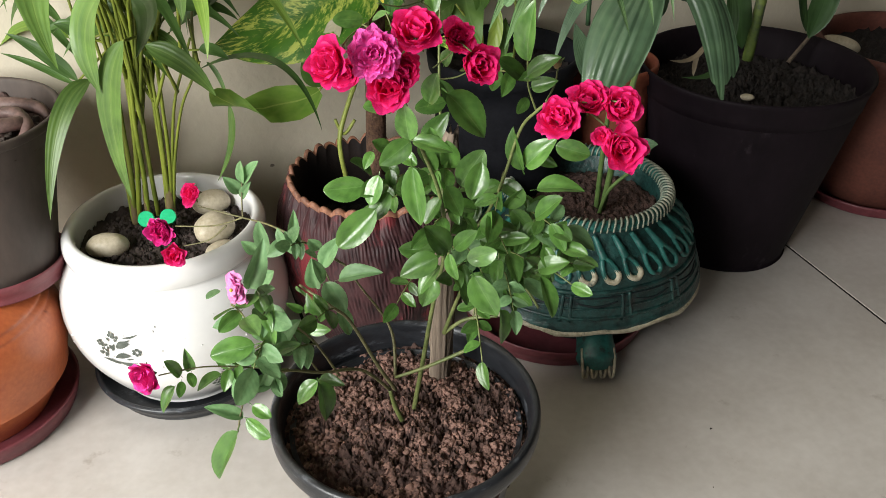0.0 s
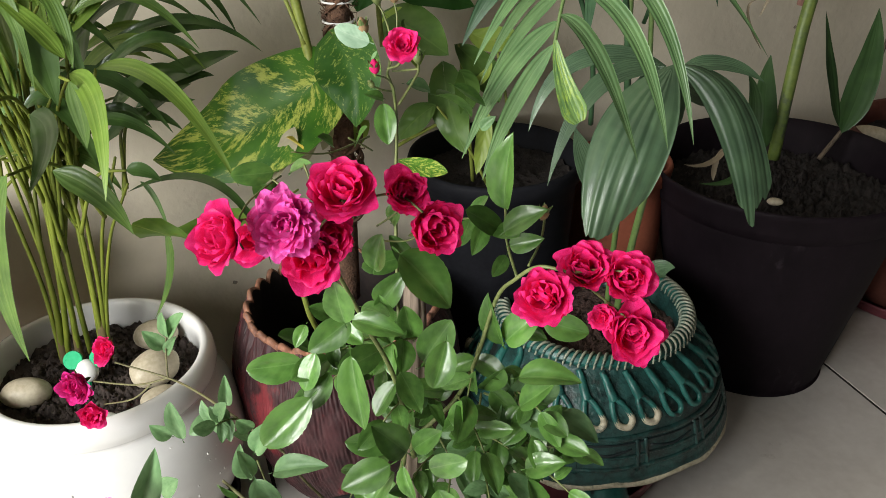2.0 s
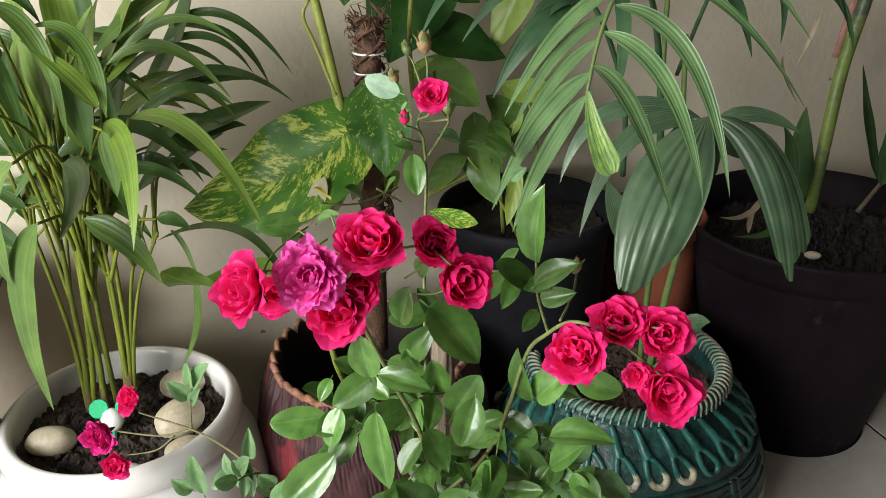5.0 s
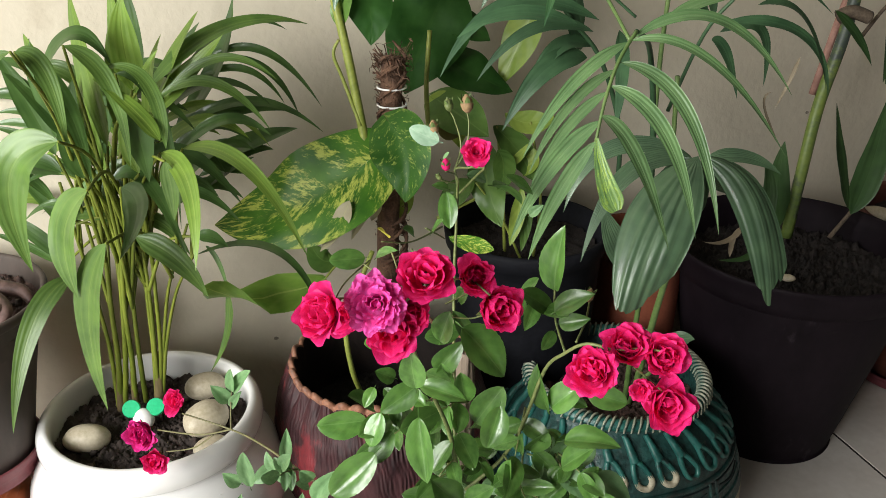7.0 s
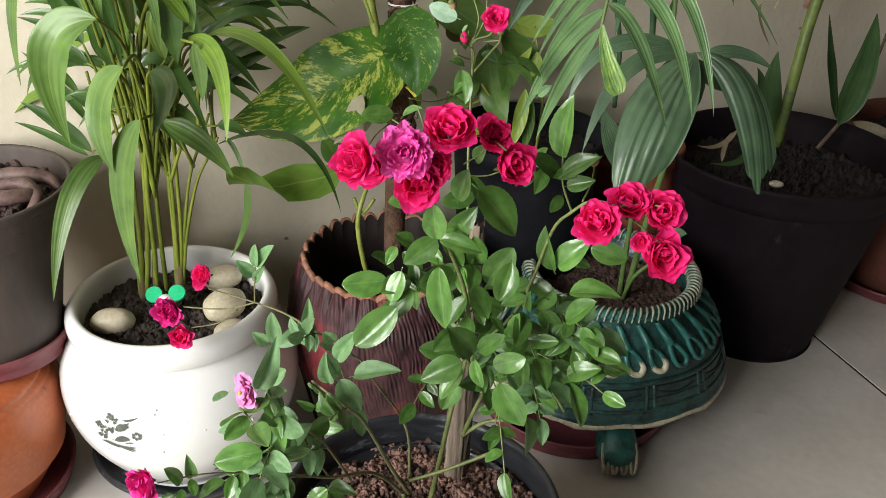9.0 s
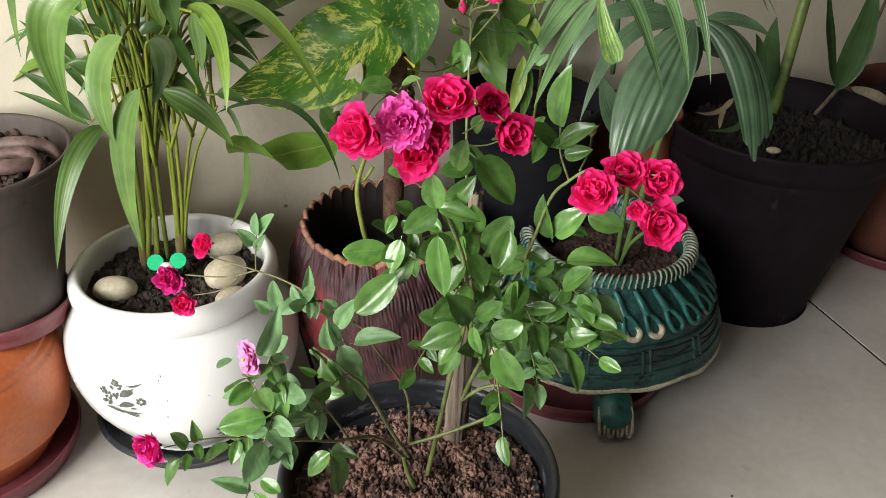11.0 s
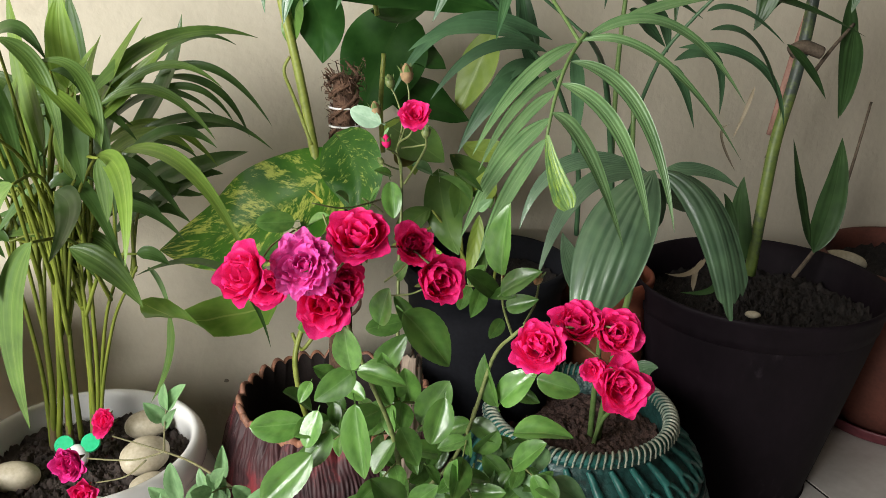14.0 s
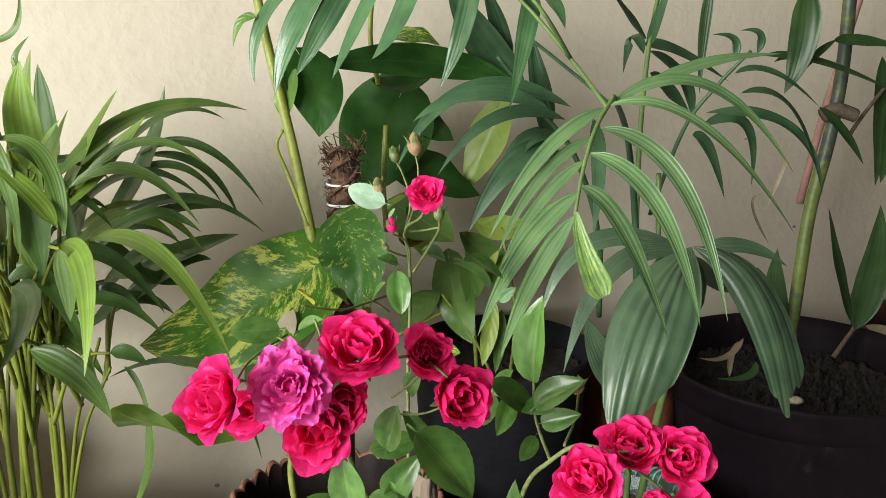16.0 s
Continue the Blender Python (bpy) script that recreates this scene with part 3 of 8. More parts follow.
for k in range(28):
    a0 = 6.28318 * (k + 0.79) / 28
    pts, strap = [], []
    for u, h in ((-0.01, 0.236), (0.03, 0.226), (0.065, 0.215), (0.095, 0.205)):
        q = on_shell(a0 + u, h)
        strap.append(q + Vector((q.x, q.y, 0)).normalized() * 0.002)
    for u, h, w in ((0.085, 0.208, 0.010), (0.11, 0.201, 0.034), (0.14, 0.191, 0.054), (0.18, 0.178, 0.054), (0.20, 0.171, 0.0),
                    (0.18, 0.178, -0.054), (0.14, 0.191, -0.054), (0.11, 0.201, -0.034), (0.085, 0.208, -0.010)):
        q = on_shell(a0 + u - w, h - 0.06 * w)
        pts.append(q + Vector((q.x, q.y, 0)).normalized() * 0.003)
    loop = part("loop", tube(pts, [0.0040, 0.0043, 0.0041, 0.0040, 0.0041, 0.0040, 0.0041, 0.0043, 0.0040], 8, 3), TEALBRIGHT, turtle)
    part("strap", tube(strap, [0.0040, 0.0052, 0.0066, 0.0074], 8, 4), TEALBRIGHT, loop)
    if k in (3, 11, 12, 19, 20, 21):
        part("loop_tip", tube(pts[2:7], [0.0034, 0.0048, 0.0050, 0.0048, 0.0034], 8, 4), CREAM, loop, "cream tip of a moulded loop")


def ridge(z, radius, n=90, material=TEAL):
    pts = [on_shell(6.28318 * k / n, z) for k in range(n + 1)]
    return part("ridge", tube(pts, [radius] * (n + 1), 6, 1), material, turtle)


ridge(0.154, 0.0045)
ridge(0.112, 0.0035)
ridge(0.128, 0.0024)
# dark ring painting the shadow under the upper ridge
ridge(0.146, 0.0018, 90, RELIEFSHADE)
part("shell_edge", lathe([(0.1965, 0.081), (0.2005, 0.0835), (0.2000, 0.0895), (0.196, 0.092), (0.19, 0.090), (0.192, 0.081)], 100,
     lambda a, r, z: (r * (1 + 0.09 * abs(math.cos(a - radians(200)))) + 0.0022 * noise.noise(Vector((a * 9, z * 60, 0))), z + 0.003 * math.sin(a * 11) + 0.003 * noise.noise(Vector((a * 7, z * 30, 4))))), CREAM, turtle, "cream wavy shell edge")
for k in range(12):
    a0 = 6.28318 * (k + 0.5) / 12
    for s in (-0.035, 0.035):
        part("ridge", tube([on_shell(a0 + s, 0.150), on_shell(a0 + s, 0.132), on_shell(a0 + s * 1.2, 0.106)], [0.0036, 0.0032, 0.0036], 6, 3), TEAL, turtle)
    # thin dark arcs stand in for shadows along the shell plates
    part("ridge", tube([on_shell(a0 + 0.08, 0.138), on_shell(a0 + 0.26, 0.132), on_shell(a0 + 0.44, 0.138)], [0.0016, 0.0026, 0.0016], 6, 5), RELIEFSHADE, turtle)


def foot(a, reach):
    """A flipper with cream claws, pointing out at an angle."""
    m = Matrix.Rotation(a, 4, "Z")
    pts = [m @ Vector(q) for q in ((reach - 0.07, 0, 0.06), (reach - 0.025, 0, 0.05), (reach, 0, 0.028), (reach + 0.012, 0, 0.013))]
    f = part("foot", tube(pts, [0.028, 0.031, 0.035, 0.022], 12, 4), TEALBRIGHT, turtle, "teal glazed flipper foot")
    for s in (-0.021, -0.007, 0.007, 0.021):
        side = ((0.004, -0.0042, 0.052), (0.019, -0.0048, 0.036), (0.029, -0.0036, 0.017), (0.030, 0.0, 0.011), (0.029, 0.0036, 0.017), (0.019, 0.0048, 0.036), (0.004, 0.0042, 0.052))
        c = [m @ Vector((reach + x, s * 1.05 + y, z)) for x, y, z in side]
        part("claw", tube(c, [0.0022, 0.0026, 0.0027, 0.0030, 0.0027, 0.0026, 0.0022], 6, 3), CREAM, f, "worn cream claw loop")


foot(radians(-88), 0.195)
foot(radians(160), 0.20)
foot(radians(40), 0.19)
hm = Matrix.Rotation(radians(-146), 4, "Z")
head_pts = [hm @ Vector(q) for q in ((0.13, 0, 0.085), (0.185, 0, 0.095), (0.225, 0, 0.098), (0.25, 0, 0.092))]
part("head", tube(head_pts, [0.036, 0.034, 0.034, 0.018], 14, 5), CREAM, turtle, "cream and teal glazed head")
dish = part("saucer", lathe(rounded([(0.0, 0.002), (0.142, 0.002), (0.158, 0.010), (0.168, 0.036), (0.164, 0.038), (0.150, 0.014), (0.0, 0.011)], 3)), MAROON, turtle, "maroon plastic saucer")
dish.location = (-0.045, -0.03, 0)
part("base", lathe(rounded([(0.0, 0.012), (0.12, 0.012), (0.13, 0.03), (0.12, 0.05)], 3)), BLACK, turtle)


# ---------------------------------------------------------------- white pot: painted sprigs
WHITE_PROFILE = ((0.028, 0.112), (0.066, 0.140), (0.115, 0.165), (0.168, 0.175), (0.217, 0.167), (0.252, 0.147))


def on_white(a, z, lift=0.0022):
    for (z0, r0), (z1, r1) in zip(WHITE_PROFILE, WHITE_PROFILE[1:]):
        if z <= z1:
            break
    u = (z - z0) / (z1 - z0)
    r = r0 + (r1 - r0) * u + 0.002 * math.sin(math.pi * min(max(u, 0), 1)) + lift
    return Vector((-0.424 + r * math.cos(a), 1.125 + r * math.sin(a), z))


def sprig(a0, z0, size, parent):
    """A painted spray: strokes, leaves and small blossoms on the glaze."""
    bm = bmesh.new()

    def stroke(x0, y0, x1, y1, w, bend=0.0):
        n = 7
        rows = []
        for i in range(n + 1):
            t = i / n
            dx, dy = x1 - x0, y1 - y0
            b = bend * 4 * t * (1 - t)
            x, y = x0 + dx * t - dy * b, y0 + dy * t + dx * b
            h = 1.7 * max(w, 0.06) * math.sin(math.pi * (0.06 + 0.9 * t)) / 2
            ln = math.hypot(dx, dy)
            rows.append([bm.verts.new(on_white(a0 + (x - dy / ln * h * s) * size / 0.165, z0 + (y + dx / ln * h * s) * size)) for s in (-1, 1)])
        for p, q in zip(rows, rows[1:]):
            bm.faces.new((p[0], p[1], q[1], q[0]))

    for x0, y0, x1, y1, w, b in ((-0.67, -0.69, 0.2, -0.92, 0.1, 0.05), (-0.47, -0.69, 1.02, -0.75, 0.045, -0.06), (0.2, -0.87, 0.83, -1.08, 0.035, 0.05), (0.16, -0.79, 0.87, -0.97, 0.04, 0.05), (0, -0.51, 0.71, -0.31, 0.19, 0.1), (-0.12, -0.47, 0.43, -0.12, 0.05, -0.2), (0.12, 0.08, 0.72, 0.37, 0.22, 0.1), (0.28, 0.39, 0.79, 0.59, 0.05, -0.1), (0.43, 0.65, 1.17, 0.87, 0.06, -0.08), (-0.24, 0.2, -0.06, -0.16, 0.08, 0.1), (0.04, 0.28, -0.04, -0.12, 0.06, -0.1), (-0.67, -0.24, -0.67, -0.47, 0.15, 0), (-0.39, -0.31, -0.54, -0.55, 0.09, 0.1), (-0.3, -0.2, -0.38, -0.59, 0.05, -0.3), (0.47, -0.57, 0.83, -0.51, 0.05, 0.05), (-0.38, 0.54, -0.19, 0.34, 0.03, 0.1)):
        stroke(x0, y0, x1, y1, w, b)
    for cx, cy, petals, reach in ((-0.12, 0.71, 4, 0.1), (0.09, 0.56, 3, 0.1), (-0.71, 0.2, 4, 0.1), (-0.46, -0.02, 5, 0.15), (1.02, -0.09, 6, 0.15)):
        for k in range(petals):
            a = 6.283 * k / petals + 0.5 + cx
            x, y = cx + reach * math.cos(a), cy + reach * math.sin(a)
            stroke(x - 0.06, y - 0.02, x + 0.07, y + 0.03, 0.10)
    ob = part("painted_sprig", bm, INK, parent, "grey-green painted flower sprig")
    ob.matrix_parent_inverse = parent.matrix_world.inverted()


white = [o for o in scene.objects if o.name.startswith("flower_pot") and "white" in o.get("label", "")][0]
sprig(radians(-105), 0.180, 0.031, white)
sprig(radians(-53), 0.092, 0.031, white)


# ---------------------------------------------------------------- leaves, stalks and flowers
ROSELEAF = leafy("rose_leaf", (0.039, 0.111, 0.015), (0.091, 0.209, 0.037), (0.20, 0.32, 0.12), 0.34, lines=7, through_light=0.2, coat=0.12, vein_mix=0.10, relief=0.02, gloss=0.45, wet=0.55, vary=0.42, grain=3)
PALELEAF = leafy("young_rose_leaf", (0.111, 0.232, 0.092), (0.191, 0.335, 0.151), (0.2, 0.34, 0.15), 0.42, lines=7, through_light=0.22, vein_mix=0.14, relief=0.07, grain=4)
SILVERLEAF = leafy("pale_rose_leaf_underside", (0.22, 0.36, 0.24), (0.32, 0.47, 0.33), (0.4, 0.52, 0.38), 0.5, lines=7, through_light=0.2, vein_mix=0.14, relief=0.07, grain=4)
YELLOWLEAF = leafy("yellowed_leaf", (0.5, 0.42, 0.04), (0.65, 0.55, 0.06), (0.5, 0.5, 0.1), 0.5)
ARECALEAF = leafy("areca_leaf", (0.032, 0.086, 0.014), (0.086, 0.174, 0.030), (0.20, 0.29, 0.07), 0.40, "parallel", 5, 0.24, coat=0.06, wet=0.12, vein_mix=0.26, relief=0.14)
ARECALIME = leafy("young_areca_leaf", (0.070, 0.150, 0.014), (0.140, 0.255, 0.028), (0.30, 0.40, 0.09), 0.38, "parallel", 5, 0.3, coat=0.06, vein_mix=0.28, relief=0.14)
# darker copy of the areca leaf: shade within the crown set as leaf colour
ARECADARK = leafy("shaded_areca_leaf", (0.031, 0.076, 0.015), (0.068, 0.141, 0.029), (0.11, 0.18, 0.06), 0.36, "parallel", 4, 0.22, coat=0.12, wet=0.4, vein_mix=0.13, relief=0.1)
VARIEGATED = leafy("marbled_pothos_leaf", (0.026, 0.110, 0.007), (0.071, 0.190, 0.014), (0.06, 0.14, 0.02), 0.38, lines=5, patch=(0.46, 0.52, 0.10), patch_at=0.50, through_light=0.2, patch_scale=(11, 3.2, 1), gloss=0.22, vein_mix=0.14, vary=0.1, coat=0.06)
MARBLED = leafy("dark_marbled_pothos_leaf", (0.015, 0.069, 0.007), (0.043, 0.125, 0.015), (0.06, 0.14, 0.02), 0.45, lines=5, patch=(0.30, 0.36, 0.08), patch_at=0.55, through_light=0.2, patch_scale=(14, 5, 1), gloss=0.25, vein_mix=0.12, vary=0.1)
POTHOSDARK = leafy("dark_pothos_leaf", (0.012, 0.048, 0.008), (0.031, 0.094, 0.018), (0.04, 0.10, 0.02), 0.5, lines=5, through_light=0.15, gloss=0.12, vein_mix=0.12)
POTHOSLEAF = leafy("green_pothos_leaf", (0.05, 0.12, 0.02), (0.11, 0.21, 0.04), (0.14, 0.24, 0.06), 0.35, lines=5, through_light=0.25)
TWISTLEAF = leafy("twisted_pothos_leaf", (0.075, 0.19, 0.018), (0.15, 0.29, 0.035), (0.34, 0.42, 0.12), 0.32, lines=5, through_light=0.35, patch=(0.46, 0.52, 0.2), patch_at=0.66, coat=0.12)
WITHERLEAF = leafy("browning_pothos_leaf", (0.10, 0.085, 0.02), (0.20, 0.17, 0.045), (0.2, 0.18, 0.06), 0.5, lines=5, through_light=0.25)
LIMELEAF = leafy("lime_pothos_leaf", (0.17, 0.27, 0.03), (0.29, 0.39, 0.06), (0.3, 0.4, 0.1), 0.4, lines=5, through_light=0.3)
CREAMLEAF = leafy("cream_pothos_leaf", (0.33, 0.29, 0.19), (0.48, 0.43, 0.30), (0.42, 0.42, 0.2), 0.45, through_light=0.15)
PALMLEAF = leafy("parlour_palm_leaf", (0.052, 0.139, 0.041), (0.122, 0.245, 0.079), (0.25, 0.36, 0.18), 0.36, "parallel", 4, 0.2, coat=0.14, wet=0.4, vein_mix=0.34, relief=0.3)
PALMMID = leafy("glossy_palm_leaf", (0.031, 0.096, 0.036), (0.078, 0.180, 0.066), (0.12, 0.22, 0.10), 0.32, "parallel", 4, 0.2, coat=0.25, wet=0.5, vein_mix=0.14)
PALMTIP = leafy("palm_leaf_with_lime_tip", (0.06, 0.14, 0.04), (0.14, 0.25, 0.06), (0.24, 0.38, 0.16), 0.38, "parallel", 5, 0.2, patch=(0.28, 0.40, 0.05), patch_at=0.50)
# darker copy of the palm leaf, with the shade further back in its colour
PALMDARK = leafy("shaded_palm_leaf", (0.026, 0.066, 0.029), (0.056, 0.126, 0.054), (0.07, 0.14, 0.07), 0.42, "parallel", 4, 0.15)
BROADLEAF = leafy("pleated_palm_leaf", (0.029, 0.067, 0.034), (0.070, 0.137, 0.065), (0.16, 0.235, 0.14), 0.38, "parallel", 9, 0.15, coat=0.10, vein_mix=0.24, relief=0.25, gloss=0.42, wet=0.3, patch=(0.06, 0.045, 0.022), patch_at=0.70, patch_scale=(9, 5, 1))
CANELEAF = leafy("cane_leaf", (0.015, 0.042, 0.011), (0.034, 0.080, 0.021), (0.06, 0.11, 0.04), 0.4, "parallel", 4, 0.2)
DRYLEAF = leafy("dry_straw_leaf", (0.17, 0.13, 0.08), (0.28, 0.23, 0.16), (0.28, 0.23, 0.16), 0.7, "parallel", 4, 0.1)
RED = leafy("crimson_petal", (0.76, 0.004, 0.130), (0.92, 0.030, 0.275), (0.95, 0.12, 0.40), 0.5, "parallel", 6, 0.60, vary=0.14, vein_mix=0.14, relief=0.05, gloss=0.3)
MAGENTA = leafy("magenta_petal", (0.72, 0.022, 0.31), (0.87, 0.11, 0.52), (0.92, 0.46, 0.84), 0.5, "parallel", 5, 0.56, vary=0.2, vein_mix=0.13, relief=0.05, gloss=0.3)
HOTPINK = leafy("hot_pink_petal", (0.62, 0.008, 0.19), (0.84, 0.05, 0.36), (0.85, 0.1, 0.4), 0.5, "parallel", 5, 0.26, vary=0.14, vein_mix=0.12, relief=0.05, gloss=0.25)
PINK = leafy("pale_pink_petal", (0.66, 0.17, 0.45), (0.80, 0.34, 0.60), (0.85, 0.5, 0.7), 0.5, "parallel", 5, 0.3, vein_mix=0.10, relief=0.05, gloss=0.25)
WITHER = surface("withered_bud", (0.16, 0.09, 0.045), (0.36, 0.25, 0.12), 0.8, 90, 0.4)
CANE = surface("green_rose_stem", (0.075, 0.105, 0.028), (0.19, 0.215, 0.075), 0.5, 60, 0.2)
TWIG = surface("brown_green_twig", (0.09, 0.085, 0.035), (0.19, 0.18, 0.085), 0.6, 60, 0.3)
ARECASTEM = surface("areca_stem", (0.065, 0.092, 0.010), (0.175, 0.205, 0.026), 0.55, 40, 0.15, stretch=(1, 1, 0.2), vary=0.3, gloss=0.3)
ARECASHEATH = surface("brown_areca_sheath", (0.05, 0.032, 0.018), (0.17, 0.13, 0.05), 0.6, 50, 0.3, stretch=(1, 1, 0.2))
PALMSTEM = surface("palm_stem", (0.07, 0.13, 0.035), (0.15, 0.23, 0.07), 0.45, 50, 0.15)
VINE = surface("pothos_vine", (0.15, 0.19, 0.03), (0.30, 0.34, 0.07), 0.45, 40, 0.2, spot=(0.10, 0.07, 0.03), spot_scale=40, spot_at=0.64)
CANEGREEN = surface("green_cane", (0.05, 0.09, 0.025), (0.16, 0.21, 0.04), 0.45, 16, 0.15, 120, spot=(0.045, 0.06, 0.05), spot_scale=10, spot_at=0.52)
DRYSTICK = surface("dry_stick", (0.06, 0.042, 0.03), (0.15, 0.112, 0.078), 0.85, 60, 0.3)
PINKSTICK = surface("pinkish_cane_stake", (0.30, 0.15, 0.12), (0.42, 0.24, 0.19), 0.7, 40, 0.2)

WIDTH = {
    "lance": lambda u: (1 - (1 - min(u / 0.28, 1)) ** 2) ** 0.9 * (1 - max(0, (u - 0.40) / 0.60) ** 1.7) + 0.015,
    "oval": lambda u: math.sin(math.pi * min(max(u, 0), 1)) ** 0.75 + 0.012,
    "fishtail": lambda u: 0.12 + 0.88 * min(u / 0.85, 1) ** 0.8 * (1 - max(0, (u - 0.85) / 0.15) ** 2 * 0.6),
    "heart": lambda u: (1 - (1 - min(u / 0.34, 1)) ** 2) ** 0.5 * (1 - max(0, (u - 0.34) / 0.66) ** 1.9) + 0.01,
}
leaf_rnd = random.Random(11)


def sheet_mesh(name, rows, material):
    """A smooth sheet from rows of points; UV x along, y across."""
    n, k = len(rows), len(rows[0])
    verts = [p for row in rows for p in row]
    faces = [(i * k + j, i * k + j + 1, (i + 1) * k + j + 1, (i + 1) * k + j) for i in range(n - 1) for j in range(k - 1)]
    me = bpy.data.meshes.new(name)
    me.from_pydata([tuple(v) for v in verts], [], faces)
    uv = me.uv_layers.new(name="UVMap")
    for loop in me.loops:
        i, j = divmod(loop.vertex_index, k)
        uv.data[loop.index].uv = (i / (n - 1), j / (k - 1))
    me.materials.append(material)
    me.shade_smooth()
    return me


def blade(plant, material, base, mid, tip, width, kind="lance", fold=0.18, hint=(0.0, -0.72, 0.69)):
    """A long leaf that bends through three points."""
    b, m, t = Vector(base), Vector(mid), Vector(tip)
    c = 2 * m - (b + t) / 2
    n, cols = (22, 9) if kind == "lance" else (20, 11)
    rows = []
    h0 = (Vector(hint) + Vector((leaf_rnd.uniform(-0.3, 0.3), leaf_rnd.uniform(-0.2, 0.2), leaf_rnd.uniform(-0.2, 0.2)))).normalized()
    ripple, ph = leaf_rnd.uniform(0.02, 0.06), leaf_rnd.uniform(0, 6)
    length = (m - b).length + (t - m).length
    for i in range(n + 1):
        u = i / n
        p = b * (1 - u) ** 2 + c * 2 * u * (1 - u) + t * u * u
        d = ((c - b) * (1 - u) + (t - c) * u).normalized()
        nn = (h0 - d * h0.dot(d)).normalized()
        s = d.cross(nn)
        w = WIDTH[kind](u) * width / 2
        row = []
        for j in range(cols):
            v = 2 * j / (cols - 1) - 1
            q = p + s * (v * w) + nn * (w * fold * abs(v) - w * fold * 0.5 + w * ripple * (2.2 if kind == "heart" else 1) * math.sin(ph + u * 13 + v * 2.2) * abs(v) - (0.10 * w * v * v if kind == "heart" else 0))
            if kind == "lance":
                q += nn * (w * 0.025 * math.cos(v * 11 + ph))
            if kind == "heart":
                q -= d * (0.22 * length * abs(v) ** 1.4 * (1 - u) ** 3)
            row.append(q)
        rows.append(row)
    ob = new("leaf", sheet_mesh("leaf", rows, material))
    ob.parent = plant
    return ob


def fan_leaf(plant, material, ribs, pleats=6, seed=0, depth=0.0024, ragged=0.05):
    """A broad palm leaf of fused pleats that spread from one stalk: ribs are base, middle and tip, from edge to edge."""
    rnd = random.Random(seed)
    lengths = [1 + rnd.uniform(-ragged, ragged) for k in range(pleats + 1)]
    heights = [rnd.uniform(0.6, 1.5) for k in range(pleats + 1)]
    n, per = 30, 6
    cols = pleats * per + 1

    def along(k, u):
        b, m, t = (Vector(q) for q in ribs[k])
        c = 2 * m - (b + t) / 2
        return b * (1 - u) ** 2 + c * 2 * u * (1 - u) + t * u * u

    rows = []
    for i in range(n + 1):
        row = []
        for j in range(cols):
            v = j / (cols - 1)
            f = v * pleats
            k = min(int(f), pleats - 1)
            r = f - k
            cut = abs(2 * r - 1)
            long = lengths[k] * (1 - 0.012 * cut ** 3)
            u = i / n * (long if i > n * 0.6 else 1 + (long - 1) * (i / (n * 0.6)) ** 2)
            g = v * (len(ribs) - 1)
            a = min(int(g), len(ribs) - 2)
            w = g - a
            p0, p1, p2, p3 = (along(min(max(a + q, 0), len(ribs) - 1), u) for q in (-1, 0, 1, 2))
            p = 0.5 * (2 * p1 + (p2 - p0) * w + (2 * p0 - 5 * p1 + 4 * p2 - p3) * w * w + (3 * p1 - p0 - 3 * p2 + p3) * w ** 3)
            row.append((p, cut - 0.5, heights[k], u))
        rows.append(row)
    out = []
    for i in range(n + 1):
        row = []
        for j in range(cols):
            p, cut, high, u = rows[i][j]
            d = rows[min(i + 1, n)][j][0] - rows[max(i - 1, 0)][j][0]
            e = rows[i][min(j + 1, cols - 1)][0] - rows[i][max(j - 1, 0)][0]
            nn = d.cross(e)
            nn = nn.normalized() if nn.length > 1e-9 else Vector((0, -0.7, 0.7))
            if nn.y > 0:
                nn = -nn
            wave = 0.35 * noise.noise(Vector((u * 5, j / cols * 7, seed * 3.7)))
            row.append(p + nn * (depth * (cut * high + wave) * min(u * 2.2, 1) * (1 - 0.45 * u)))
        out.append(row)
    ob = new("leaf", sheet_mesh("leaf", out, material))
    ob.parent = plant
    return ob


leaflet_meshes = {}


def leaflet_mesh(k, material):
    """A toothed oval rose leaflet, one long and one wide, with its stalk."""
    key = (k, material.name)
    if key in leaflet_meshes:
        return leaflet_meshes[key]
    rnd = random.Random(k)
    bend, cup, fat = rnd.uniform(-0.02, 0.26), rnd.uniform(0.16, 0.50), rnd.uniform(0.40, 0.5)
    side = rnd.uniform(-0.08, 0.08)
    rows = []
    n = 22
    for i in range(-3, n + 1):
        u = i / n
        if i < 0:
            h = 0.022
        else:
            h = 0.5 * u ** 0.62 * (1 - u) ** (0.64 if fat > 0.45 else 0.84) / (0.420 if fat > 0.45 else 0.374) + 0.004
            if 1 < i < n:
                h *= 1 + (0.014 if i % 2 else -0.012)
        rows.append([Vector((u, h * v + side * u * u, cup * h * (abs(v) - 0.42 * v * v) - bend * u * u + 0.012 * abs(v) * math.sin(u * 9 + (2 if v > 0 else 0) + k))) for v in (-1, -0.66, -0.33, 0, 0.33, 0.66, 1)])
    leaflet_meshes[key] = sheet_mesh("leaflet", rows, material)
    return leaflet_meshes[key]


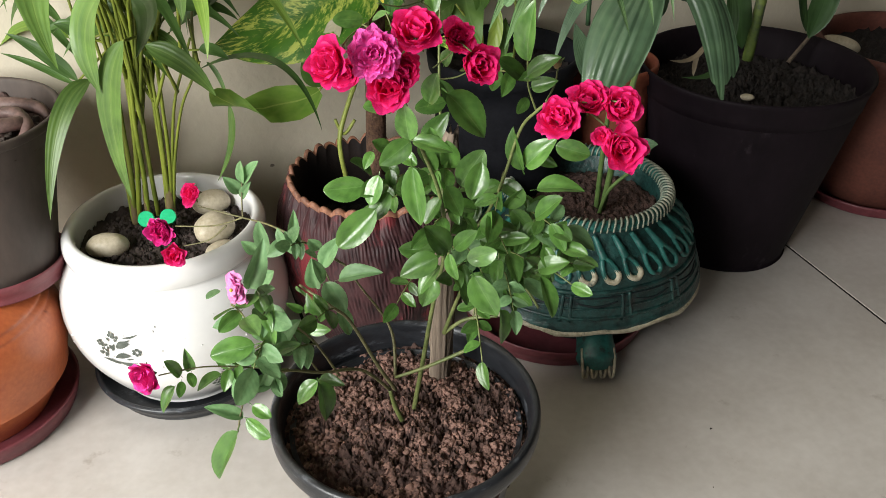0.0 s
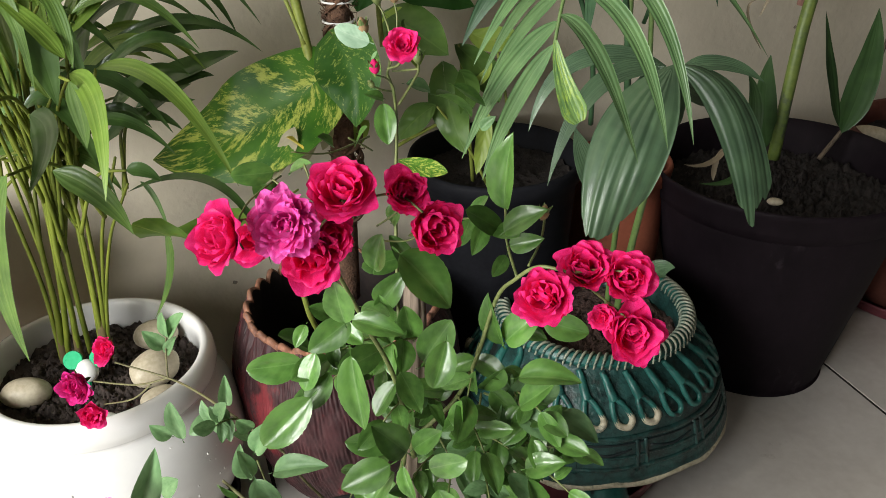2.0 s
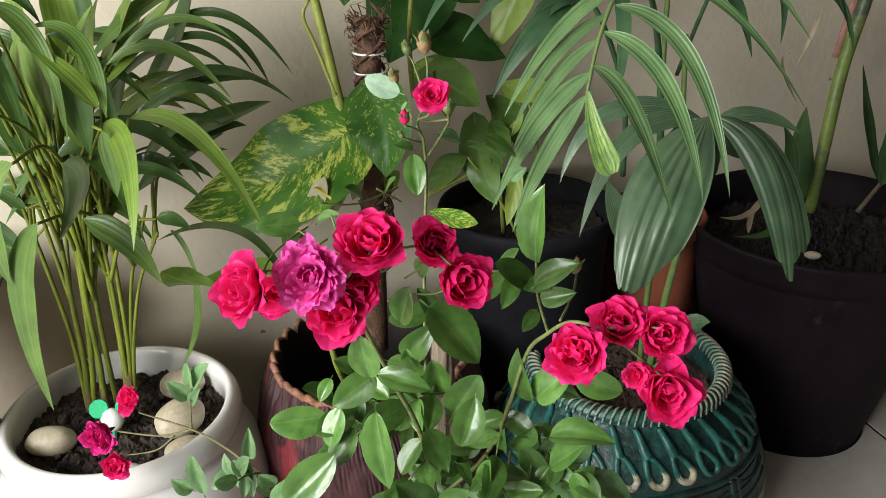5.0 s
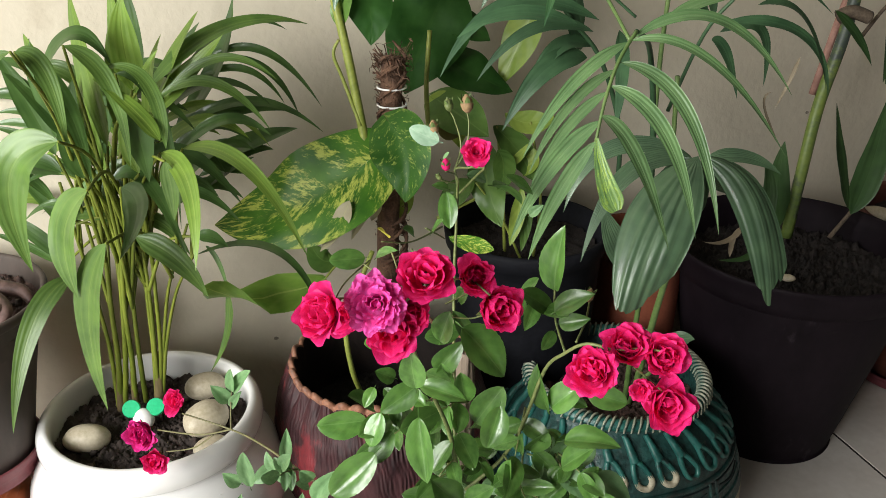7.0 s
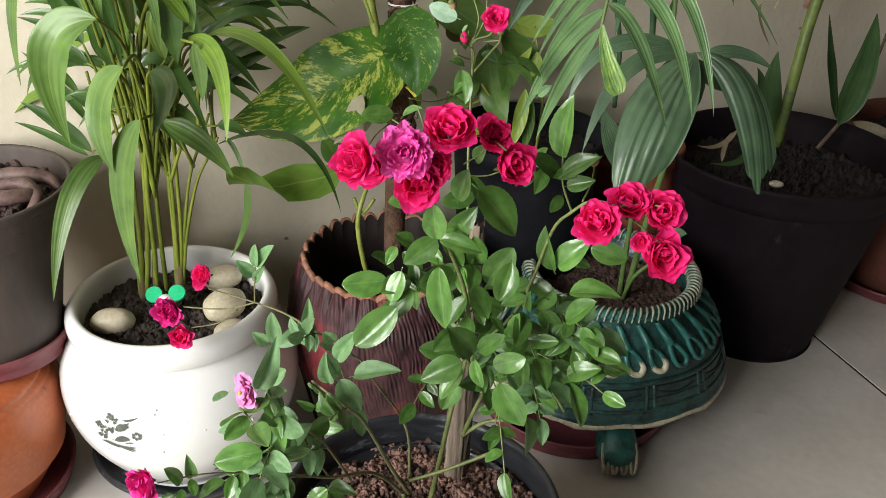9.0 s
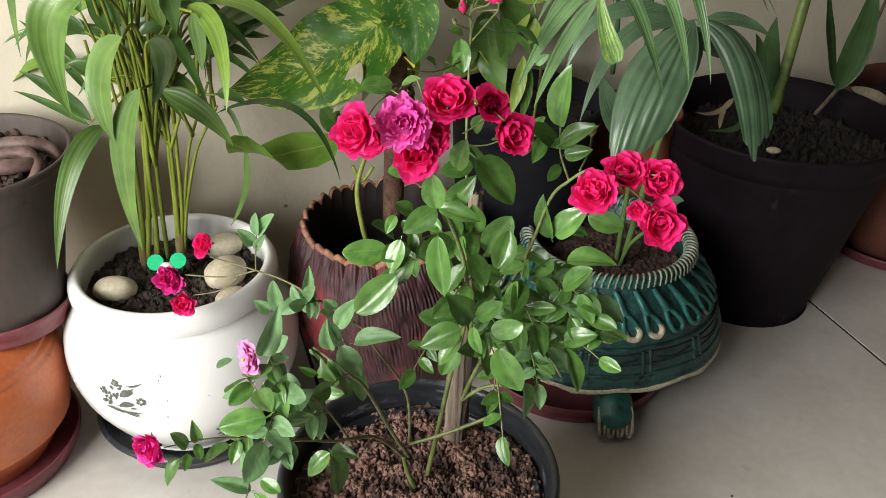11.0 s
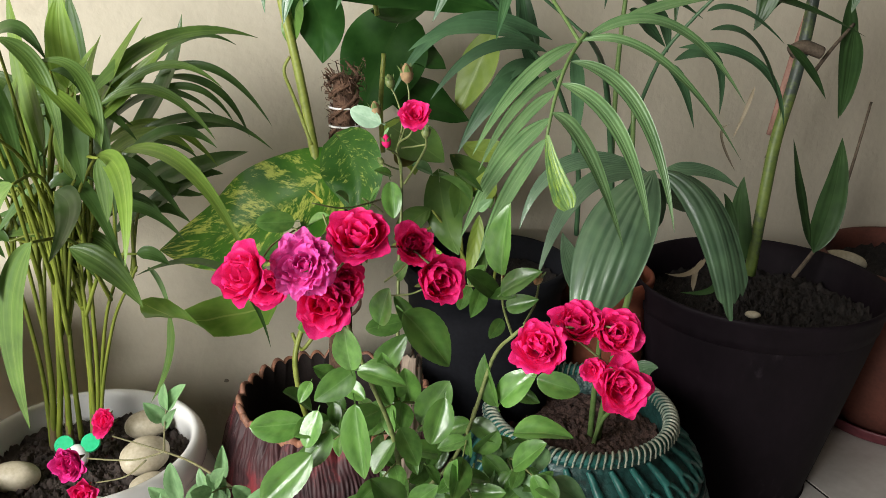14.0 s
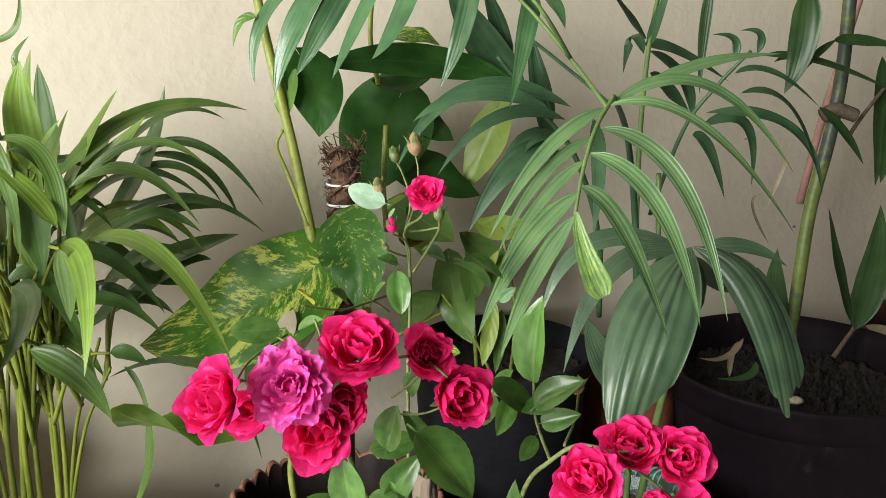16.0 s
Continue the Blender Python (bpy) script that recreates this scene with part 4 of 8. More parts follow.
def leaflet(plant, material, base, tip, width, facing=None):
    b, t = Vector(base), Vector(tip)
    x = t - b
    hint = Vector(facing) if facing else Vector((leaf_rnd.uniform(-0.7, 0.7), -0.62 + leaf_rnd.uniform(-0.45, 0.4), 0.68 + leaf_rnd.uniform(-0.45, 0.4)))
    z = (hint - x * (hint.dot(x) / x.length_squared)).normalized()
    y = z.cross(x.normalized())
    w = min(max(width, 0.34 * x.length), 0.60 * x.length)
    m = Matrix((x, y * w, z * x.length)).transposed().to_4x4()
    m.translation = b
    ob = new("leaflet", leaflet_mesh(leaf_rnd.randrange(8), material))
    ob.parent = plant
    ob.matrix_local = m
    return ob


def stalk(plant, name, material, points, r0, r1):
    n = len(points)
    return part(name, tube(points, [r0 + (r1 - r0) * i / (n - 1) for i in range(n)], 8, 6), material, plant)


petal_meshes = {}


def petal_mesh(k, material, wavy=0.0):
    """A cupped petal with a rolled, slightly pointed lip."""
    key = (k, material.name, wavy)
    if key in petal_meshes:
        return petal_meshes[key]
    rnd = random.Random(100 + k)
    wide, cup, curl, ph = rnd.uniform(0.58, 0.74), rnd.uniform(0.46, 0.66), rnd.uniform(0.10, 0.36), rnd.uniform(0, 6)
    roll, point = rnd.uniform(0.04, 0.22), rnd.uniform(0.08, 0.24)
    rows = []
    for i in range(15):
        u = i / 14
        w = wide * (math.sin(math.pi * (0.12 + 0.66 * u ** 0.8)) ** 0.9) * (1 if u < 0.93 else 0.9)
        row = []
        for j in range(13):
            v = j / 6 - 1
            ruffle = 0.07 * u * u * math.sin(ph + v * 3.2 + u * 2) + 0.020 * u * u * math.sin(ph * 2 + v * 7) + wavy * u * u * (math.sin(ph + v * 6.5) + 0.5 * math.sin(ph * 3 + v * 11))
            top = u - point * u * v * v + 0.03 * u * math.sin(ph + v * 3.5)
            lip = roll * u * u * max(0.0, abs(v) - 0.45) ** 1.5 * 2.4
            row.append(Vector((w * v, cup * w * v * v - curl * u ** 4 - lip - 0.20 * math.sin(math.pi * u) + ruffle, top)))
        rows.append(row)
    petal_meshes[key] = sheet_mesh("petal", rows, material)
    return petal_meshes[key]


def bloom(plant, material, place, radius, axis, kind="rose"):
    """A flower of cupped petals round its heart, or a bud with sepals."""
    radius *= 0.86
    frame_m = Vector(axis).normalized().to_track_quat("Z", "Y").to_matrix().to_4x4()
    frame_m = Matrix.Translation(place) @ frame_m @ Matrix.Rotation(leaf_rnd.uniform(0, 6), 4, "Z")
    if kind == "bud":
        bm = lathe([(radius * 0.25, -radius * 1.2), (radius * 0.7, -radius * 0.7), (radius * 0.85, -radius * 0.1), (radius * 0.6, radius * 0.6), (radius * 0.15, radius * 1.2)], 10, close=True)
        bmesh.ops.transform(bm, matrix=frame_m, verts=bm.verts)
        ob = part("bud", bm, material, plant, "closed flower bud")
        for k in range(5):
            s = new("sepal", leaflet_mesh(k, TWIGLEAF))
            s.parent = ob
            s.matrix_local = frame_m @ Matrix.Rotation(1.257 * k, 4, "Z") @ Matrix.Translation((radius * 0.5, 0, -radius * 0.9)) @ Matrix.Rotation(radians(-78), 4, "Y") @ Matrix.Diagonal((radius * 2.1, radius * 0.75, radius, 1))
        return ob
    heart = bmesh.new()
    bmesh.ops.create_icosphere(heart, subdivisions=2, radius=radius * 0.13)
    for v in heart.verts:
        v.co *= 1 + 0.25 * noise.noise(v.co * 160)
        v.co.z += -radius * (0.1 if kind == "open" else 0.35)
    bmesh.ops.transform(heart, matrix=frame_m, verts=heart.verts)
    ob = part("flower", heart, YELLOWLEAF if kind == "open" else material, plant)
    rings = [(2, -8, 0.80, 0.04), (3, -5, 0.86, 0.12), (4, 0, 0.94, 0.21), (4, 9, 1.00, 0.30), (5, 20, 1.03, 0.35), (5, 38, 0.98, 0.34)] if kind == "rose" else [(4, -4, 0.60, 0.10), (6, 8, 0.68, 0.24), (8, 22, 0.74, 0.38), (8, 40, 0.78, 0.46), (8, 60, 0.80, 0.44), (6, 84, 0.78, 0.30)] if kind == "ruffled" else [(5, 62, 0.95, 0.10), (6, 80, 1.05, 0.10), (4, 40, 0.55, 0.06)]
    if radius < 0.013 and kind == "rose":
        rings = [(4, 5, 0.75, 0.1), (5, 16, 0.95, 0.1), (5, 34, 1.05, 0.05), (4, 62, 0.95, 0)]
    for r, (n, open_deg, size, off) in enumerate(rings):
        for k in range(n):
            a = 6.28318 * (k + leaf_rnd.uniform(-0.22, 0.22)) / n + r * 1.7
            th = radians(open_deg + leaf_rnd.uniform(-12, 14))
            sz = radius * size * leaf_rnd.uniform(0.86, 1.14)
            p = new("petal", petal_mesh(leaf_rnd.randrange(9), material, 0.055 if kind == "ruffled" else 0.025))
            p.parent = ob
            p.matrix_local = (frame_m @ Matrix.Translation((0, 0, -radius * 0.5)) @ Matrix.Rotation(a, 4, "Z") @ Matrix.Translation((0, -radius * off, 0))
                              @ Matrix.Rotation(th, 4, "X") @ Matrix.Diagonal((sz * leaf_rnd.uniform(0.85, 1.15) * (0.92 if kind == "ruffled" else 1), sz, sz * 1.05, 1)))
    for k in range(5):
        s = new("sepal", leaflet_mesh(k, TWIGLEAF))
        s.parent = ob
        s.matrix_local = frame_m @ Matrix.Rotation(1.257 * k, 4, "Z") @ Matrix.Translation((0, 0, -radius * 0.55)) @ Matrix.Rotation(radians(-8), 4, "Y") @ Matrix.Diagonal((radius * 0.9, radius * 0.3, radius * 0.6, 1))
    return ob


TWIGLEAF = leafy("green_sepal", (0.07, 0.13, 0.03), (0.15, 0.21, 0.06), (0.15, 0.2, 0.08), 0.5)

# ---------------------------------------------------------------- plants
rose = thing("rose_bush", (0, 0, 0), "rose bush with crimson, magenta and pink blooms in a black pot", "rose bush")
areca = thing("areca_palm", (0, 0, 0), "bushy areca palm with arching glossy leaves in a white pot", "palm")
pothos = thing("pothos", (0, 0, 0), "climbing pothos with marbled leaves on a coir moss pole", "climbing plant")
parlour = thing("parlour_palm", (0, 0, 0), "parlour palm with feathery drooping green fronds beside the wall", "palm")
seedling = thing("palm_seedling", (0, 0, 0), "young palm with broad pleated leaves in a turtle planter", "palm")
canes = thing("cane_plant", (0, 0, 0), "leggy green cane plant with sparse dark leaves in a tub", "cane plant")

# rose: stems
stalk(rose, 'stem', CANE, ((-0.040, 0.790, 0.195), (-0.024, 0.790, 0.297), (-0.012, 0.785, 0.381), (0.001, 0.775, 0.460), (-0.005, 0.770, 0.506)), 0.0031, 0.0019)
stalk(rose, 'stem', CANE, ((0.008, 0.770, 0.450), (-0.003, 0.750, 0.546), (-0.020, 0.735, 0.605), (-0.031, 0.720, 0.648), (-0.042, 0.690, 0.706), (-0.046, 0.680, 0.726)), 0.0023, 0.0011)
stalk(rose, 'stem', CANE, ((0.001, 0.770, 0.500), (-0.002, 0.800, 0.580), (-0.004, 0.845, 0.650), (-0.003, 0.878, 0.700), (-0.003, 0.865, 0.735), (-0.005, 0.833, 0.761)), 0.0016, 0.0011)
stalk(rose, 'stem', CANE, ((0.011, 0.780, 0.465), (0.042, 0.780, 0.501), (0.059, 0.770, 0.548), (0.074, 0.760, 0.612), (0.086, 0.740, 0.641), (0.101, 0.725, 0.660), (0.122, 0.715, 0.660)), 0.0019, 0.0012)
stalk(rose, 'stem', CANE, ((0.088, 0.750, 0.637), (0.082, 0.780, 0.650), (0.081, 0.790, 0.672)), 0.0012, 0.0009)
stalk(rose, 'stem', CANE, ((0.095, 0.740, 0.652), (0.106, 0.770, 0.656), (0.110, 0.785, 0.669)), 0.0010, 0.0009)
stalk(rose, 'stem', CANE, ((0.122, 0.715, 0.660), (0.140, 0.710, 0.646), (0.157, 0.700, 0.635)), 0.0012, 0.0008)
stalk(rose, 'stem', CANE, ((0.122, 0.715, 0.661), (0.142, 0.715, 0.663), (0.156, 0.710, 0.664)), 0.0012, 0.0008)
stalk(rose, 'stem', CANE, ((-0.042, 0.690, 0.706), (-0.069, 0.675, 0.722), (-0.091, 0.670, 0.724)), 0.0009, 0.0007)
stalk(rose, 'stem', CANE, ((-0.042, 0.690, 0.706), (-0.026, 0.690, 0.722), (0.005, 0.710, 0.722), (0.024, 0.700, 0.714)), 0.0009, 0.0008)
stalk(rose, 'stem', CANE, ((-0.001, 0.886, 0.719), (0.006, 0.868, 0.734), (0.015, 0.838, 0.756), (0.019, 0.812, 0.770), (0.019, 0.802, 0.779)), 0.0011, 0.0009)
stalk(rose, 'stem', CANE, ((-0.005, 0.833, 0.761), (0.000, 0.822, 0.786), (-0.006, 0.838, 0.803), (-0.011, 0.840, 0.811)), 0.0008, 0.0006)
stalk(rose, 'stem', CANE, ((-0.005, 0.833, 0.761), (0.004, 0.800, 0.790), (0.006, 0.800, 0.810), (0.004, 0.802, 0.821)), 0.0008, 0.0006)
stalk(rose, 'stem', CANE, ((-0.003, 0.870, 0.728), (-0.002, 0.850, 0.745), (-0.005, 0.828, 0.759), (-0.012, 0.812, 0.767)), 0.0008, 0.0006)
stalk(rose, 'stem', CANE, ((-0.054, 0.700, 0.755), (-0.034, 0.720, 0.746), (-0.013, 0.760, 0.741)), 0.0005, 0.0008)
stalk(rose, 'stem', TWIG, ((-0.056, 0.765, 0.275), (-0.073, 0.750, 0.323), (-0.100, 0.740, 0.395), (-0.117, 0.740, 0.414), (-0.157, 0.770, 0.423)), 0.0026, 0.0013)
stalk(rose, 'stem', TWIG, ((-0.056, 0.770, 0.290), (-0.058, 0.790, 0.331), (-0.069, 0.800, 0.357), (-0.092, 0.790, 0.405), (-0.110, 0.800, 0.429)), 0.0021, 0.0010)
stalk(rose, 'stem', CANE, ((-0.050, 0.780, 0.210), (-0.058, 0.775, 0.238), (-0.063, 0.770, 0.270)), 0.0038, 0.0025)
stalk(rose, 'stem', CANE, ((-0.056, 0.765, 0.294), (-0.019, 0.765, 0.310), (0.030, 0.765, 0.337)), 0.0019, 0.0022)
stalk(rose, 'stem', CANE, ((0.001, 0.785, 0.344), (0.026, 0.780, 0.368), (0.061, 0.770, 0.380)), 0.0026, 0.0016)
stalk(rose, 'stem', CANE, ((0.001, 0.785, 0.344), (0.016, 0.770, 0.404), (0.028, 0.750, 0.448)), 0.0026, 0.0015)
stalk(rose, 'stem', CANE, ((0.062, 0.780, 0.438), (0.090, 0.790, 0.409), (0.109, 0.790, 0.377)), 0.0019, 0.0016)
stalk(rose, 'stem', TWIG, ((-0.063, 0.770, 0.270), (-0.092, 0.740, 0.327), (-0.129, 0.700, 0.358), (-0.164, 0.670, 0.386), (-0.191, 0.635, 0.393), (-0.201, 0.610, 0.360)), 0.0021, 0.0009)
stalk(rose, 'stem', TWIG, ((-0.114, 0.720, 0.336), (-0.132, 0.700, 0.397), (-0.149, 0.680, 0.438), (-0.166, 0.665, 0.467), (-0.190, 0.645, 0.499)), 0.0015, 0.0009)
stalk(rose, 'stem', TWIG, ((-0.159, 0.675, 0.384), (-0.190, 0.645, 0.413), (-0.226, 0.620, 0.435), (-0.261, 0.600, 0.442)), 0.0011, 0.0006)
stalk(rose, 'stem', TWIG, ((-0.110, 0.800, 0.429), (-0.159, 0.840, 0.433), (-0.206, 0.880, 0.432), (-0.249, 0.920, 0.419), (-0.309, 0.940, 0.424)), 0.0015, 0.0009)
stalk(rose, 'stem', TWIG, ((-0.249, 0.920, 0.419), (-0.292, 0.940, 0.395), (-0.355, 0.975, 0.373)), 0.0011, 0.0009)
stalk(rose, 'stem', TWIG, ((-0.249, 0.920, 0.419), (-0.248, 0.925, 0.445), (-0.246, 0.930, 0.466)), 0.0011, 0.0007)
stalk(rose, 'stem', TWIG, ((-0.277, 0.940, 0.395), (-0.307, 0.955, 0.364), (-0.347, 0.970, 0.345)), 0.0011, 0.0007)
stalk(rose, 'stem', TWIG, ((-0.132, 0.700, 0.358), (-0.145, 0.690, 0.397), (-0.151, 0.680, 0.428)), 0.0012, 0.0007)

# rose: leaflets of the bush
leaflet(rose, ROSELEAF, (-0.044, 0.750, 0.641), (-0.073, 0.738, 0.647), 0.0241)
leaflet(rose, ROSELEAF, (-0.030, 0.700, 0.632), (-0.035, 0.688, 0.669), 0.0203)
leaflet(rose, ROSELEAF, (-0.030, 0.720, 0.621), (-0.058, 0.708, 0.601), 0.0287)
leaflet(rose, ROSELEAF, (-0.028, 0.720, 0.621), (0.008, 0.708, 0.620), 0.0170)
leaflet(rose, ROSELEAF, (-0.017, 0.800, 0.582), (0.001, 0.788, 0.616), 0.0222)
leaflet(rose, ROSELEAF, (0.004, 0.760, 0.651), (0.045, 0.748, 0.615), 0.0367)
leaflet(rose, ROSELEAF, (0.003, 0.800, 0.626), (-0.027, 0.788, 0.622), 0.0184)
leaflet(rose, ROSELEAF, (-0.028, 0.700, 0.605), (-0.022, 0.688, 0.548), 0.0233)
leaflet(rose, ROSELEAF, (0.018, 0.780, 0.541), (0.038, 0.768, 0.587), 0.0277)
leaflet(rose, ROSELEAF, (0.037, 0.740, 0.589), (0.028, 0.728, 0.554), 0.0229)
leaflet(rose, ROSELEAF, (0.003, 0.730, 0.568), (0.019, 0.718, 0.542), 0.0241)
leaflet(rose, ROSELEAF, (-0.002, 0.750, 0.544), (-0.018, 0.738, 0.520), 0.0224)
leaflet(rose, ROSELEAF, (-0.005, 0.700, 0.506), (-0.042, 0.688, 0.492), 0.0302)
leaflet(rose, ROSELEAF, (-0.003, 0.710, 0.489), (-0.027, 0.698, 0.465), 0.0310)
leaflet(rose, ROSELEAF, (0.006, 0.720, 0.500), (-0.017, 0.708, 0.536), 0.0263)
leaflet(rose, ROSELEAF, (-0.008, 0.760, 0.474), (-0.044, 0.748, 0.485), 0.0219)
leaflet(rose, ROSELEAF, (0.006, 0.680, 0.523), (0.012, 0.668, 0.499), 0.0130)
leaflet(rose, ROSELEAF, (0.024, 0.700, 0.502), (0.050, 0.688, 0.521), 0.0225)
leaflet(rose, ROSELEAF, (0.030, 0.690, 0.491), (0.053, 0.678, 0.449), 0.0307)
leaflet(rose, ROSELEAF, (0.058, 0.700, 0.442), (0.066, 0.688, 0.405), 0.0281)
leaflet(rose, ROSELEAF, (0.011, 0.720, 0.503), (0.032, 0.708, 0.532), 0.0180)
leaflet(rose, ROSELEAF, (0.023, 0.750, 0.521), (0.036, 0.738, 0.512), 0.0138)
leaflet(rose, ROSELEAF, (0.047, 0.750, 0.494), (0.047, 0.738, 0.535), 0.0160)
leaflet(rose, ROSELEAF, (0.059, 0.770, 0.518), (0.055, 0.758, 0.543), 0.0125)
leaflet(rose, ROSELEAF, (0.065, 0.770, 0.521), (0.080, 0.758, 0.549), 0.0200)
leaflet(rose, ROSELEAF, (0.072, 0.780, 0.512), (0.095, 0.768, 0.493), 0.0196)
leaflet(rose, ROSELEAF, (0.055, 0.760, 0.488), (0.088, 0.748, 0.499), 0.0153)
leaflet(rose, ROSELEAF, (0.039, 0.770, 0.481), (0.069, 0.758, 0.475), 0.0144)
leaflet(rose, ROSELEAF, (0.089, 0.800, 0.436), (0.083, 0.788, 0.418), 0.0236)
leaflet(rose, ROSELEAF, (0.099, 0.740, 0.464), (0.125, 0.728, 0.484), 0.0215)
leaflet(rose, ROSELEAF, (0.100, 0.730, 0.462), (0.116, 0.718, 0.418), 0.0208)
leaflet(rose, ROSELEAF, (0.078, 0.800, 0.401), (0.101, 0.788, 0.378), 0.0198)
leaflet(rose, ROSELEAF, (0.110, 0.750, 0.514), (0.126, 0.738, 0.487), 0.0153)
leaflet(rose, ROSELEAF, (0.089, 0.720, 0.570), (0.129, 0.708, 0.585), 0.0243)
leaflet(rose, ROSELEAF, (0.094, 0.750, 0.519), (0.117, 0.738, 0.552), 0.0208)
leaflet(rose, ROSELEAF, (0.080, 0.770, 0.565), (0.062, 0.758, 0.610), 0.0204)
leaflet(rose, ROSELEAF, (0.082, 0.760, 0.574), (0.103, 0.748, 0.610), 0.0249)
leaflet(rose, ROSELEAF, (0.095, 0.780, 0.573), (0.113, 0.768, 0.572), 0.0149)
leaflet(rose, ROSELEAF, (0.107, 0.740, 0.607), (0.138, 0.728, 0.601), 0.0246)
leaflet(rose, ROSELEAF, (-0.011, 0.740, 0.455), (-0.019, 0.728, 0.421), 0.0223)
leaflet(rose, ROSELEAF, (0.101, 0.790, 0.435), (0.091, 0.778, 0.473), 0.0160)
leaflet(rose, ROSELEAF, (0.108, 0.780, 0.453), (0.098, 0.768, 0.493), 0.0143)
leaflet(rose, ROSELEAF, (0.009, 0.800, 0.550), (0.003, 0.788, 0.588), 0.0213)
leaflet(rose, ROSELEAF, (0.033, 0.770, 0.519), (0.009, 0.758, 0.533), 0.0176)
leaflet(rose, ROSELEAF, (0.018, 0.740, 0.448), (0.027, 0.728, 0.427), 0.0131)
leaflet(rose, ROSELEAF, (0.048, 0.780, 0.419), (0.075, 0.768, 0.413), 0.0178)
leaflet(rose, ROSELEAF, (0.072, 0.790, 0.458), (0.059, 0.778, 0.443), 0.0149)
leaflet(rose, ROSELEAF, (-0.079, 0.780, 0.541), (-0.122, 0.768, 0.541), 0.0279)
leaflet(rose, ROSELEAF, (-0.072, 0.780, 0.552), (-0.089, 0.768, 0.580), 0.0210)
leaflet(rose, ROSELEAF, (-0.064, 0.760, 0.564), (-0.073, 0.748, 0.536), 0.0287)
leaflet(rose, ROSELEAF, (-0.054, 0.780, 0.560), (-0.051, 0.768, 0.544), 0.0215)
leaflet(rose, ROSELEAF, (-0.067, 0.740, 0.537), (-0.105, 0.728, 0.498), 0.0288)
leaflet(rose, ROSELEAF, (-0.054, 0.760, 0.545), (-0.074, 0.748, 0.516), 0.0252)
leaflet(rose, ROSELEAF, (-0.055, 0.800, 0.573), (-0.071, 0.788, 0.588), 0.0163)
leaflet(rose, ROSELEAF, (-0.023, 0.790, 0.555), (-0.005, 0.778, 0.548), 0.0153)
leaflet(rose, ROSELEAF, (-0.014, 0.800, 0.573), (-0.005, 0.788, 0.556), 0.0166)
leaflet(rose, ROSELEAF, (-0.011, 0.780, 0.541), (-0.022, 0.768, 0.537), 0.0152)
leaflet(rose, ROSELEAF, (0.085, 0.800, 0.519), (0.096, 0.788, 0.505), 0.0158)
leaflet(rose, ROSELEAF, (0.104, 0.780, 0.471), (0.121, 0.768, 0.472), 0.0145)
leaflet(rose, ROSELEAF, (0.013, 0.800, 0.519), (0.027, 0.788, 0.536), 0.0155)
leaflet(rose, ROSELEAF, (0.081, 0.790, 0.672), (0.076, 0.778, 0.731), 0.0261)
leaflet(rose, ROSELEAF, (0.079, 0.780, 0.658), (0.053, 0.768, 0.681), 0.0196)
leaflet(rose, ROSELEAF, (0.079, 0.760, 0.668), (0.102, 0.748, 0.694), 0.0202)
leaflet(rose, ROSELEAF, (0.083, 0.760, 0.657), (0.103, 0.748, 0.669), 0.0148)
leaflet(rose, ROSELEAF, (0.082, 0.780, 0.638), (0.072, 0.768, 0.626), 0.0166)
leaflet(rose, ROSELEAF, (-0.013, 0.740, 0.650), (-0.006, 0.728, 0.684), 0.0187)
leaflet(rose, ROSELEAF, (0.009, 0.780, 0.630), (-0.000, 0.768, 0.660), 0.0140)
leaflet(rose, ROSELEAF, (-0.066, 0.700, 0.742), (-0.089, 0.688, 0.744), 0.0151)
leaflet(rose, ROSELEAF, (0.029, 0.890, 0.725), (0.062, 0.925, 0.705), 0.0170)
leaflet(rose, PALELEAF, (0.005, 0.895, 0.733), (0.029, 0.915, 0.723), 0.0120)
leaflet(rose, ROSELEAF, (-0.013, 0.880, 0.722), (-0.008, 0.860, 0.695), 0.0180)
leaflet(rose, ROSELEAF, (-0.021, 0.750, 0.739), (-0.013, 0.738, 0.757), 0.0096)
leaflet(rose, ROSELEAF, (-0.060, 0.720, 0.732), (-0.047, 0.708, 0.747), 0.0103)
leaflet(rose, ROSELEAF, (-0.033, 0.730, 0.746), (-0.038, 0.718, 0.759), 0.0083)
leaflet(rose, ROSELEAF, (-0.007, 0.770, 0.585), (-0.013, 0.758, 0.617), 0.0153)
leaflet(rose, ROSELEAF, (-0.026, 0.760, 0.606), (-0.004, 0.748, 0.607), 0.0164)
leaflet(rose, ROSELEAF, (0.001, 0.740, 0.687), (0.006, 0.728, 0.706), 0.0130)
leaflet(rose, ROSELEAF, (-0.069, 0.760, 0.590), (-0.077, 0.748, 0.578), 0.0143)
leaflet(rose, ROSELEAF, (-0.045, 0.760, 0.590), (-0.025, 0.748, 0.582), 0.0166)
leaflet(rose, PALELEAF, (0.066, 0.910, 0.688), (0.076, 0.905, 0.701), 0.0100)
leaflet(rose, ROSELEAF, (-0.043, 0.720, 0.719), (-0.033, 0.708, 0.737), 0.0094)
leaflet(rose, SILVERLEAF, (-0.019, 0.856, 0.778), (-0.045, 0.856, 0.788), 0.0180, (-0.5, -0.8, 0.35))
leaflet(rose, ROSELEAF, (0.043, 0.930, 0.720), (0.073, 0.945, 0.699), 0.0160)
leaflet(rose, ROSELEAF, (-0.011, 0.860, 0.733), (-0.022, 0.850, 0.741), 0.0090)
leaflet(rose, PALELEAF, (-0.014, 0.815, 0.776), (-0.010, 0.812, 0.784), 0.0050)
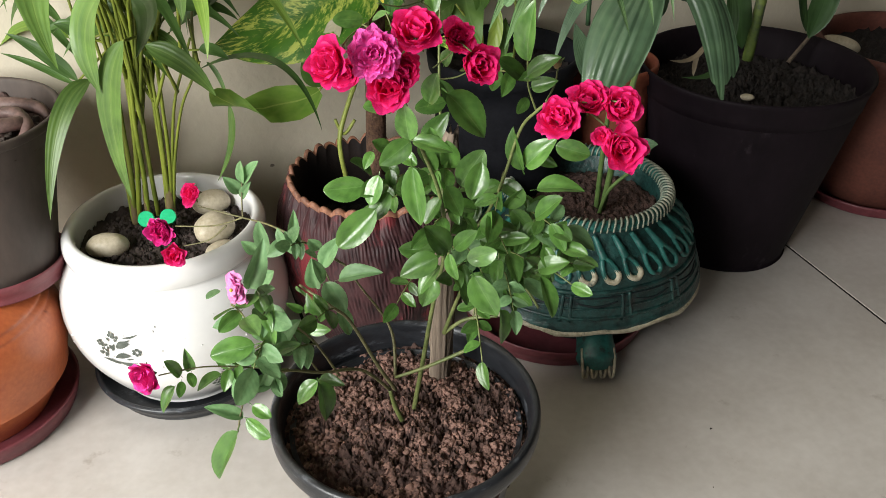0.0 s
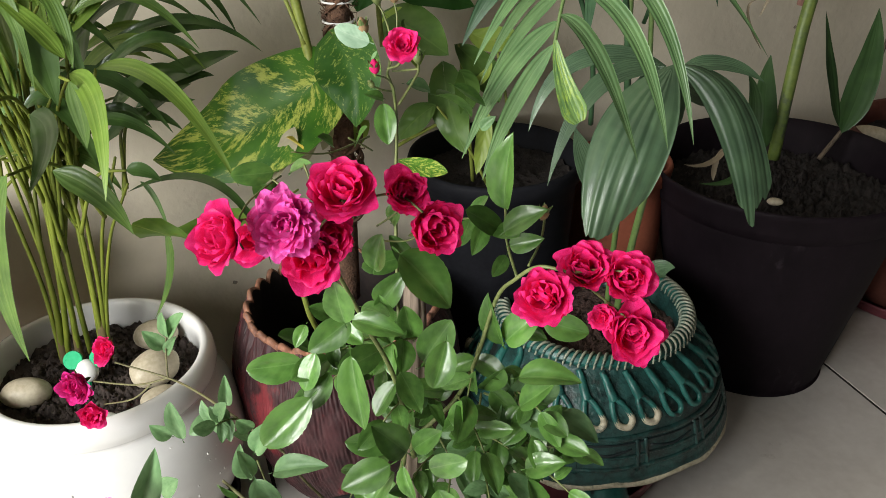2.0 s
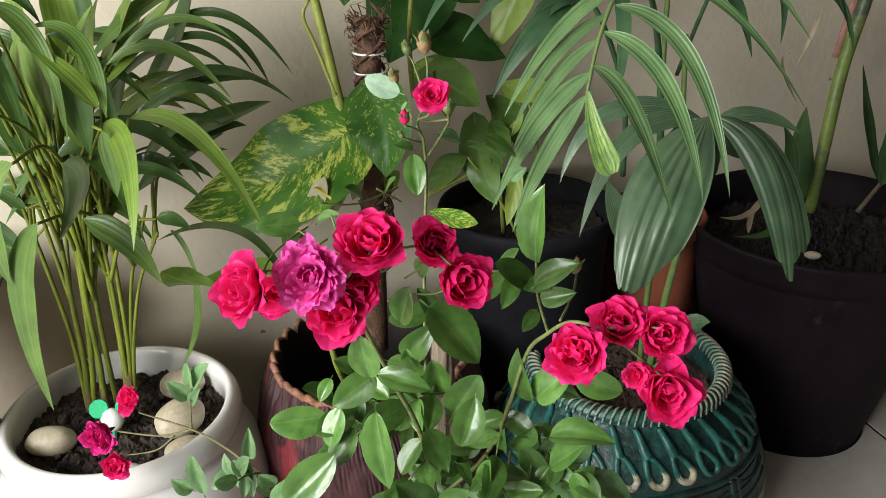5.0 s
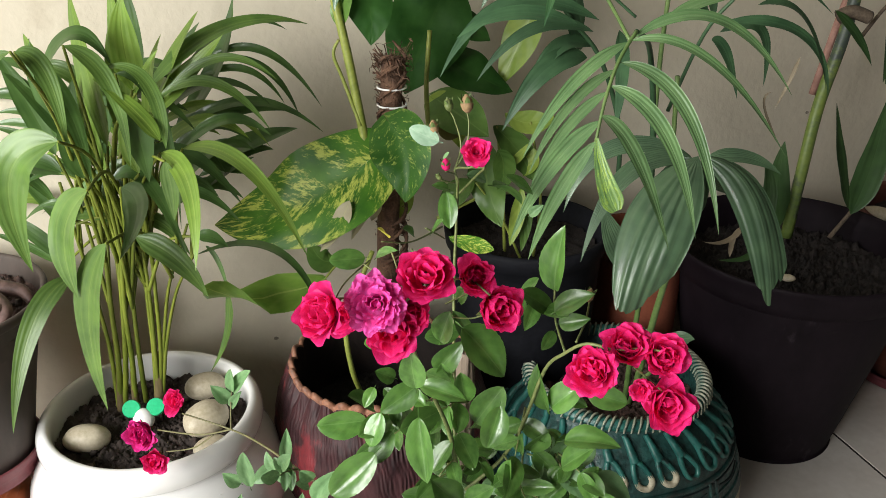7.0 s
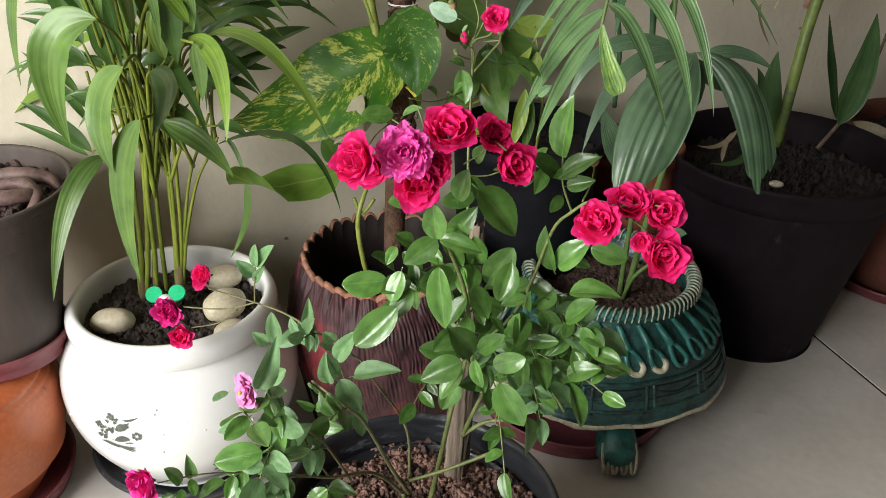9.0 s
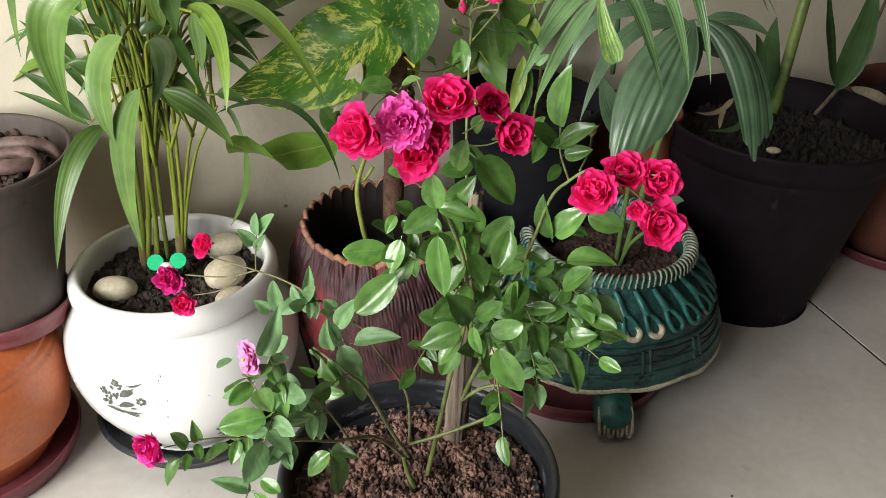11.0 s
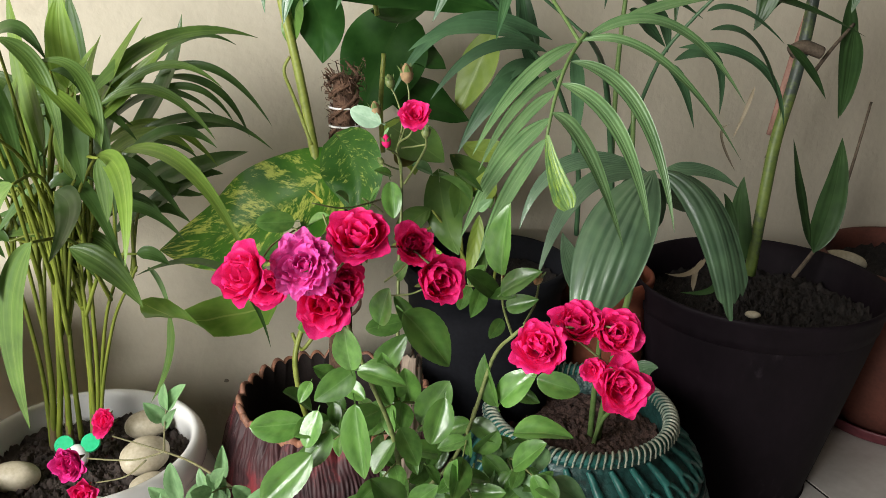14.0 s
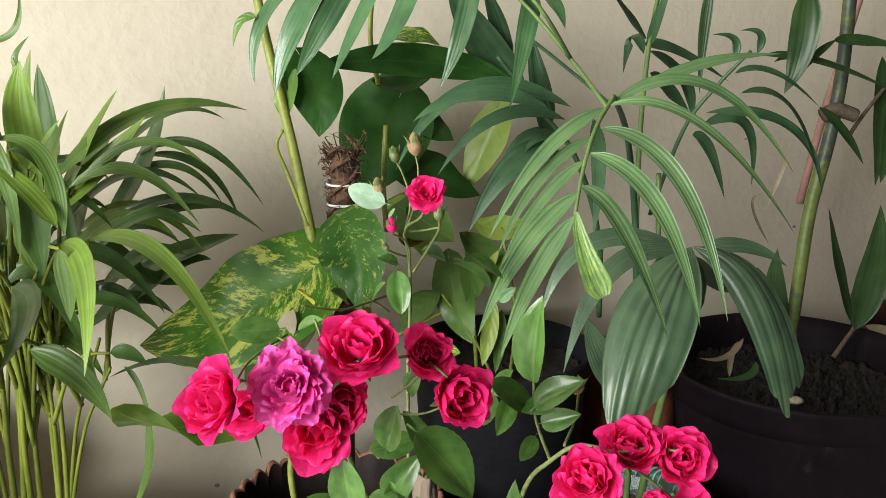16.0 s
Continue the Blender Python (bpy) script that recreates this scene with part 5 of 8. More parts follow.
leaflet(rose, YELLOWLEAF, (-0.051, 0.720, 0.749), (-0.057, 0.708, 0.762), 0.0077)

# rose: leaflets of the low shoots
leaflet(rose, PALELEAF, (-0.247, 0.930, 0.462), (-0.243, 0.918, 0.499), 0.0133)
leaflet(rose, PALELEAF, (-0.250, 0.930, 0.450), (-0.263, 0.918, 0.474), 0.0165)
leaflet(rose, PALELEAF, (-0.249, 0.930, 0.442), (-0.237, 0.918, 0.468), 0.0113)
leaflet(rose, PALELEAF, (-0.244, 0.930, 0.462), (-0.221, 0.918, 0.499), 0.0074)
leaflet(rose, PALELEAF, (-0.181, 0.880, 0.416), (-0.175, 0.868, 0.454), 0.0131)
leaflet(rose, PALELEAF, (-0.181, 0.850, 0.431), (-0.206, 0.838, 0.415), 0.0188)
leaflet(rose, PALELEAF, (-0.197, 0.800, 0.444), (-0.199, 0.788, 0.491), 0.0133)
leaflet(rose, PALELEAF, (-0.206, 0.800, 0.447), (-0.217, 0.788, 0.465), 0.0162)
leaflet(rose, PALELEAF, (-0.188, 0.680, 0.483), (-0.166, 0.668, 0.537), 0.0195)
leaflet(rose, PALELEAF, (-0.190, 0.720, 0.458), (-0.170, 0.708, 0.485), 0.0173)
leaflet(rose, PALELEAF, (-0.140, 0.820, 0.438), (-0.150, 0.808, 0.457), 0.0179)
leaflet(rose, PALELEAF, (-0.144, 0.820, 0.429), (-0.154, 0.808, 0.441), 0.0125)
leaflet(rose, PALELEAF, (-0.135, 0.800, 0.429), (-0.117, 0.788, 0.470), 0.0202)
leaflet(rose, PALELEAF, (-0.144, 0.800, 0.397), (-0.149, 0.788, 0.437), 0.0178)
leaflet(rose, PALELEAF, (-0.133, 0.780, 0.419), (-0.139, 0.768, 0.458), 0.0120)
leaflet(rose, PALELEAF, (-0.115, 0.780, 0.423), (-0.072, 0.768, 0.449), 0.0214)
leaflet(rose, PALELEAF, (-0.127, 0.760, 0.434), (-0.104, 0.748, 0.401), 0.0338)
leaflet(rose, PALELEAF, (-0.175, 0.680, 0.456), (-0.152, 0.668, 0.458), 0.0206)
leaflet(rose, PALELEAF, (-0.175, 0.660, 0.471), (-0.186, 0.648, 0.453), 0.0202)
leaflet(rose, PALELEAF, (-0.168, 0.680, 0.417), (-0.146, 0.668, 0.451), 0.0219)
leaflet(rose, PALELEAF, (-0.190, 0.640, 0.476), (-0.212, 0.628, 0.476), 0.0161)
leaflet(rose, PALELEAF, (-0.207, 0.650, 0.502), (-0.217, 0.638, 0.501), 0.0137)
leaflet(rose, PALELEAF, (-0.181, 0.670, 0.481), (-0.161, 0.658, 0.499), 0.0128)
leaflet(rose, PALELEAF, (-0.184, 0.640, 0.390), (-0.185, 0.628, 0.424), 0.0119)
leaflet(rose, PALELEAF, (-0.180, 0.640, 0.388), (-0.165, 0.628, 0.424), 0.0095)
leaflet(rose, PALELEAF, (-0.188, 0.620, 0.390), (-0.200, 0.608, 0.421), 0.0152)
leaflet(rose, PALELEAF, (-0.196, 0.620, 0.371), (-0.224, 0.608, 0.396), 0.0142)
leaflet(rose, ROSELEAF, (-0.146, 0.770, 0.407), (-0.158, 0.758, 0.430), 0.0148)
leaflet(rose, ROSELEAF, (-0.153, 0.750, 0.403), (-0.165, 0.738, 0.420), 0.0093)
leaflet(rose, ROSELEAF, (-0.150, 0.750, 0.402), (-0.133, 0.738, 0.426), 0.0119)
leaflet(rose, ROSELEAF, (-0.130, 0.760, 0.403), (-0.135, 0.748, 0.389), 0.0204)
leaflet(rose, ROSELEAF, (-0.155, 0.780, 0.356), (-0.130, 0.768, 0.361), 0.0183)
leaflet(rose, ROSELEAF, (-0.166, 0.650, 0.438), (-0.163, 0.638, 0.488), 0.0207)
leaflet(rose, ROSELEAF, (-0.177, 0.630, 0.454), (-0.217, 0.618, 0.452), 0.0242)
leaflet(rose, ROSELEAF, (-0.164, 0.640, 0.442), (-0.183, 0.628, 0.426), 0.0237)
leaflet(rose, ROSELEAF, (-0.170, 0.660, 0.419), (-0.141, 0.648, 0.439), 0.0132)
leaflet(rose, ROSELEAF, (-0.129, 0.680, 0.366), (-0.104, 0.668, 0.374), 0.0140)
leaflet(rose, ROSELEAF, (-0.127, 0.660, 0.382), (-0.150, 0.648, 0.362), 0.0189)
leaflet(rose, ROSELEAF, (-0.124, 0.650, 0.388), (-0.111, 0.638, 0.348), 0.0265)
leaflet(rose, ROSELEAF, (-0.185, 0.620, 0.386), (-0.167, 0.608, 0.381), 0.0168)
leaflet(rose, ROSELEAF, (-0.190, 0.610, 0.378), (-0.166, 0.598, 0.365), 0.0216)
leaflet(rose, ROSELEAF, (-0.197, 0.600, 0.372), (-0.222, 0.588, 0.319), 0.0269)
leaflet(rose, ROSELEAF, (-0.245, 0.610, 0.433), (-0.252, 0.598, 0.460), 0.0124)
leaflet(rose, ROSELEAF, (-0.238, 0.620, 0.431), (-0.235, 0.608, 0.460), 0.0091)
leaflet(rose, ROSELEAF, (-0.245, 0.610, 0.426), (-0.245, 0.598, 0.416), 0.0104)
leaflet(rose, ROSELEAF, (-0.250, 0.605, 0.424), (-0.266, 0.593, 0.403), 0.0174)
leaflet(rose, ROSELEAF, (-0.240, 0.620, 0.428), (-0.233, 0.608, 0.421), 0.0093)

# rose: flowers
bloom(rose, RED, (-0.092, 0.655, 0.721), 0.0196, (-0.550, -0.750, 0.400), 'rose')
bloom(rose, RED, (-0.083, 0.690, 0.699), 0.0156, (-0.100, -0.900, 0.200), 'rose')
bloom(rose, MAGENTA, (-0.056, 0.658, 0.728), 0.0207, (-0.150, -0.850, 0.500), 'ruffled')
bloom(rose, RED, (-0.047, 0.690, 0.687), 0.0209, (0.000, -0.950, 0.150), 'rose')
bloom(rose, RED, (-0.034, 0.695, 0.701), 0.0180, (0.300, -0.900, 0.200), 'rose')
bloom(rose, RED, (-0.021, 0.677, 0.741), 0.0208, (0.000, -0.700, 0.700), 'rose')
bloom(rose, RED, (0.014, 0.712, 0.723), 0.0158, (0.300, -0.800, 0.500), 'rose')
bloom(rose, RED, (0.031, 0.705, 0.700), 0.0197, (0.500, -0.800, 0.200), 'rose')
bloom(rose, RED, (0.012, 0.748, 0.807), 0.0128, (0.000, -0.800, 0.600), 'rose')
bloom(rose, RED, (0.101, 0.692, 0.657), 0.0195, (-0.200, -0.800, 0.550), 'rose')
bloom(rose, RED, (0.131, 0.720, 0.663), 0.0191, (-0.100, -0.600, 0.800), 'rose')
bloom(rose, RED, (0.159, 0.712, 0.659), 0.0189, (0.150, -0.850, 0.500), 'rose')
bloom(rose, RED, (0.141, 0.700, 0.635), 0.0115, (-0.300, -0.900, 0.200), 'rose')
bloom(rose, RED, (0.162, 0.695, 0.625), 0.0219, (0.100, -0.950, 0.300), 'rose')
bloom(rose, RED, (-0.311, 0.930, 0.448), 0.0155, (-0.300, -0.700, 0.500), 'rose')
bloom(rose, HOTPINK, (-0.377, 0.975, 0.366), 0.0210, (-0.200, -0.900, 0.200), 'rose')
bloom(rose, RED, (-0.361, 0.965, 0.334), 0.0172, (0.100, -0.900, 0.000), 'rose')
bloom(rose, PINK, (-0.195, 0.640, 0.509), 0.0160, (-0.750, -0.600, 0.200), 'open')
bloom(rose, HOTPINK, (-0.275, 0.600, 0.440), 0.0171, (-0.500, -0.800, 0.100), 'rose')
bloom(rose, RED, (-0.012, 0.812, 0.773), 0.0054, (-0.100, -0.200, 1.000), 'bud')
bloom(rose, CANE, (-0.011, 0.840, 0.815), 0.0056, (-0.250, 0.000, 1.000), 'bud')
bloom(rose, WITHER, (0.004, 0.802, 0.827), 0.0072, (-0.100, 0.000, 1.000), 'bud')
bloom(rose, WITHER, (0.108, 0.777, 0.675), 0.0059, (0.200, 0.000, 1.000), 'bud')
bloom(rose, WITHER, (-0.024, 0.860, 0.789), 0.0066, (-0.100, 0.000, 1.000), 'bud')

# areca palm: stems and leaves
stalk(areca, 'stem', ARECASTEM, ((-0.479, 1.150, 0.276), (-0.465, 1.138, 0.364), (-0.457, 1.126, 0.444), (-0.447, 1.114, 0.536), (-0.441, 1.102, 0.637)), 0.0047, 0.0022)
stalk(areca, 'stem', ARECASTEM, ((-0.473, 1.150, 0.276), (-0.455, 1.138, 0.364), (-0.440, 1.126, 0.471), (-0.428, 1.114, 0.578), (-0.420, 1.102, 0.653)), 0.0043, 0.0022)
stalk(areca, 'stem', ARECASTEM, ((-0.457, 1.150, 0.282), (-0.446, 1.138, 0.364), (-0.439, 1.126, 0.445), (-0.426, 1.114, 0.537), (-0.408, 1.102, 0.622)), 0.0043, 0.0022)
stalk(areca, 'stem', ARECASTEM, ((-0.441, 1.150, 0.287), (-0.435, 1.138, 0.365), (-0.427, 1.126, 0.445), (-0.417, 1.114, 0.537), (-0.398, 1.102, 0.630)), 0.0039, 0.0022)
stalk(areca, 'stem', ARECASTEM, ((-0.425, 1.150, 0.297), (-0.414, 1.138, 0.384), (-0.406, 1.126, 0.481), (-0.394, 1.114, 0.562), (-0.378, 1.102, 0.631)), 0.0034, 0.0019)
stalk(areca, 'stem', ARECASTEM, ((-0.421, 1.150, 0.297), (-0.413, 1.138, 0.365), (-0.403, 1.126, 0.472), (-0.399, 1.114, 0.554), (-0.401, 1.102, 0.607)), 0.0031, 0.0018)
stalk(areca, 'stem', ARECASTEM, ((-0.419, 1.150, 0.297), (-0.404, 1.138, 0.384), (-0.394, 1.126, 0.490), (-0.385, 1.114, 0.571), (-0.361, 1.102, 0.639)), 0.0034, 0.0019)
stalk(areca, 'stem', ARECASTEM, ((-0.417, 1.150, 0.297), (-0.398, 1.138, 0.394), (-0.377, 1.126, 0.482), (-0.350, 1.114, 0.547), (-0.333, 1.102, 0.585)), 0.0027, 0.0016)
stalk(areca, 'stem', ARECASTEM, ((-0.415, 1.150, 0.297), (-0.396, 1.138, 0.385), (-0.369, 1.126, 0.473), (-0.343, 1.114, 0.522), (-0.325, 1.102, 0.553)), 0.0026, 0.0015)
stalk(areca, 'stem', ARECASTEM, ((-0.482, 1.150, 0.276), (-0.474, 1.138, 0.383), (-0.476, 1.126, 0.479), (-0.479, 1.114, 0.560), (-0.481, 1.102, 0.636)), 0.0034, 0.0019)
stalk(areca, 'sheath', ARECASHEATH, ((-0.422, 1.150, 0.285), (-0.416, 1.147, 0.331), (-0.409, 1.145, 0.373)), 0.0086, 0.0042)
stalk(areca, 'sheath', ARECASHEATH, ((-0.478, 1.150, 0.272), (-0.474, 1.147, 0.310), (-0.469, 1.145, 0.350)), 0.0069, 0.0042)
stalk(areca, 'sheath', ARECASHEATH, ((-0.457, 1.152, 0.277), (-0.454, 1.147, 0.310), (-0.451, 1.145, 0.341)), 0.0060, 0.0038)
stalk(areca, 'petiole', ARECASTEM, ((-0.412, 1.111, 0.560), (-0.394, 1.016, 0.693), (-0.372, 0.900, 0.756)), 0.0028, 0.0014)
blade(areca, ARECALEAF, (-0.372, 0.900, 0.756), (-0.426, 0.900, 0.720), (-0.422, 0.900, 0.620), 0.0419, 'lance')
stalk(areca, 'petiole', ARECASTEM, ((-0.404, 1.106, 0.599), (-0.381, 1.013, 0.684), (-0.353, 0.900, 0.708)), 0.0028, 0.0014)
blade(areca, ARECALEAF, (-0.353, 0.900, 0.708), (-0.385, 0.900, 0.662), (-0.382, 0.900, 0.592), 0.0418, 'lance')
stalk(areca, 'petiole', ARECASTEM, ((-0.369, 1.123, 0.501), (-0.358, 1.022, 0.609), (-0.344, 0.900, 0.653)), 0.0028, 0.0014)
blade(areca, ARECALEAF, (-0.344, 0.900, 0.653), (-0.375, 0.900, 0.575), (-0.373, 0.900, 0.455), 0.0326, 'lance')
blade(areca, ARECALEAF, (-0.410, 0.950, 0.589), (-0.437, 0.900, 0.555), (-0.457, 0.860, 0.452), 0.0233, 'lance')
stalk(areca, 'petiole', ARECASTEM, ((-0.427, 1.126, 0.448), (-0.408, 1.056, 0.682), (-0.385, 0.970, 0.829)), 0.0028, 0.0014)
blade(areca, ARECALEAF, (-0.385, 0.970, 0.829), (-0.346, 0.970, 0.792), (-0.337, 0.970, 0.704), 0.0171, 'lance')
stalk(areca, 'petiole', ARECASTEM, ((-0.435, 1.121, 0.520), (-0.419, 1.021, 0.720), (-0.400, 0.900, 0.838)), 0.0028, 0.0014)
blade(areca, ARECALEAF, (-0.400, 0.900, 0.838), (-0.444, 0.900, 0.794), (-0.461, 0.900, 0.684), 0.0184, 'lance')
stalk(areca, 'petiole', ARECASTEM, ((-0.448, 1.115, 0.525), (-0.432, 1.032, 0.718), (-0.412, 0.930, 0.831)), 0.0028, 0.0014)
blade(areca, ARECALEAF, (-0.412, 0.930, 0.831), (-0.387, 0.930, 0.811), (-0.379, 0.930, 0.737), 0.0188, 'lance')
stalk(areca, 'petiole', ARECASTEM, ((-0.389, 1.110, 0.583), (-0.378, 1.070, 0.620), (-0.365, 1.020, 0.605)), 0.0028, 0.0014)
blade(areca, ARECALEAF, (-0.365, 1.020, 0.605), (-0.316, 1.000, 0.590), (-0.270, 0.960, 0.563), 0.0266, 'lance')
stalk(areca, 'petiole', ARECASTEM, ((-0.403, 1.105, 0.605), (-0.354, 1.035, 0.694), (-0.294, 0.950, 0.721)), 0.0028, 0.0014)
blade(areca, ARECALEAF, (-0.294, 0.950, 0.721), (-0.291, 0.950, 0.688), (-0.292, 0.950, 0.657), 0.0176, 'lance')
stalk(areca, 'petiole', ARECASTEM, ((-0.424, 1.122, 0.478), (-0.375, 1.067, 0.631), (-0.316, 1.000, 0.712)), 0.0028, 0.0014)
blade(areca, ARECALIME, (-0.316, 1.000, 0.712), (-0.263, 0.920, 0.709), (-0.245, 0.860, 0.646), 0.0209, 'lance')
stalk(areca, 'petiole', ARECASTEM, ((-0.356, 1.117, 0.533), (-0.330, 1.073, 0.655), (-0.299, 1.020, 0.710)), 0.0028, 0.0014)
blade(areca, ARECALIME, (-0.299, 1.020, 0.710), (-0.222, 0.980, 0.707), (-0.155, 0.940, 0.623), 0.0180, 'lance')
stalk(areca, 'petiole', ARECASTEM, ((-0.380, 1.112, 0.585), (-0.376, 1.106, 0.683), (-0.371, 1.100, 0.717)), 0.0028, 0.0014)
blade(areca, ARECALIME, (-0.371, 1.100, 0.717), (-0.324, 1.120, 0.760), (-0.272, 1.120, 0.811), 0.0275, 'lance')
stalk(areca, 'petiole', ARECASTEM, ((-0.384, 1.106, 0.605), (-0.386, 1.104, 0.678), (-0.390, 1.100, 0.691)), 0.0028, 0.0014)
blade(areca, ARECALIME, (-0.390, 1.100, 0.691), (-0.388, 1.100, 0.783), (-0.368, 1.100, 0.876), 0.0312, 'lance')
stalk(areca, 'petiole', ARECASTEM, ((-0.425, 1.123, 0.468), (-0.416, 1.095, 0.600), (-0.405, 1.060, 0.663)), 0.0028, 0.0014)
blade(areca, ARECALIME, (-0.405, 1.060, 0.663), (-0.421, 1.060, 0.730), (-0.413, 1.060, 0.781), 0.0294, 'lance')
stalk(areca, 'petiole', ARECASTEM, ((-0.420, 1.118, 0.507), (-0.391, 1.078, 0.626), (-0.354, 1.030, 0.677)), 0.0028, 0.0014)
blade(areca, ARECALIME, (-0.354, 1.030, 0.677), (-0.358, 1.030, 0.726), (-0.339, 1.030, 0.753), 0.0244, 'lance')
stalk(areca, 'petiole', ARECASTEM, ((-0.427, 1.113, 0.585), (-0.385, 1.053, 0.711), (-0.334, 0.980, 0.768)), 0.0028, 0.0014)
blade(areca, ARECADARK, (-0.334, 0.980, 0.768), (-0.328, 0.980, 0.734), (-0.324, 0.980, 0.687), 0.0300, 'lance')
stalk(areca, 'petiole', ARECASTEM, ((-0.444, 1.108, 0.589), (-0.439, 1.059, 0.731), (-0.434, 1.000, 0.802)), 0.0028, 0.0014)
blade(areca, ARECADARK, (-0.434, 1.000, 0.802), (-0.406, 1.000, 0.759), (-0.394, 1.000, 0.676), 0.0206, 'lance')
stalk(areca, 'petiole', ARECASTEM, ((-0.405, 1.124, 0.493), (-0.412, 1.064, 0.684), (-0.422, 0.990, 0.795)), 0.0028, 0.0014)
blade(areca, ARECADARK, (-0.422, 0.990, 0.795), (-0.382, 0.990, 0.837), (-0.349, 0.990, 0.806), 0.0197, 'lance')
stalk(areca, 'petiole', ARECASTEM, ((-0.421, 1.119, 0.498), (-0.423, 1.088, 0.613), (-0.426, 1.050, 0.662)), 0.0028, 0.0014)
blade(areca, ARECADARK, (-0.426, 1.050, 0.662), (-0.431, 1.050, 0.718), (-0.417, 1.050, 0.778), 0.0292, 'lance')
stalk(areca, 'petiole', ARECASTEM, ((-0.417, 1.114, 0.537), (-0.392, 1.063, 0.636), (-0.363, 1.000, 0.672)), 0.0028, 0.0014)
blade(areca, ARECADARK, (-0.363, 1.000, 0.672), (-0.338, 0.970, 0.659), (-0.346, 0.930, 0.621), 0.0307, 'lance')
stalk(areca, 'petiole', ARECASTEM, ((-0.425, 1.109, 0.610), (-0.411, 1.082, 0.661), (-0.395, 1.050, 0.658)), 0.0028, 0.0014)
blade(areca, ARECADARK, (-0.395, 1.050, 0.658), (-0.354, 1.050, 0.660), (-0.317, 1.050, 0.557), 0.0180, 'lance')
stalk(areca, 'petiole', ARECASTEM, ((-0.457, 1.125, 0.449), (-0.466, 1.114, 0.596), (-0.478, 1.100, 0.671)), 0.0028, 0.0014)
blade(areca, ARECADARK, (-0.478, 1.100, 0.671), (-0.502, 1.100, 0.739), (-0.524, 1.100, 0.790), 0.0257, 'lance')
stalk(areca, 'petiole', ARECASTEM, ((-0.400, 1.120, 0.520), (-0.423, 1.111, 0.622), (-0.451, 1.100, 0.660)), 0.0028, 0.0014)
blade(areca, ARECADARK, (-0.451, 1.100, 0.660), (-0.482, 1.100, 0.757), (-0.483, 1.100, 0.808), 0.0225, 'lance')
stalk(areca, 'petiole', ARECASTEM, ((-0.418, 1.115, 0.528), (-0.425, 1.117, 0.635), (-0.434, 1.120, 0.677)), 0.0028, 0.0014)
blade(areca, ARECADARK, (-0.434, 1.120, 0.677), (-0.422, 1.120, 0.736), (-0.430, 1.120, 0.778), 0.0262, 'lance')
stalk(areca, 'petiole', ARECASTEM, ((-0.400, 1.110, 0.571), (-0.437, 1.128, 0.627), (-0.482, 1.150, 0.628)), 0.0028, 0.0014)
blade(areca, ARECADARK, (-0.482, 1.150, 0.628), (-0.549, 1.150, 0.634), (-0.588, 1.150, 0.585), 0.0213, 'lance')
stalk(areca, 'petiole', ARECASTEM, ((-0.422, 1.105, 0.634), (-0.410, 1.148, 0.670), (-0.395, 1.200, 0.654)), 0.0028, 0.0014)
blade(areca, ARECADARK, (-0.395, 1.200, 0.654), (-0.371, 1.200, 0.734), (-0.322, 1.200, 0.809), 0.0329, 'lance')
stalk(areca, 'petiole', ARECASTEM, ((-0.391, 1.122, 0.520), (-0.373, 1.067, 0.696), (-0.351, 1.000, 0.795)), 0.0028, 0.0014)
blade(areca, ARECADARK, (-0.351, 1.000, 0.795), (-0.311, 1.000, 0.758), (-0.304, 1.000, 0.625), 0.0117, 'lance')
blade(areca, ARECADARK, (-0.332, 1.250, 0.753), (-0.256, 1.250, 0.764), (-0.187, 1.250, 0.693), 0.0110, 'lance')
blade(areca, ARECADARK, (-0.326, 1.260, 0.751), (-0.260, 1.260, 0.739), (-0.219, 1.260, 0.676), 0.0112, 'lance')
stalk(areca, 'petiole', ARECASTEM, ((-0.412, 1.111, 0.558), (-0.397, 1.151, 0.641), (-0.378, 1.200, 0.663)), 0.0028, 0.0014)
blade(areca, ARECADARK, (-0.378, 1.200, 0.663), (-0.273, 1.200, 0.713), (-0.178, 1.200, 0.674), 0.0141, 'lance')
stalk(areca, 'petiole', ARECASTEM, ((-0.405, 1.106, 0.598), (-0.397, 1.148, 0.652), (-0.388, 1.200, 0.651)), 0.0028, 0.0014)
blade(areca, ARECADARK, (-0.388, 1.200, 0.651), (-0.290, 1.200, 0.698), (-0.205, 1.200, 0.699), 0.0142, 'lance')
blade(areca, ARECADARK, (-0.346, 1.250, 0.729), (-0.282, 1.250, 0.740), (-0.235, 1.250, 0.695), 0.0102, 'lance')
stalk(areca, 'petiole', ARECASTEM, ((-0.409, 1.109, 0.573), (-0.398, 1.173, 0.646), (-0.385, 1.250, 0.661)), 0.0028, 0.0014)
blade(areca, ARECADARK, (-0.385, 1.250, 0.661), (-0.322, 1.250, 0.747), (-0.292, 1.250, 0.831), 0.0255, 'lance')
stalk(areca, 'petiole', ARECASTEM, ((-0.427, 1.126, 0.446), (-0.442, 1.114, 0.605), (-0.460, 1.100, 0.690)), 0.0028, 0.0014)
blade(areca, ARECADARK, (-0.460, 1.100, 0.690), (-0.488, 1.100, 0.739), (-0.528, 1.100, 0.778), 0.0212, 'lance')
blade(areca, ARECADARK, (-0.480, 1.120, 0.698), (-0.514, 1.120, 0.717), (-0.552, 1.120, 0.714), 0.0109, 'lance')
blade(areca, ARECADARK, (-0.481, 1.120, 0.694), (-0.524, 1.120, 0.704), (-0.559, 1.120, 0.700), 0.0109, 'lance')
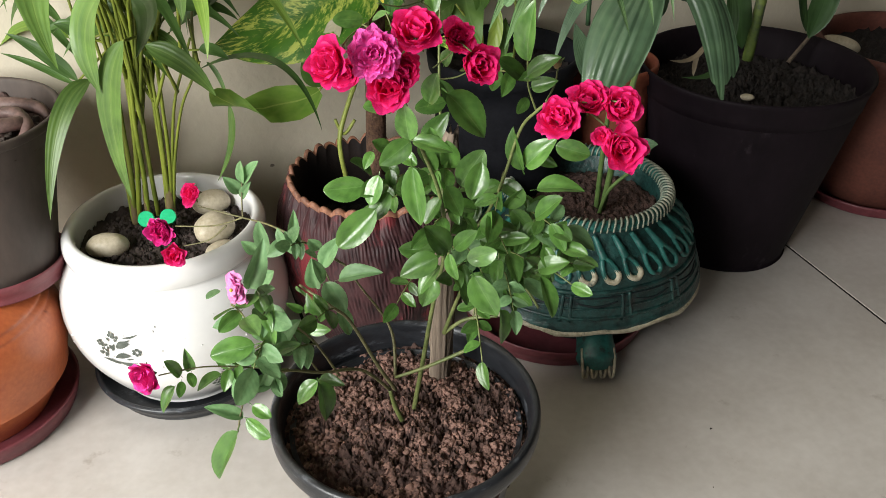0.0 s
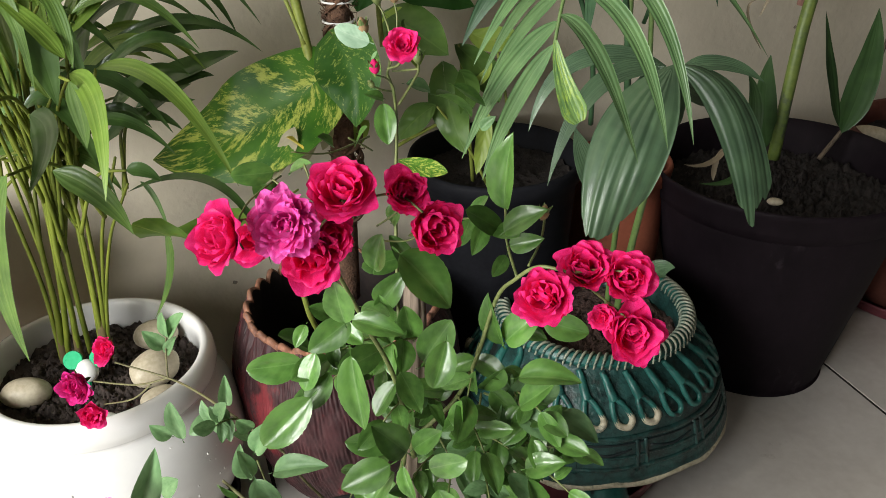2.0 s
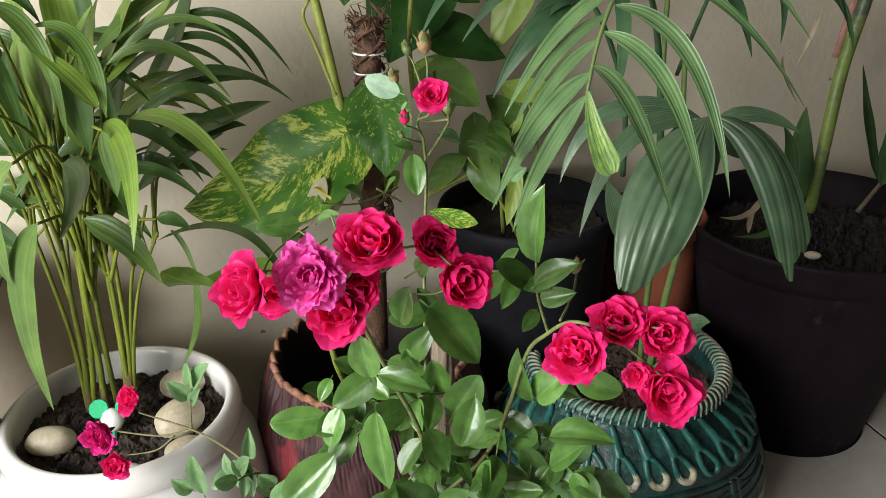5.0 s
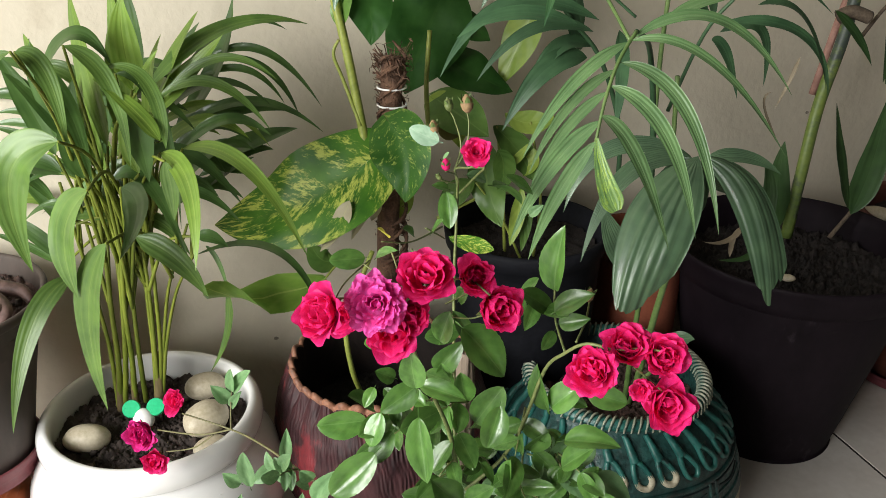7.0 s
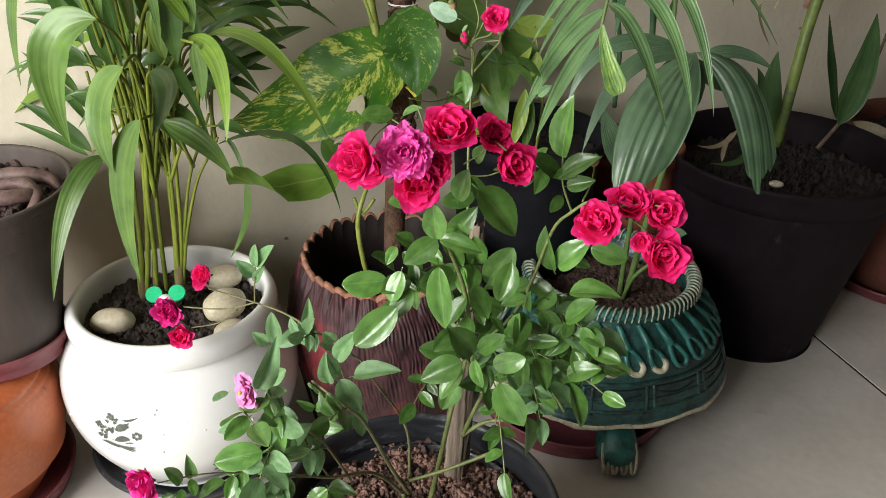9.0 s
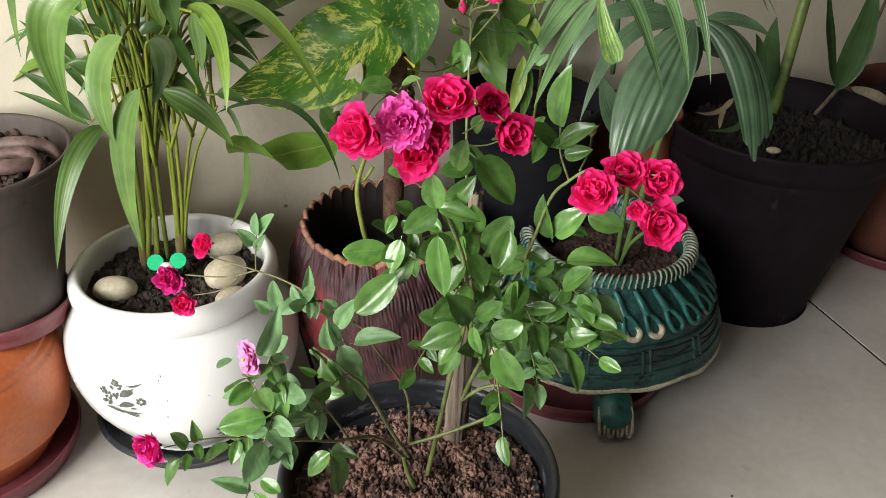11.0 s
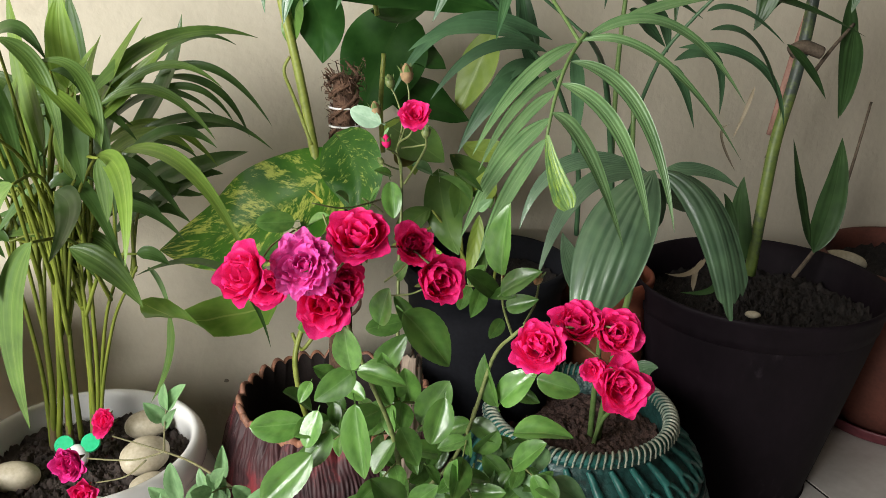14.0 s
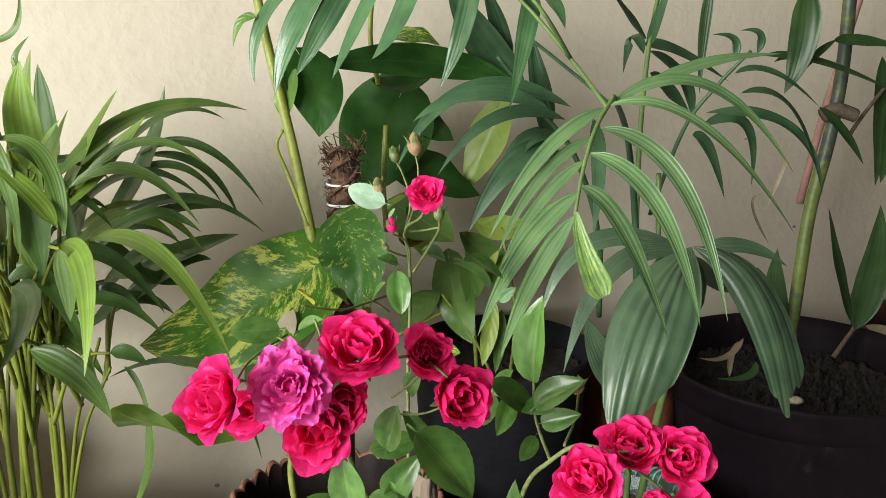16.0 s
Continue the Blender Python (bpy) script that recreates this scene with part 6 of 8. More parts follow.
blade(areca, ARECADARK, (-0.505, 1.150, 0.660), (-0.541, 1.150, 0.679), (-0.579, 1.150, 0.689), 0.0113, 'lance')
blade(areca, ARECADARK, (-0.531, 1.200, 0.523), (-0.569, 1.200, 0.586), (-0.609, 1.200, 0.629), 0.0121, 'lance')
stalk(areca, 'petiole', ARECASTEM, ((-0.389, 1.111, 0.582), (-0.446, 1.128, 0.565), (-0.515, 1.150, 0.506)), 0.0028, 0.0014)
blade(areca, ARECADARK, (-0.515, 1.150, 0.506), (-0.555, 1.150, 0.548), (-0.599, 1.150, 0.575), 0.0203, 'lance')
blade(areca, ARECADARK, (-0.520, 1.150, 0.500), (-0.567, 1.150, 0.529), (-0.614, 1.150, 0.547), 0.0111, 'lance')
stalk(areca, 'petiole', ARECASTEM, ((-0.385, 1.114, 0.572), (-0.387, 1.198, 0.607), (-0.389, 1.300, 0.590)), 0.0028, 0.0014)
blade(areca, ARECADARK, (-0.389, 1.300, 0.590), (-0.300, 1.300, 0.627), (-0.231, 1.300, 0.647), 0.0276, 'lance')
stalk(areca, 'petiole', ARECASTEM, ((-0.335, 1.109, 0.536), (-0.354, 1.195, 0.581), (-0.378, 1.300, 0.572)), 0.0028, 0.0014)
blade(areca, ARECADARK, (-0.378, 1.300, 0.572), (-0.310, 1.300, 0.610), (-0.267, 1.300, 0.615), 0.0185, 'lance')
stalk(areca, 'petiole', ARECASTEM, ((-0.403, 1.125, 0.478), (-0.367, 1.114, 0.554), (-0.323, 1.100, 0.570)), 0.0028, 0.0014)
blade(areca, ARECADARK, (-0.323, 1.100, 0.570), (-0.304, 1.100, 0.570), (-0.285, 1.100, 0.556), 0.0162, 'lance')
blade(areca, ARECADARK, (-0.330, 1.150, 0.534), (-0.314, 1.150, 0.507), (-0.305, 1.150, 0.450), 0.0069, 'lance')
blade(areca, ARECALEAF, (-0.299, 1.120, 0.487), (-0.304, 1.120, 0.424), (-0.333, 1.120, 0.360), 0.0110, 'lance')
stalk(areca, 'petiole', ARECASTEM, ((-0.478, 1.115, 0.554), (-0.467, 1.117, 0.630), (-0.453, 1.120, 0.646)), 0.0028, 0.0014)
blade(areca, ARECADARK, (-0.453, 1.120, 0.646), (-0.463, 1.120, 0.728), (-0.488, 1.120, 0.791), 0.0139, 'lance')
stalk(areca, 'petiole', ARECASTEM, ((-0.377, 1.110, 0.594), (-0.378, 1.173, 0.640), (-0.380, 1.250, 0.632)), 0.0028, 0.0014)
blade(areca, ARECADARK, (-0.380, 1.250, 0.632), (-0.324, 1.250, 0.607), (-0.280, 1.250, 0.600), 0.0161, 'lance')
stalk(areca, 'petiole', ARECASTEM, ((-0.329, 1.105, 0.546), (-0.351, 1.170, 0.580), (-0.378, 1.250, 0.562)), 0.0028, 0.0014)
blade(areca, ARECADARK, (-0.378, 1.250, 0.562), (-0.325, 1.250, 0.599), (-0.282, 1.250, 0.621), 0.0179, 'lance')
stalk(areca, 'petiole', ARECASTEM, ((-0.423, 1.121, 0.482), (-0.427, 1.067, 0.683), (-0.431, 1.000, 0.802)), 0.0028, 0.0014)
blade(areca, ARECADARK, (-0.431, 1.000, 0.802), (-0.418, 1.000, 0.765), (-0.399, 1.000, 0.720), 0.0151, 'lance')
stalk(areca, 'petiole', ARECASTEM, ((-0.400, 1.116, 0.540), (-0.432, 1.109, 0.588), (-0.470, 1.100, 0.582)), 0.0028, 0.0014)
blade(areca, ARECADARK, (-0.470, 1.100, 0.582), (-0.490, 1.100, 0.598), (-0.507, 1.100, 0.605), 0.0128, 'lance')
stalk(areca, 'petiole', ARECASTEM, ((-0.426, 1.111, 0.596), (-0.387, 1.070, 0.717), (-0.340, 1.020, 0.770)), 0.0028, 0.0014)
blade(areca, ARECALIME, (-0.340, 1.020, 0.770), (-0.346, 1.020, 0.825), (-0.341, 1.020, 0.869), 0.0297, 'lance')
stalk(areca, 'petiole', ARECASTEM, ((-0.443, 1.106, 0.604), (-0.426, 1.148, 0.703), (-0.406, 1.200, 0.739)), 0.0028, 0.0014)
blade(areca, ARECADARK, (-0.406, 1.200, 0.739), (-0.407, 1.200, 0.806), (-0.409, 1.200, 0.858), 0.0250, 'lance')
stalk(areca, 'petiole', ARECASTEM, ((-0.403, 1.122, 0.505), (-0.384, 1.112, 0.665), (-0.361, 1.100, 0.750)), 0.0028, 0.0014)
blade(areca, ARECALEAF, (-0.361, 1.100, 0.750), (-0.280, 1.150, 0.813), (-0.189, 1.200, 0.809), 0.0199, 'lance')
blade(areca, ARECALIME, (-0.303, 0.970, 0.735), (-0.327, 0.970, 0.769), (-0.361, 0.970, 0.797), 0.0172, 'lance')
blade(areca, ARECALEAF, (-0.302, 0.980, 0.723), (-0.315, 0.980, 0.796), (-0.361, 0.980, 0.803), 0.0142, 'lance')
stalk(areca, 'petiole', ARECASTEM, ((-0.414, 1.112, 0.551), (-0.379, 1.062, 0.701), (-0.336, 1.000, 0.778)), 0.0028, 0.0014)
blade(areca, ARECALIME, (-0.336, 1.000, 0.778), (-0.318, 1.000, 0.803), (-0.304, 1.000, 0.821), 0.0083, 'lance')
blade(areca, ARECADARK, (-0.383, 1.100, 0.859), (-0.382, 1.100, 0.872), (-0.368, 1.100, 0.888), 0.0081, 'lance')
blade(areca, ARECALEAF, (-0.374, 1.000, 0.887), (-0.336, 1.000, 0.892), (-0.326, 1.000, 0.927), 0.0071, 'lance')

# pothos: moss pole, vines and leaves
stalk(pothos, 'moss_pole', COIR, ((-0.110, 1.270, 0.297), (-0.105, 1.265, 0.461), (-0.100, 1.262, 0.609), (-0.094, 1.262, 0.757)), 0.0167, 0.0143)
stalk(pothos, 'vine', VINE, ((-0.124, 1.220, 0.630), (-0.132, 1.230, 0.674), (-0.150, 1.240, 0.770), (-0.170, 1.250, 0.858), (-0.182, 1.250, 0.925), (-0.191, 1.250, 0.995)), 0.0065, 0.0049)
stalk(pothos, 'vine', VINE, ((-0.133, 1.225, 0.675), (-0.155, 1.235, 0.733), (-0.166, 1.235, 0.765), (-0.159, 1.240, 0.783)), 0.0026, 0.0019)
stalk(pothos, 'vine', VINE, ((-0.140, 1.175, 0.300), (-0.146, 1.150, 0.350), (-0.152, 1.150, 0.412), (-0.140, 1.170, 0.458), (-0.119, 1.200, 0.508)), 0.0040, 0.0033)
stalk(pothos, 'vine', VINE, ((-0.133, 1.200, 0.424), (-0.150, 1.190, 0.405), (-0.162, 1.190, 0.429)), 0.0026, 0.0025)
stalk(pothos, 'vine', VINE, ((-0.059, 1.360, 0.825), (-0.068, 1.360, 0.887), (-0.059, 1.360, 0.967)), 0.0035, 0.0027)
stalk(pothos, 'vine', VINE, ((-0.050, 1.330, 0.643), (-0.053, 1.330, 0.704), (-0.049, 1.340, 0.777)), 0.0035, 0.0033)
blade(pothos, VARIEGATED, (-0.128, 1.205, 0.630), (-0.222, 1.190, 0.577), (-0.340, 1.230, 0.528), 0.1300, 'heart', fold=0.20)
blade(pothos, MARBLED, (-0.094, 1.220, 0.679), (-0.074, 1.180, 0.645), (-0.072, 1.170, 0.592), 0.0800, 'heart', fold=0.4)
blade(pothos, CREAMLEAF, (-0.123, 1.210, 0.621), (-0.129, 1.200, 0.579), (-0.147, 1.200, 0.524), 0.0290, 'lance', fold=0.5)
blade(pothos, CREAMLEAF, (-0.117, 1.240, 0.581), (-0.117, 1.235, 0.561), (-0.124, 1.235, 0.537), 0.0180, 'oval')
blade(pothos, CREAMLEAF, (-0.143, 1.168, 0.594), (-0.161, 1.165, 0.556), (-0.184, 1.165, 0.522), 0.0240, 'lance')
blade(areca, ARECADARK, (-0.335, 1.120, 0.534), (-0.223, 1.090, 0.558), (-0.161, 1.050, 0.476), 0.0130, 'lance', hint=(0.3, -0.4, 0.85))
blade(pothos, POTHOSLEAF, (-0.164, 1.190, 0.500), (-0.185, 1.180, 0.503), (-0.199, 1.180, 0.529), 0.034, 'oval')
blade(pothos, POTHOSDARK, (-0.137, 1.270, 0.857), (-0.121, 1.260, 0.818), (-0.120, 1.250, 0.774), 0.0642, 'heart')
blade(pothos, POTHOSLEAF, (-0.145, 1.262, 0.850), (-0.156, 1.250, 0.822), (-0.159, 1.250, 0.795), 0.0304, 'oval')
blade(pothos, POTHOSDARK, (-0.037, 1.420, 0.803), (-0.064, 1.410, 0.741), (-0.088, 1.400, 0.671), 0.1221, 'heart')
blade(pothos, POTHOSDARK, (0.107, 1.340, 0.833), (-0.009, 1.320, 0.856), (-0.125, 1.300, 0.852), 0.0454, 'oval')
blade(pothos, POTHOSDARK, (0.009, 1.400, 0.836), (-0.034, 1.380, 0.823), (-0.068, 1.360, 0.831), 0.0358, 'oval')
blade(pothos, POTHOSDARK, (-0.040, 1.440, 0.722), (0.014, 1.420, 0.699), (0.072, 1.420, 0.672), 0.0787, 'heart')
blade(pothos, POTHOSDARK, (-0.031, 1.450, 0.779), (0.004, 1.430, 0.765), (0.036, 1.420, 0.747), 0.0576, 'heart')
blade(pothos, POTHOSLEAF, (-0.039, 1.400, 0.663), (-0.001, 1.360, 0.650), (0.036, 1.330, 0.630), 0.0685, 'heart')
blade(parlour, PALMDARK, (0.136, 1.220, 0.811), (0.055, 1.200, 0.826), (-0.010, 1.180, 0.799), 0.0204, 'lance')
blade(pothos, VARIEGATED, (-0.047, 1.420, 0.883), (-0.014, 1.400, 0.886), (0.018, 1.400, 0.872), 0.0359, 'heart')
blade(pothos, LIMELEAF, (0.106, 1.470, 0.802), (0.085, 1.460, 0.749), (0.054, 1.450, 0.675), 0.0558, 'oval')
blade(pothos, LIMELEAF, (0.062, 1.420, 0.639), (0.098, 1.400, 0.631), (0.134, 1.400, 0.642), 0.0395, 'oval')
blade(pothos, POTHOSLEAF, (0.030, 1.360, 0.590), (0.040, 1.330, 0.544), (0.059, 1.300, 0.503), 0.0542, 'heart')
blade(pothos, LIMELEAF, (-0.039, 1.400, 0.660), (-0.016, 1.380, 0.639), (-0.006, 1.360, 0.603), 0.0524, 'heart')
blade(pothos, POTHOSLEAF, (0.018, 1.340, 0.559), (-0.009, 1.330, 0.543), (-0.035, 1.330, 0.513), 0.0387, 'oval')
blade(pothos, LIMELEAF, (-0.070, 1.300, 0.552), (-0.087, 1.280, 0.540), (-0.104, 1.280, 0.522), 0.0281, 'oval')
blade(pothos, POTHOSLEAF, (0.044, 1.400, 0.625), (0.081, 1.380, 0.595), (0.105, 1.360, 0.554), 0.0453, 'oval')
stalk(pothos, 'vine', VINE, ((0.059, 1.350, 0.547), (0.009, 1.330, 0.529), (-0.035, 1.300, 0.515)), 0.0027, 0.0027)

stalk(pothos, 'vine', VINE, ((0.070, 1.400, 0.415), (0.062, 1.395, 0.520), (0.050, 1.400, 0.625)), 0.0030, 0.0020)
stalk(pothos, 'vine', VINE, ((0.115, 1.390, 0.415), (0.120, 1.385, 0.520), (0.100, 1.400, 0.632)), 0.0026, 0.0018)
stalk(pothos, 'vine', VINE, ((0.095, 1.370, 0.415), (0.060, 1.340, 0.500), (0.020, 1.330, 0.560)), 0.0024, 0.0016)
blade(pothos, LIMELEAF, (0.088, 1.340, 0.551), (0.083, 1.330, 0.511), (0.073, 1.320, 0.464), 0.022, 'oval')
blade(pothos, POTHOSLEAF, (0.099, 1.350, 0.532), (0.097, 1.340, 0.496), (0.091, 1.330, 0.450), 0.018, 'oval')
blade(pothos, POTHOSLEAF, (0.050, 1.350, 0.604), (0.060, 1.340, 0.583), (0.055, 1.330, 0.543), 0.036, 'oval')
blade(pothos, LIMELEAF, (0.095, 1.370, 0.608), (0.080, 1.360, 0.588), (0.060, 1.350, 0.581), 0.014, 'oval')
blade(pothos, LIMELEAF, (0.105, 1.380, 0.598), (0.102, 1.370, 0.577), (0.090, 1.360, 0.561), 0.024, 'oval')
blade(pothos, POTHOSLEAF, (-0.027, 1.390, 0.662), (-0.005, 1.380, 0.654), (0.020, 1.370, 0.658), 0.040, 'oval')
blade(pothos, WITHERLEAF, (-0.034, 1.370, 0.638), (-0.017, 1.360, 0.631), (0.006, 1.350, 0.636), 0.040, 'oval')

# parlour palm: rachis and leaflets
stalk(parlour, 'rachis', PALMSTEM, ((0.176, 1.050, 0.836), (0.156, 1.020, 0.813), (0.141, 0.990, 0.781), (0.132, 0.970, 0.743)), 0.0023, 0.0016)
stalk(parlour, 'rachis', PALMSTEM, ((0.172, 1.060, 0.825), (0.150, 1.150, 0.865), (0.114, 1.200, 0.912), (0.066, 1.200, 0.957)), 0.0021, 0.0023)
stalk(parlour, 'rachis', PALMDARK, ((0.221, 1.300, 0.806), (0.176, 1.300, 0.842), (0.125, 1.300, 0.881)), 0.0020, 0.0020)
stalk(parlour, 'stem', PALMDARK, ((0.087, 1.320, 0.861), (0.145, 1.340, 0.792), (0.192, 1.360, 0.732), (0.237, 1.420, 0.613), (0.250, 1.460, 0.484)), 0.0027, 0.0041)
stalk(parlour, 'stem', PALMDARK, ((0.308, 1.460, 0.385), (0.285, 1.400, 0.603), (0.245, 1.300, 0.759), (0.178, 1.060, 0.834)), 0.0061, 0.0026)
stalk(parlour, 'stem', PALMSTEM, ((0.343, 1.460, 0.364), (0.309, 1.400, 0.705)), 0.0041, 0.0036)
stalk(parlour, 'stem', PALMSTEM, ((0.288, 1.420, 0.613), (0.281, 1.400, 0.756), (0.281, 1.380, 0.866), (0.286, 1.360, 0.940)), 0.0039, 0.0028)
stalk(parlour, 'stem', PALMDARK, ((0.313, 1.450, 0.639), (0.338, 1.400, 0.764), (0.372, 1.380, 0.823), (0.404, 1.360, 0.866)), 0.0032, 0.0021)
blade(parlour, PALMLEAF, (0.167, 1.040, 0.827), (0.108, 1.000, 0.792), (0.061, 0.970, 0.725), 0.0133, 'lance', fold=0.25)
blade(parlour, PALMLEAF, (0.155, 1.020, 0.804), (0.105, 0.990, 0.772), (0.067, 0.960, 0.712), 0.0112, 'lance', fold=0.25)
blade(parlour, PALMLEAF, (0.144, 1.000, 0.786), (0.103, 0.980, 0.752), (0.068, 0.950, 0.701), 0.0116, 'lance', fold=0.25)
blade(parlour, PALMLEAF, (0.137, 0.980, 0.762), (0.089, 0.960, 0.719), (0.050, 0.930, 0.652), 0.0163, 'lance', fold=0.25)
blade(parlour, PALMLEAF, (0.132, 0.970, 0.744), (0.096, 0.950, 0.694), (0.068, 0.920, 0.636), 0.0155, 'lance', fold=0.25)
blade(parlour, PALMLEAF, (0.137, 0.980, 0.767), (0.169, 0.950, 0.737), (0.205, 0.920, 0.650), 0.0172, 'lance', fold=0.25)
blade(parlour, PALMLEAF, (0.146, 1.000, 0.792), (0.197, 0.960, 0.756), (0.232, 0.930, 0.659), 0.0172, 'lance', fold=0.25)
blade(parlour, PALMLEAF, (0.157, 1.020, 0.811), (0.219, 0.980, 0.774), (0.254, 0.930, 0.664), 0.0159, 'lance', fold=0.25)
blade(parlour, PALMLEAF, (0.168, 1.040, 0.828), (0.246, 1.020, 0.815), (0.340, 1.020, 0.714), 0.0120, 'lance', fold=0.25)
blade(parlour, PALMTIP, (0.133, 0.970, 0.747), (0.140, 0.955, 0.715), (0.154, 0.940, 0.682), 0.0235, 'fishtail', fold=0.2)
blade(parlour, PALMLEAF, (0.172, 1.060, 0.825), (0.267, 1.080, 0.844), (0.365, 1.100, 0.758), 0.0137, 'lance', fold=0.25)
blade(parlour, PALMLEAF, (0.214, 1.100, 0.838), (0.277, 1.120, 0.862), (0.358, 1.140, 0.870), 0.0143, 'lance', fold=0.25)
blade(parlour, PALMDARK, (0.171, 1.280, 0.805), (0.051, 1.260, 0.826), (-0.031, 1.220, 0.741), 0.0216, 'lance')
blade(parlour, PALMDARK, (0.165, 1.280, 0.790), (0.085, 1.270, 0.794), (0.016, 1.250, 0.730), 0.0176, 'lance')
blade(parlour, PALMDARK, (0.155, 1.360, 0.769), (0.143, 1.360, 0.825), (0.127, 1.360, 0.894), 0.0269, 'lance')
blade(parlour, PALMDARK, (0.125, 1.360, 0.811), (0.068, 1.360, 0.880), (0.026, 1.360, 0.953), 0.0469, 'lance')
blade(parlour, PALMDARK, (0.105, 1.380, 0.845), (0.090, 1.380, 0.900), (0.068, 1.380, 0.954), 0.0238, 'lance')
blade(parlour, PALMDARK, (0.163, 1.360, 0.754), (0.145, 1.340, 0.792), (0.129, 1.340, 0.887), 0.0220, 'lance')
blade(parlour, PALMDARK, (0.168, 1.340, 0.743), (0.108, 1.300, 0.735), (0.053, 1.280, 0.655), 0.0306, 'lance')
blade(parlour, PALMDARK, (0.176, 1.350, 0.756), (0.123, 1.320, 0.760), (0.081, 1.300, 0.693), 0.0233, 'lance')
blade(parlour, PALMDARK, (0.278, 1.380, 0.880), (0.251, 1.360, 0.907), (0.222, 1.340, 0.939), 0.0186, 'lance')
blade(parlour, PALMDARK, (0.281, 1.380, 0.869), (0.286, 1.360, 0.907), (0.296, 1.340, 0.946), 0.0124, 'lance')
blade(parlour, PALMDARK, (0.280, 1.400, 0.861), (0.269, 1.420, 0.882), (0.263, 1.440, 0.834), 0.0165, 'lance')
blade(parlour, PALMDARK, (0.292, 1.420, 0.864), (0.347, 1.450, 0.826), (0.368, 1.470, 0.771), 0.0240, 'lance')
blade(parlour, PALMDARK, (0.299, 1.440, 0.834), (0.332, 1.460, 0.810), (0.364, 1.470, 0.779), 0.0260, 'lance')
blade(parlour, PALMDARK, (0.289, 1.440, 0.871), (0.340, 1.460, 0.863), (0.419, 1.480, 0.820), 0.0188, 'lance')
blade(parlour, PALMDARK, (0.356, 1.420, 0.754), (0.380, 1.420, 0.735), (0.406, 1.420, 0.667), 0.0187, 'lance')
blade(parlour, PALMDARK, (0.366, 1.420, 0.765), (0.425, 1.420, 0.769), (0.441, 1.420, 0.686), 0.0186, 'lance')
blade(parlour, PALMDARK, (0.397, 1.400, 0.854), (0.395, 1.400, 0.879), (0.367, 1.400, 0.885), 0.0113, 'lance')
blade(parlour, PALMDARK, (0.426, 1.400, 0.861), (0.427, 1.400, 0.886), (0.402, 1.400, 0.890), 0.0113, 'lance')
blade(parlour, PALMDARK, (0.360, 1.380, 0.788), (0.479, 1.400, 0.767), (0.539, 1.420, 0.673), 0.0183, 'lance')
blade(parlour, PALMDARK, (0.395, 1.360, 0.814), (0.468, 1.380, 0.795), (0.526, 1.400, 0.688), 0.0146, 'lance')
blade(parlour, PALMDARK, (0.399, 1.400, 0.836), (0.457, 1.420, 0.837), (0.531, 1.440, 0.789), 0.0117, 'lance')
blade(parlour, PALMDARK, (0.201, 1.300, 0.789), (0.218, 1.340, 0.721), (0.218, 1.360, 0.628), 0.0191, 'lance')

# broad-leaved palm seedling in the turtle pot
stalk(seedling, 'stem', PALMSTEM, ((0.277, 1.300, 0.199), (0.277, 1.220, 0.415), (0.283, 1.160, 0.577), (0.285, 1.130, 0.661)), 0.0059, 0.0030)
stalk(seedling, 'stem', PALMSTEM, ((0.269, 1.310, 0.193), (0.264, 1.280, 0.343), (0.259, 1.240, 0.453)), 0.0049, 0.0035)
stalk(seedling, 'stem', PALMSTEM, ((0.270, 1.290, 0.200), (0.277, 1.260, 0.269), (0.314, 1.240, 0.324)), 0.0039, 0.0027)
NODE = (0.283, 1.142, 0.672)
fan_leaf(seedling, BROADLEAF, ((NODE, (0.203, 1.108, 0.624), (0.180, 1.050, 0.529)), (NODE, (0.222, 1.085, 0.615), (0.188, 1.038, 0.512)), (NODE, (0.247, 1.075, 0.612), (0.214, 1.045, 0.518)), (NODE, (0.279, 1.082, 0.623), (0.247, 1.055, 0.548))), 7, 3, 0.0019, 0.03)
fan_leaf(seedling, BROADLEAF, ((NODE, (0.318, 1.100, 0.625), (0.348, 1.055, 0.540)), (NODE, (0.340, 1.105, 0.640), (0.368, 1.055, 0.528)), (NODE, (0.352, 1.122, 0.648), (0.388, 1.080, 0.560))), 4, 8, 0.0016, 0.03)
blade(seedling, BROADLEAF, (0.283, 1.140, 0.665), (0.248, 1.150, 0.622), (0.194, 1.130, 0.545), 0.0366, 'lance', fold=0.12)
blade(seedling, BROADLEAF, (0.285, 1.150, 0.662), (0.201, 1.140, 0.648), (0.147, 1.100, 0.547), 0.0245, 'lance', fold=0.12)
blade(seedling, BROADLEAF, (0.282, 1.170, 0.662), (0.181, 1.170, 0.668), (0.128, 1.150, 0.592), 0.0216, 'lance', fold=0.12)
blade(seedling, BROADLEAF, (0.290, 1.140, 0.667), (0.338, 1.140, 0.673), (0.385, 1.140, 0.651), 0.0194, 'lance', fold=0.12)
blade(seedling, BROADLEAF, (0.291, 1.140, 0.658), (0.277, 1.120, 0.617), (0.281, 1.100, 0.608), 0.0325, 'lance', fold=0.12)
blade(seedling, BROADLEAF, (0.304, 1.240, 0.329), (0.313, 1.220, 0.366), (0.331, 1.200, 0.382), 0.0324, 'lance', fold=0.12)
blade(seedling, BROADLEAF, (0.297, 1.180, 0.652), (0.335, 1.200, 0.615), (0.380, 1.220, 0.617), 0.0260, 'lance', fold=0.12)
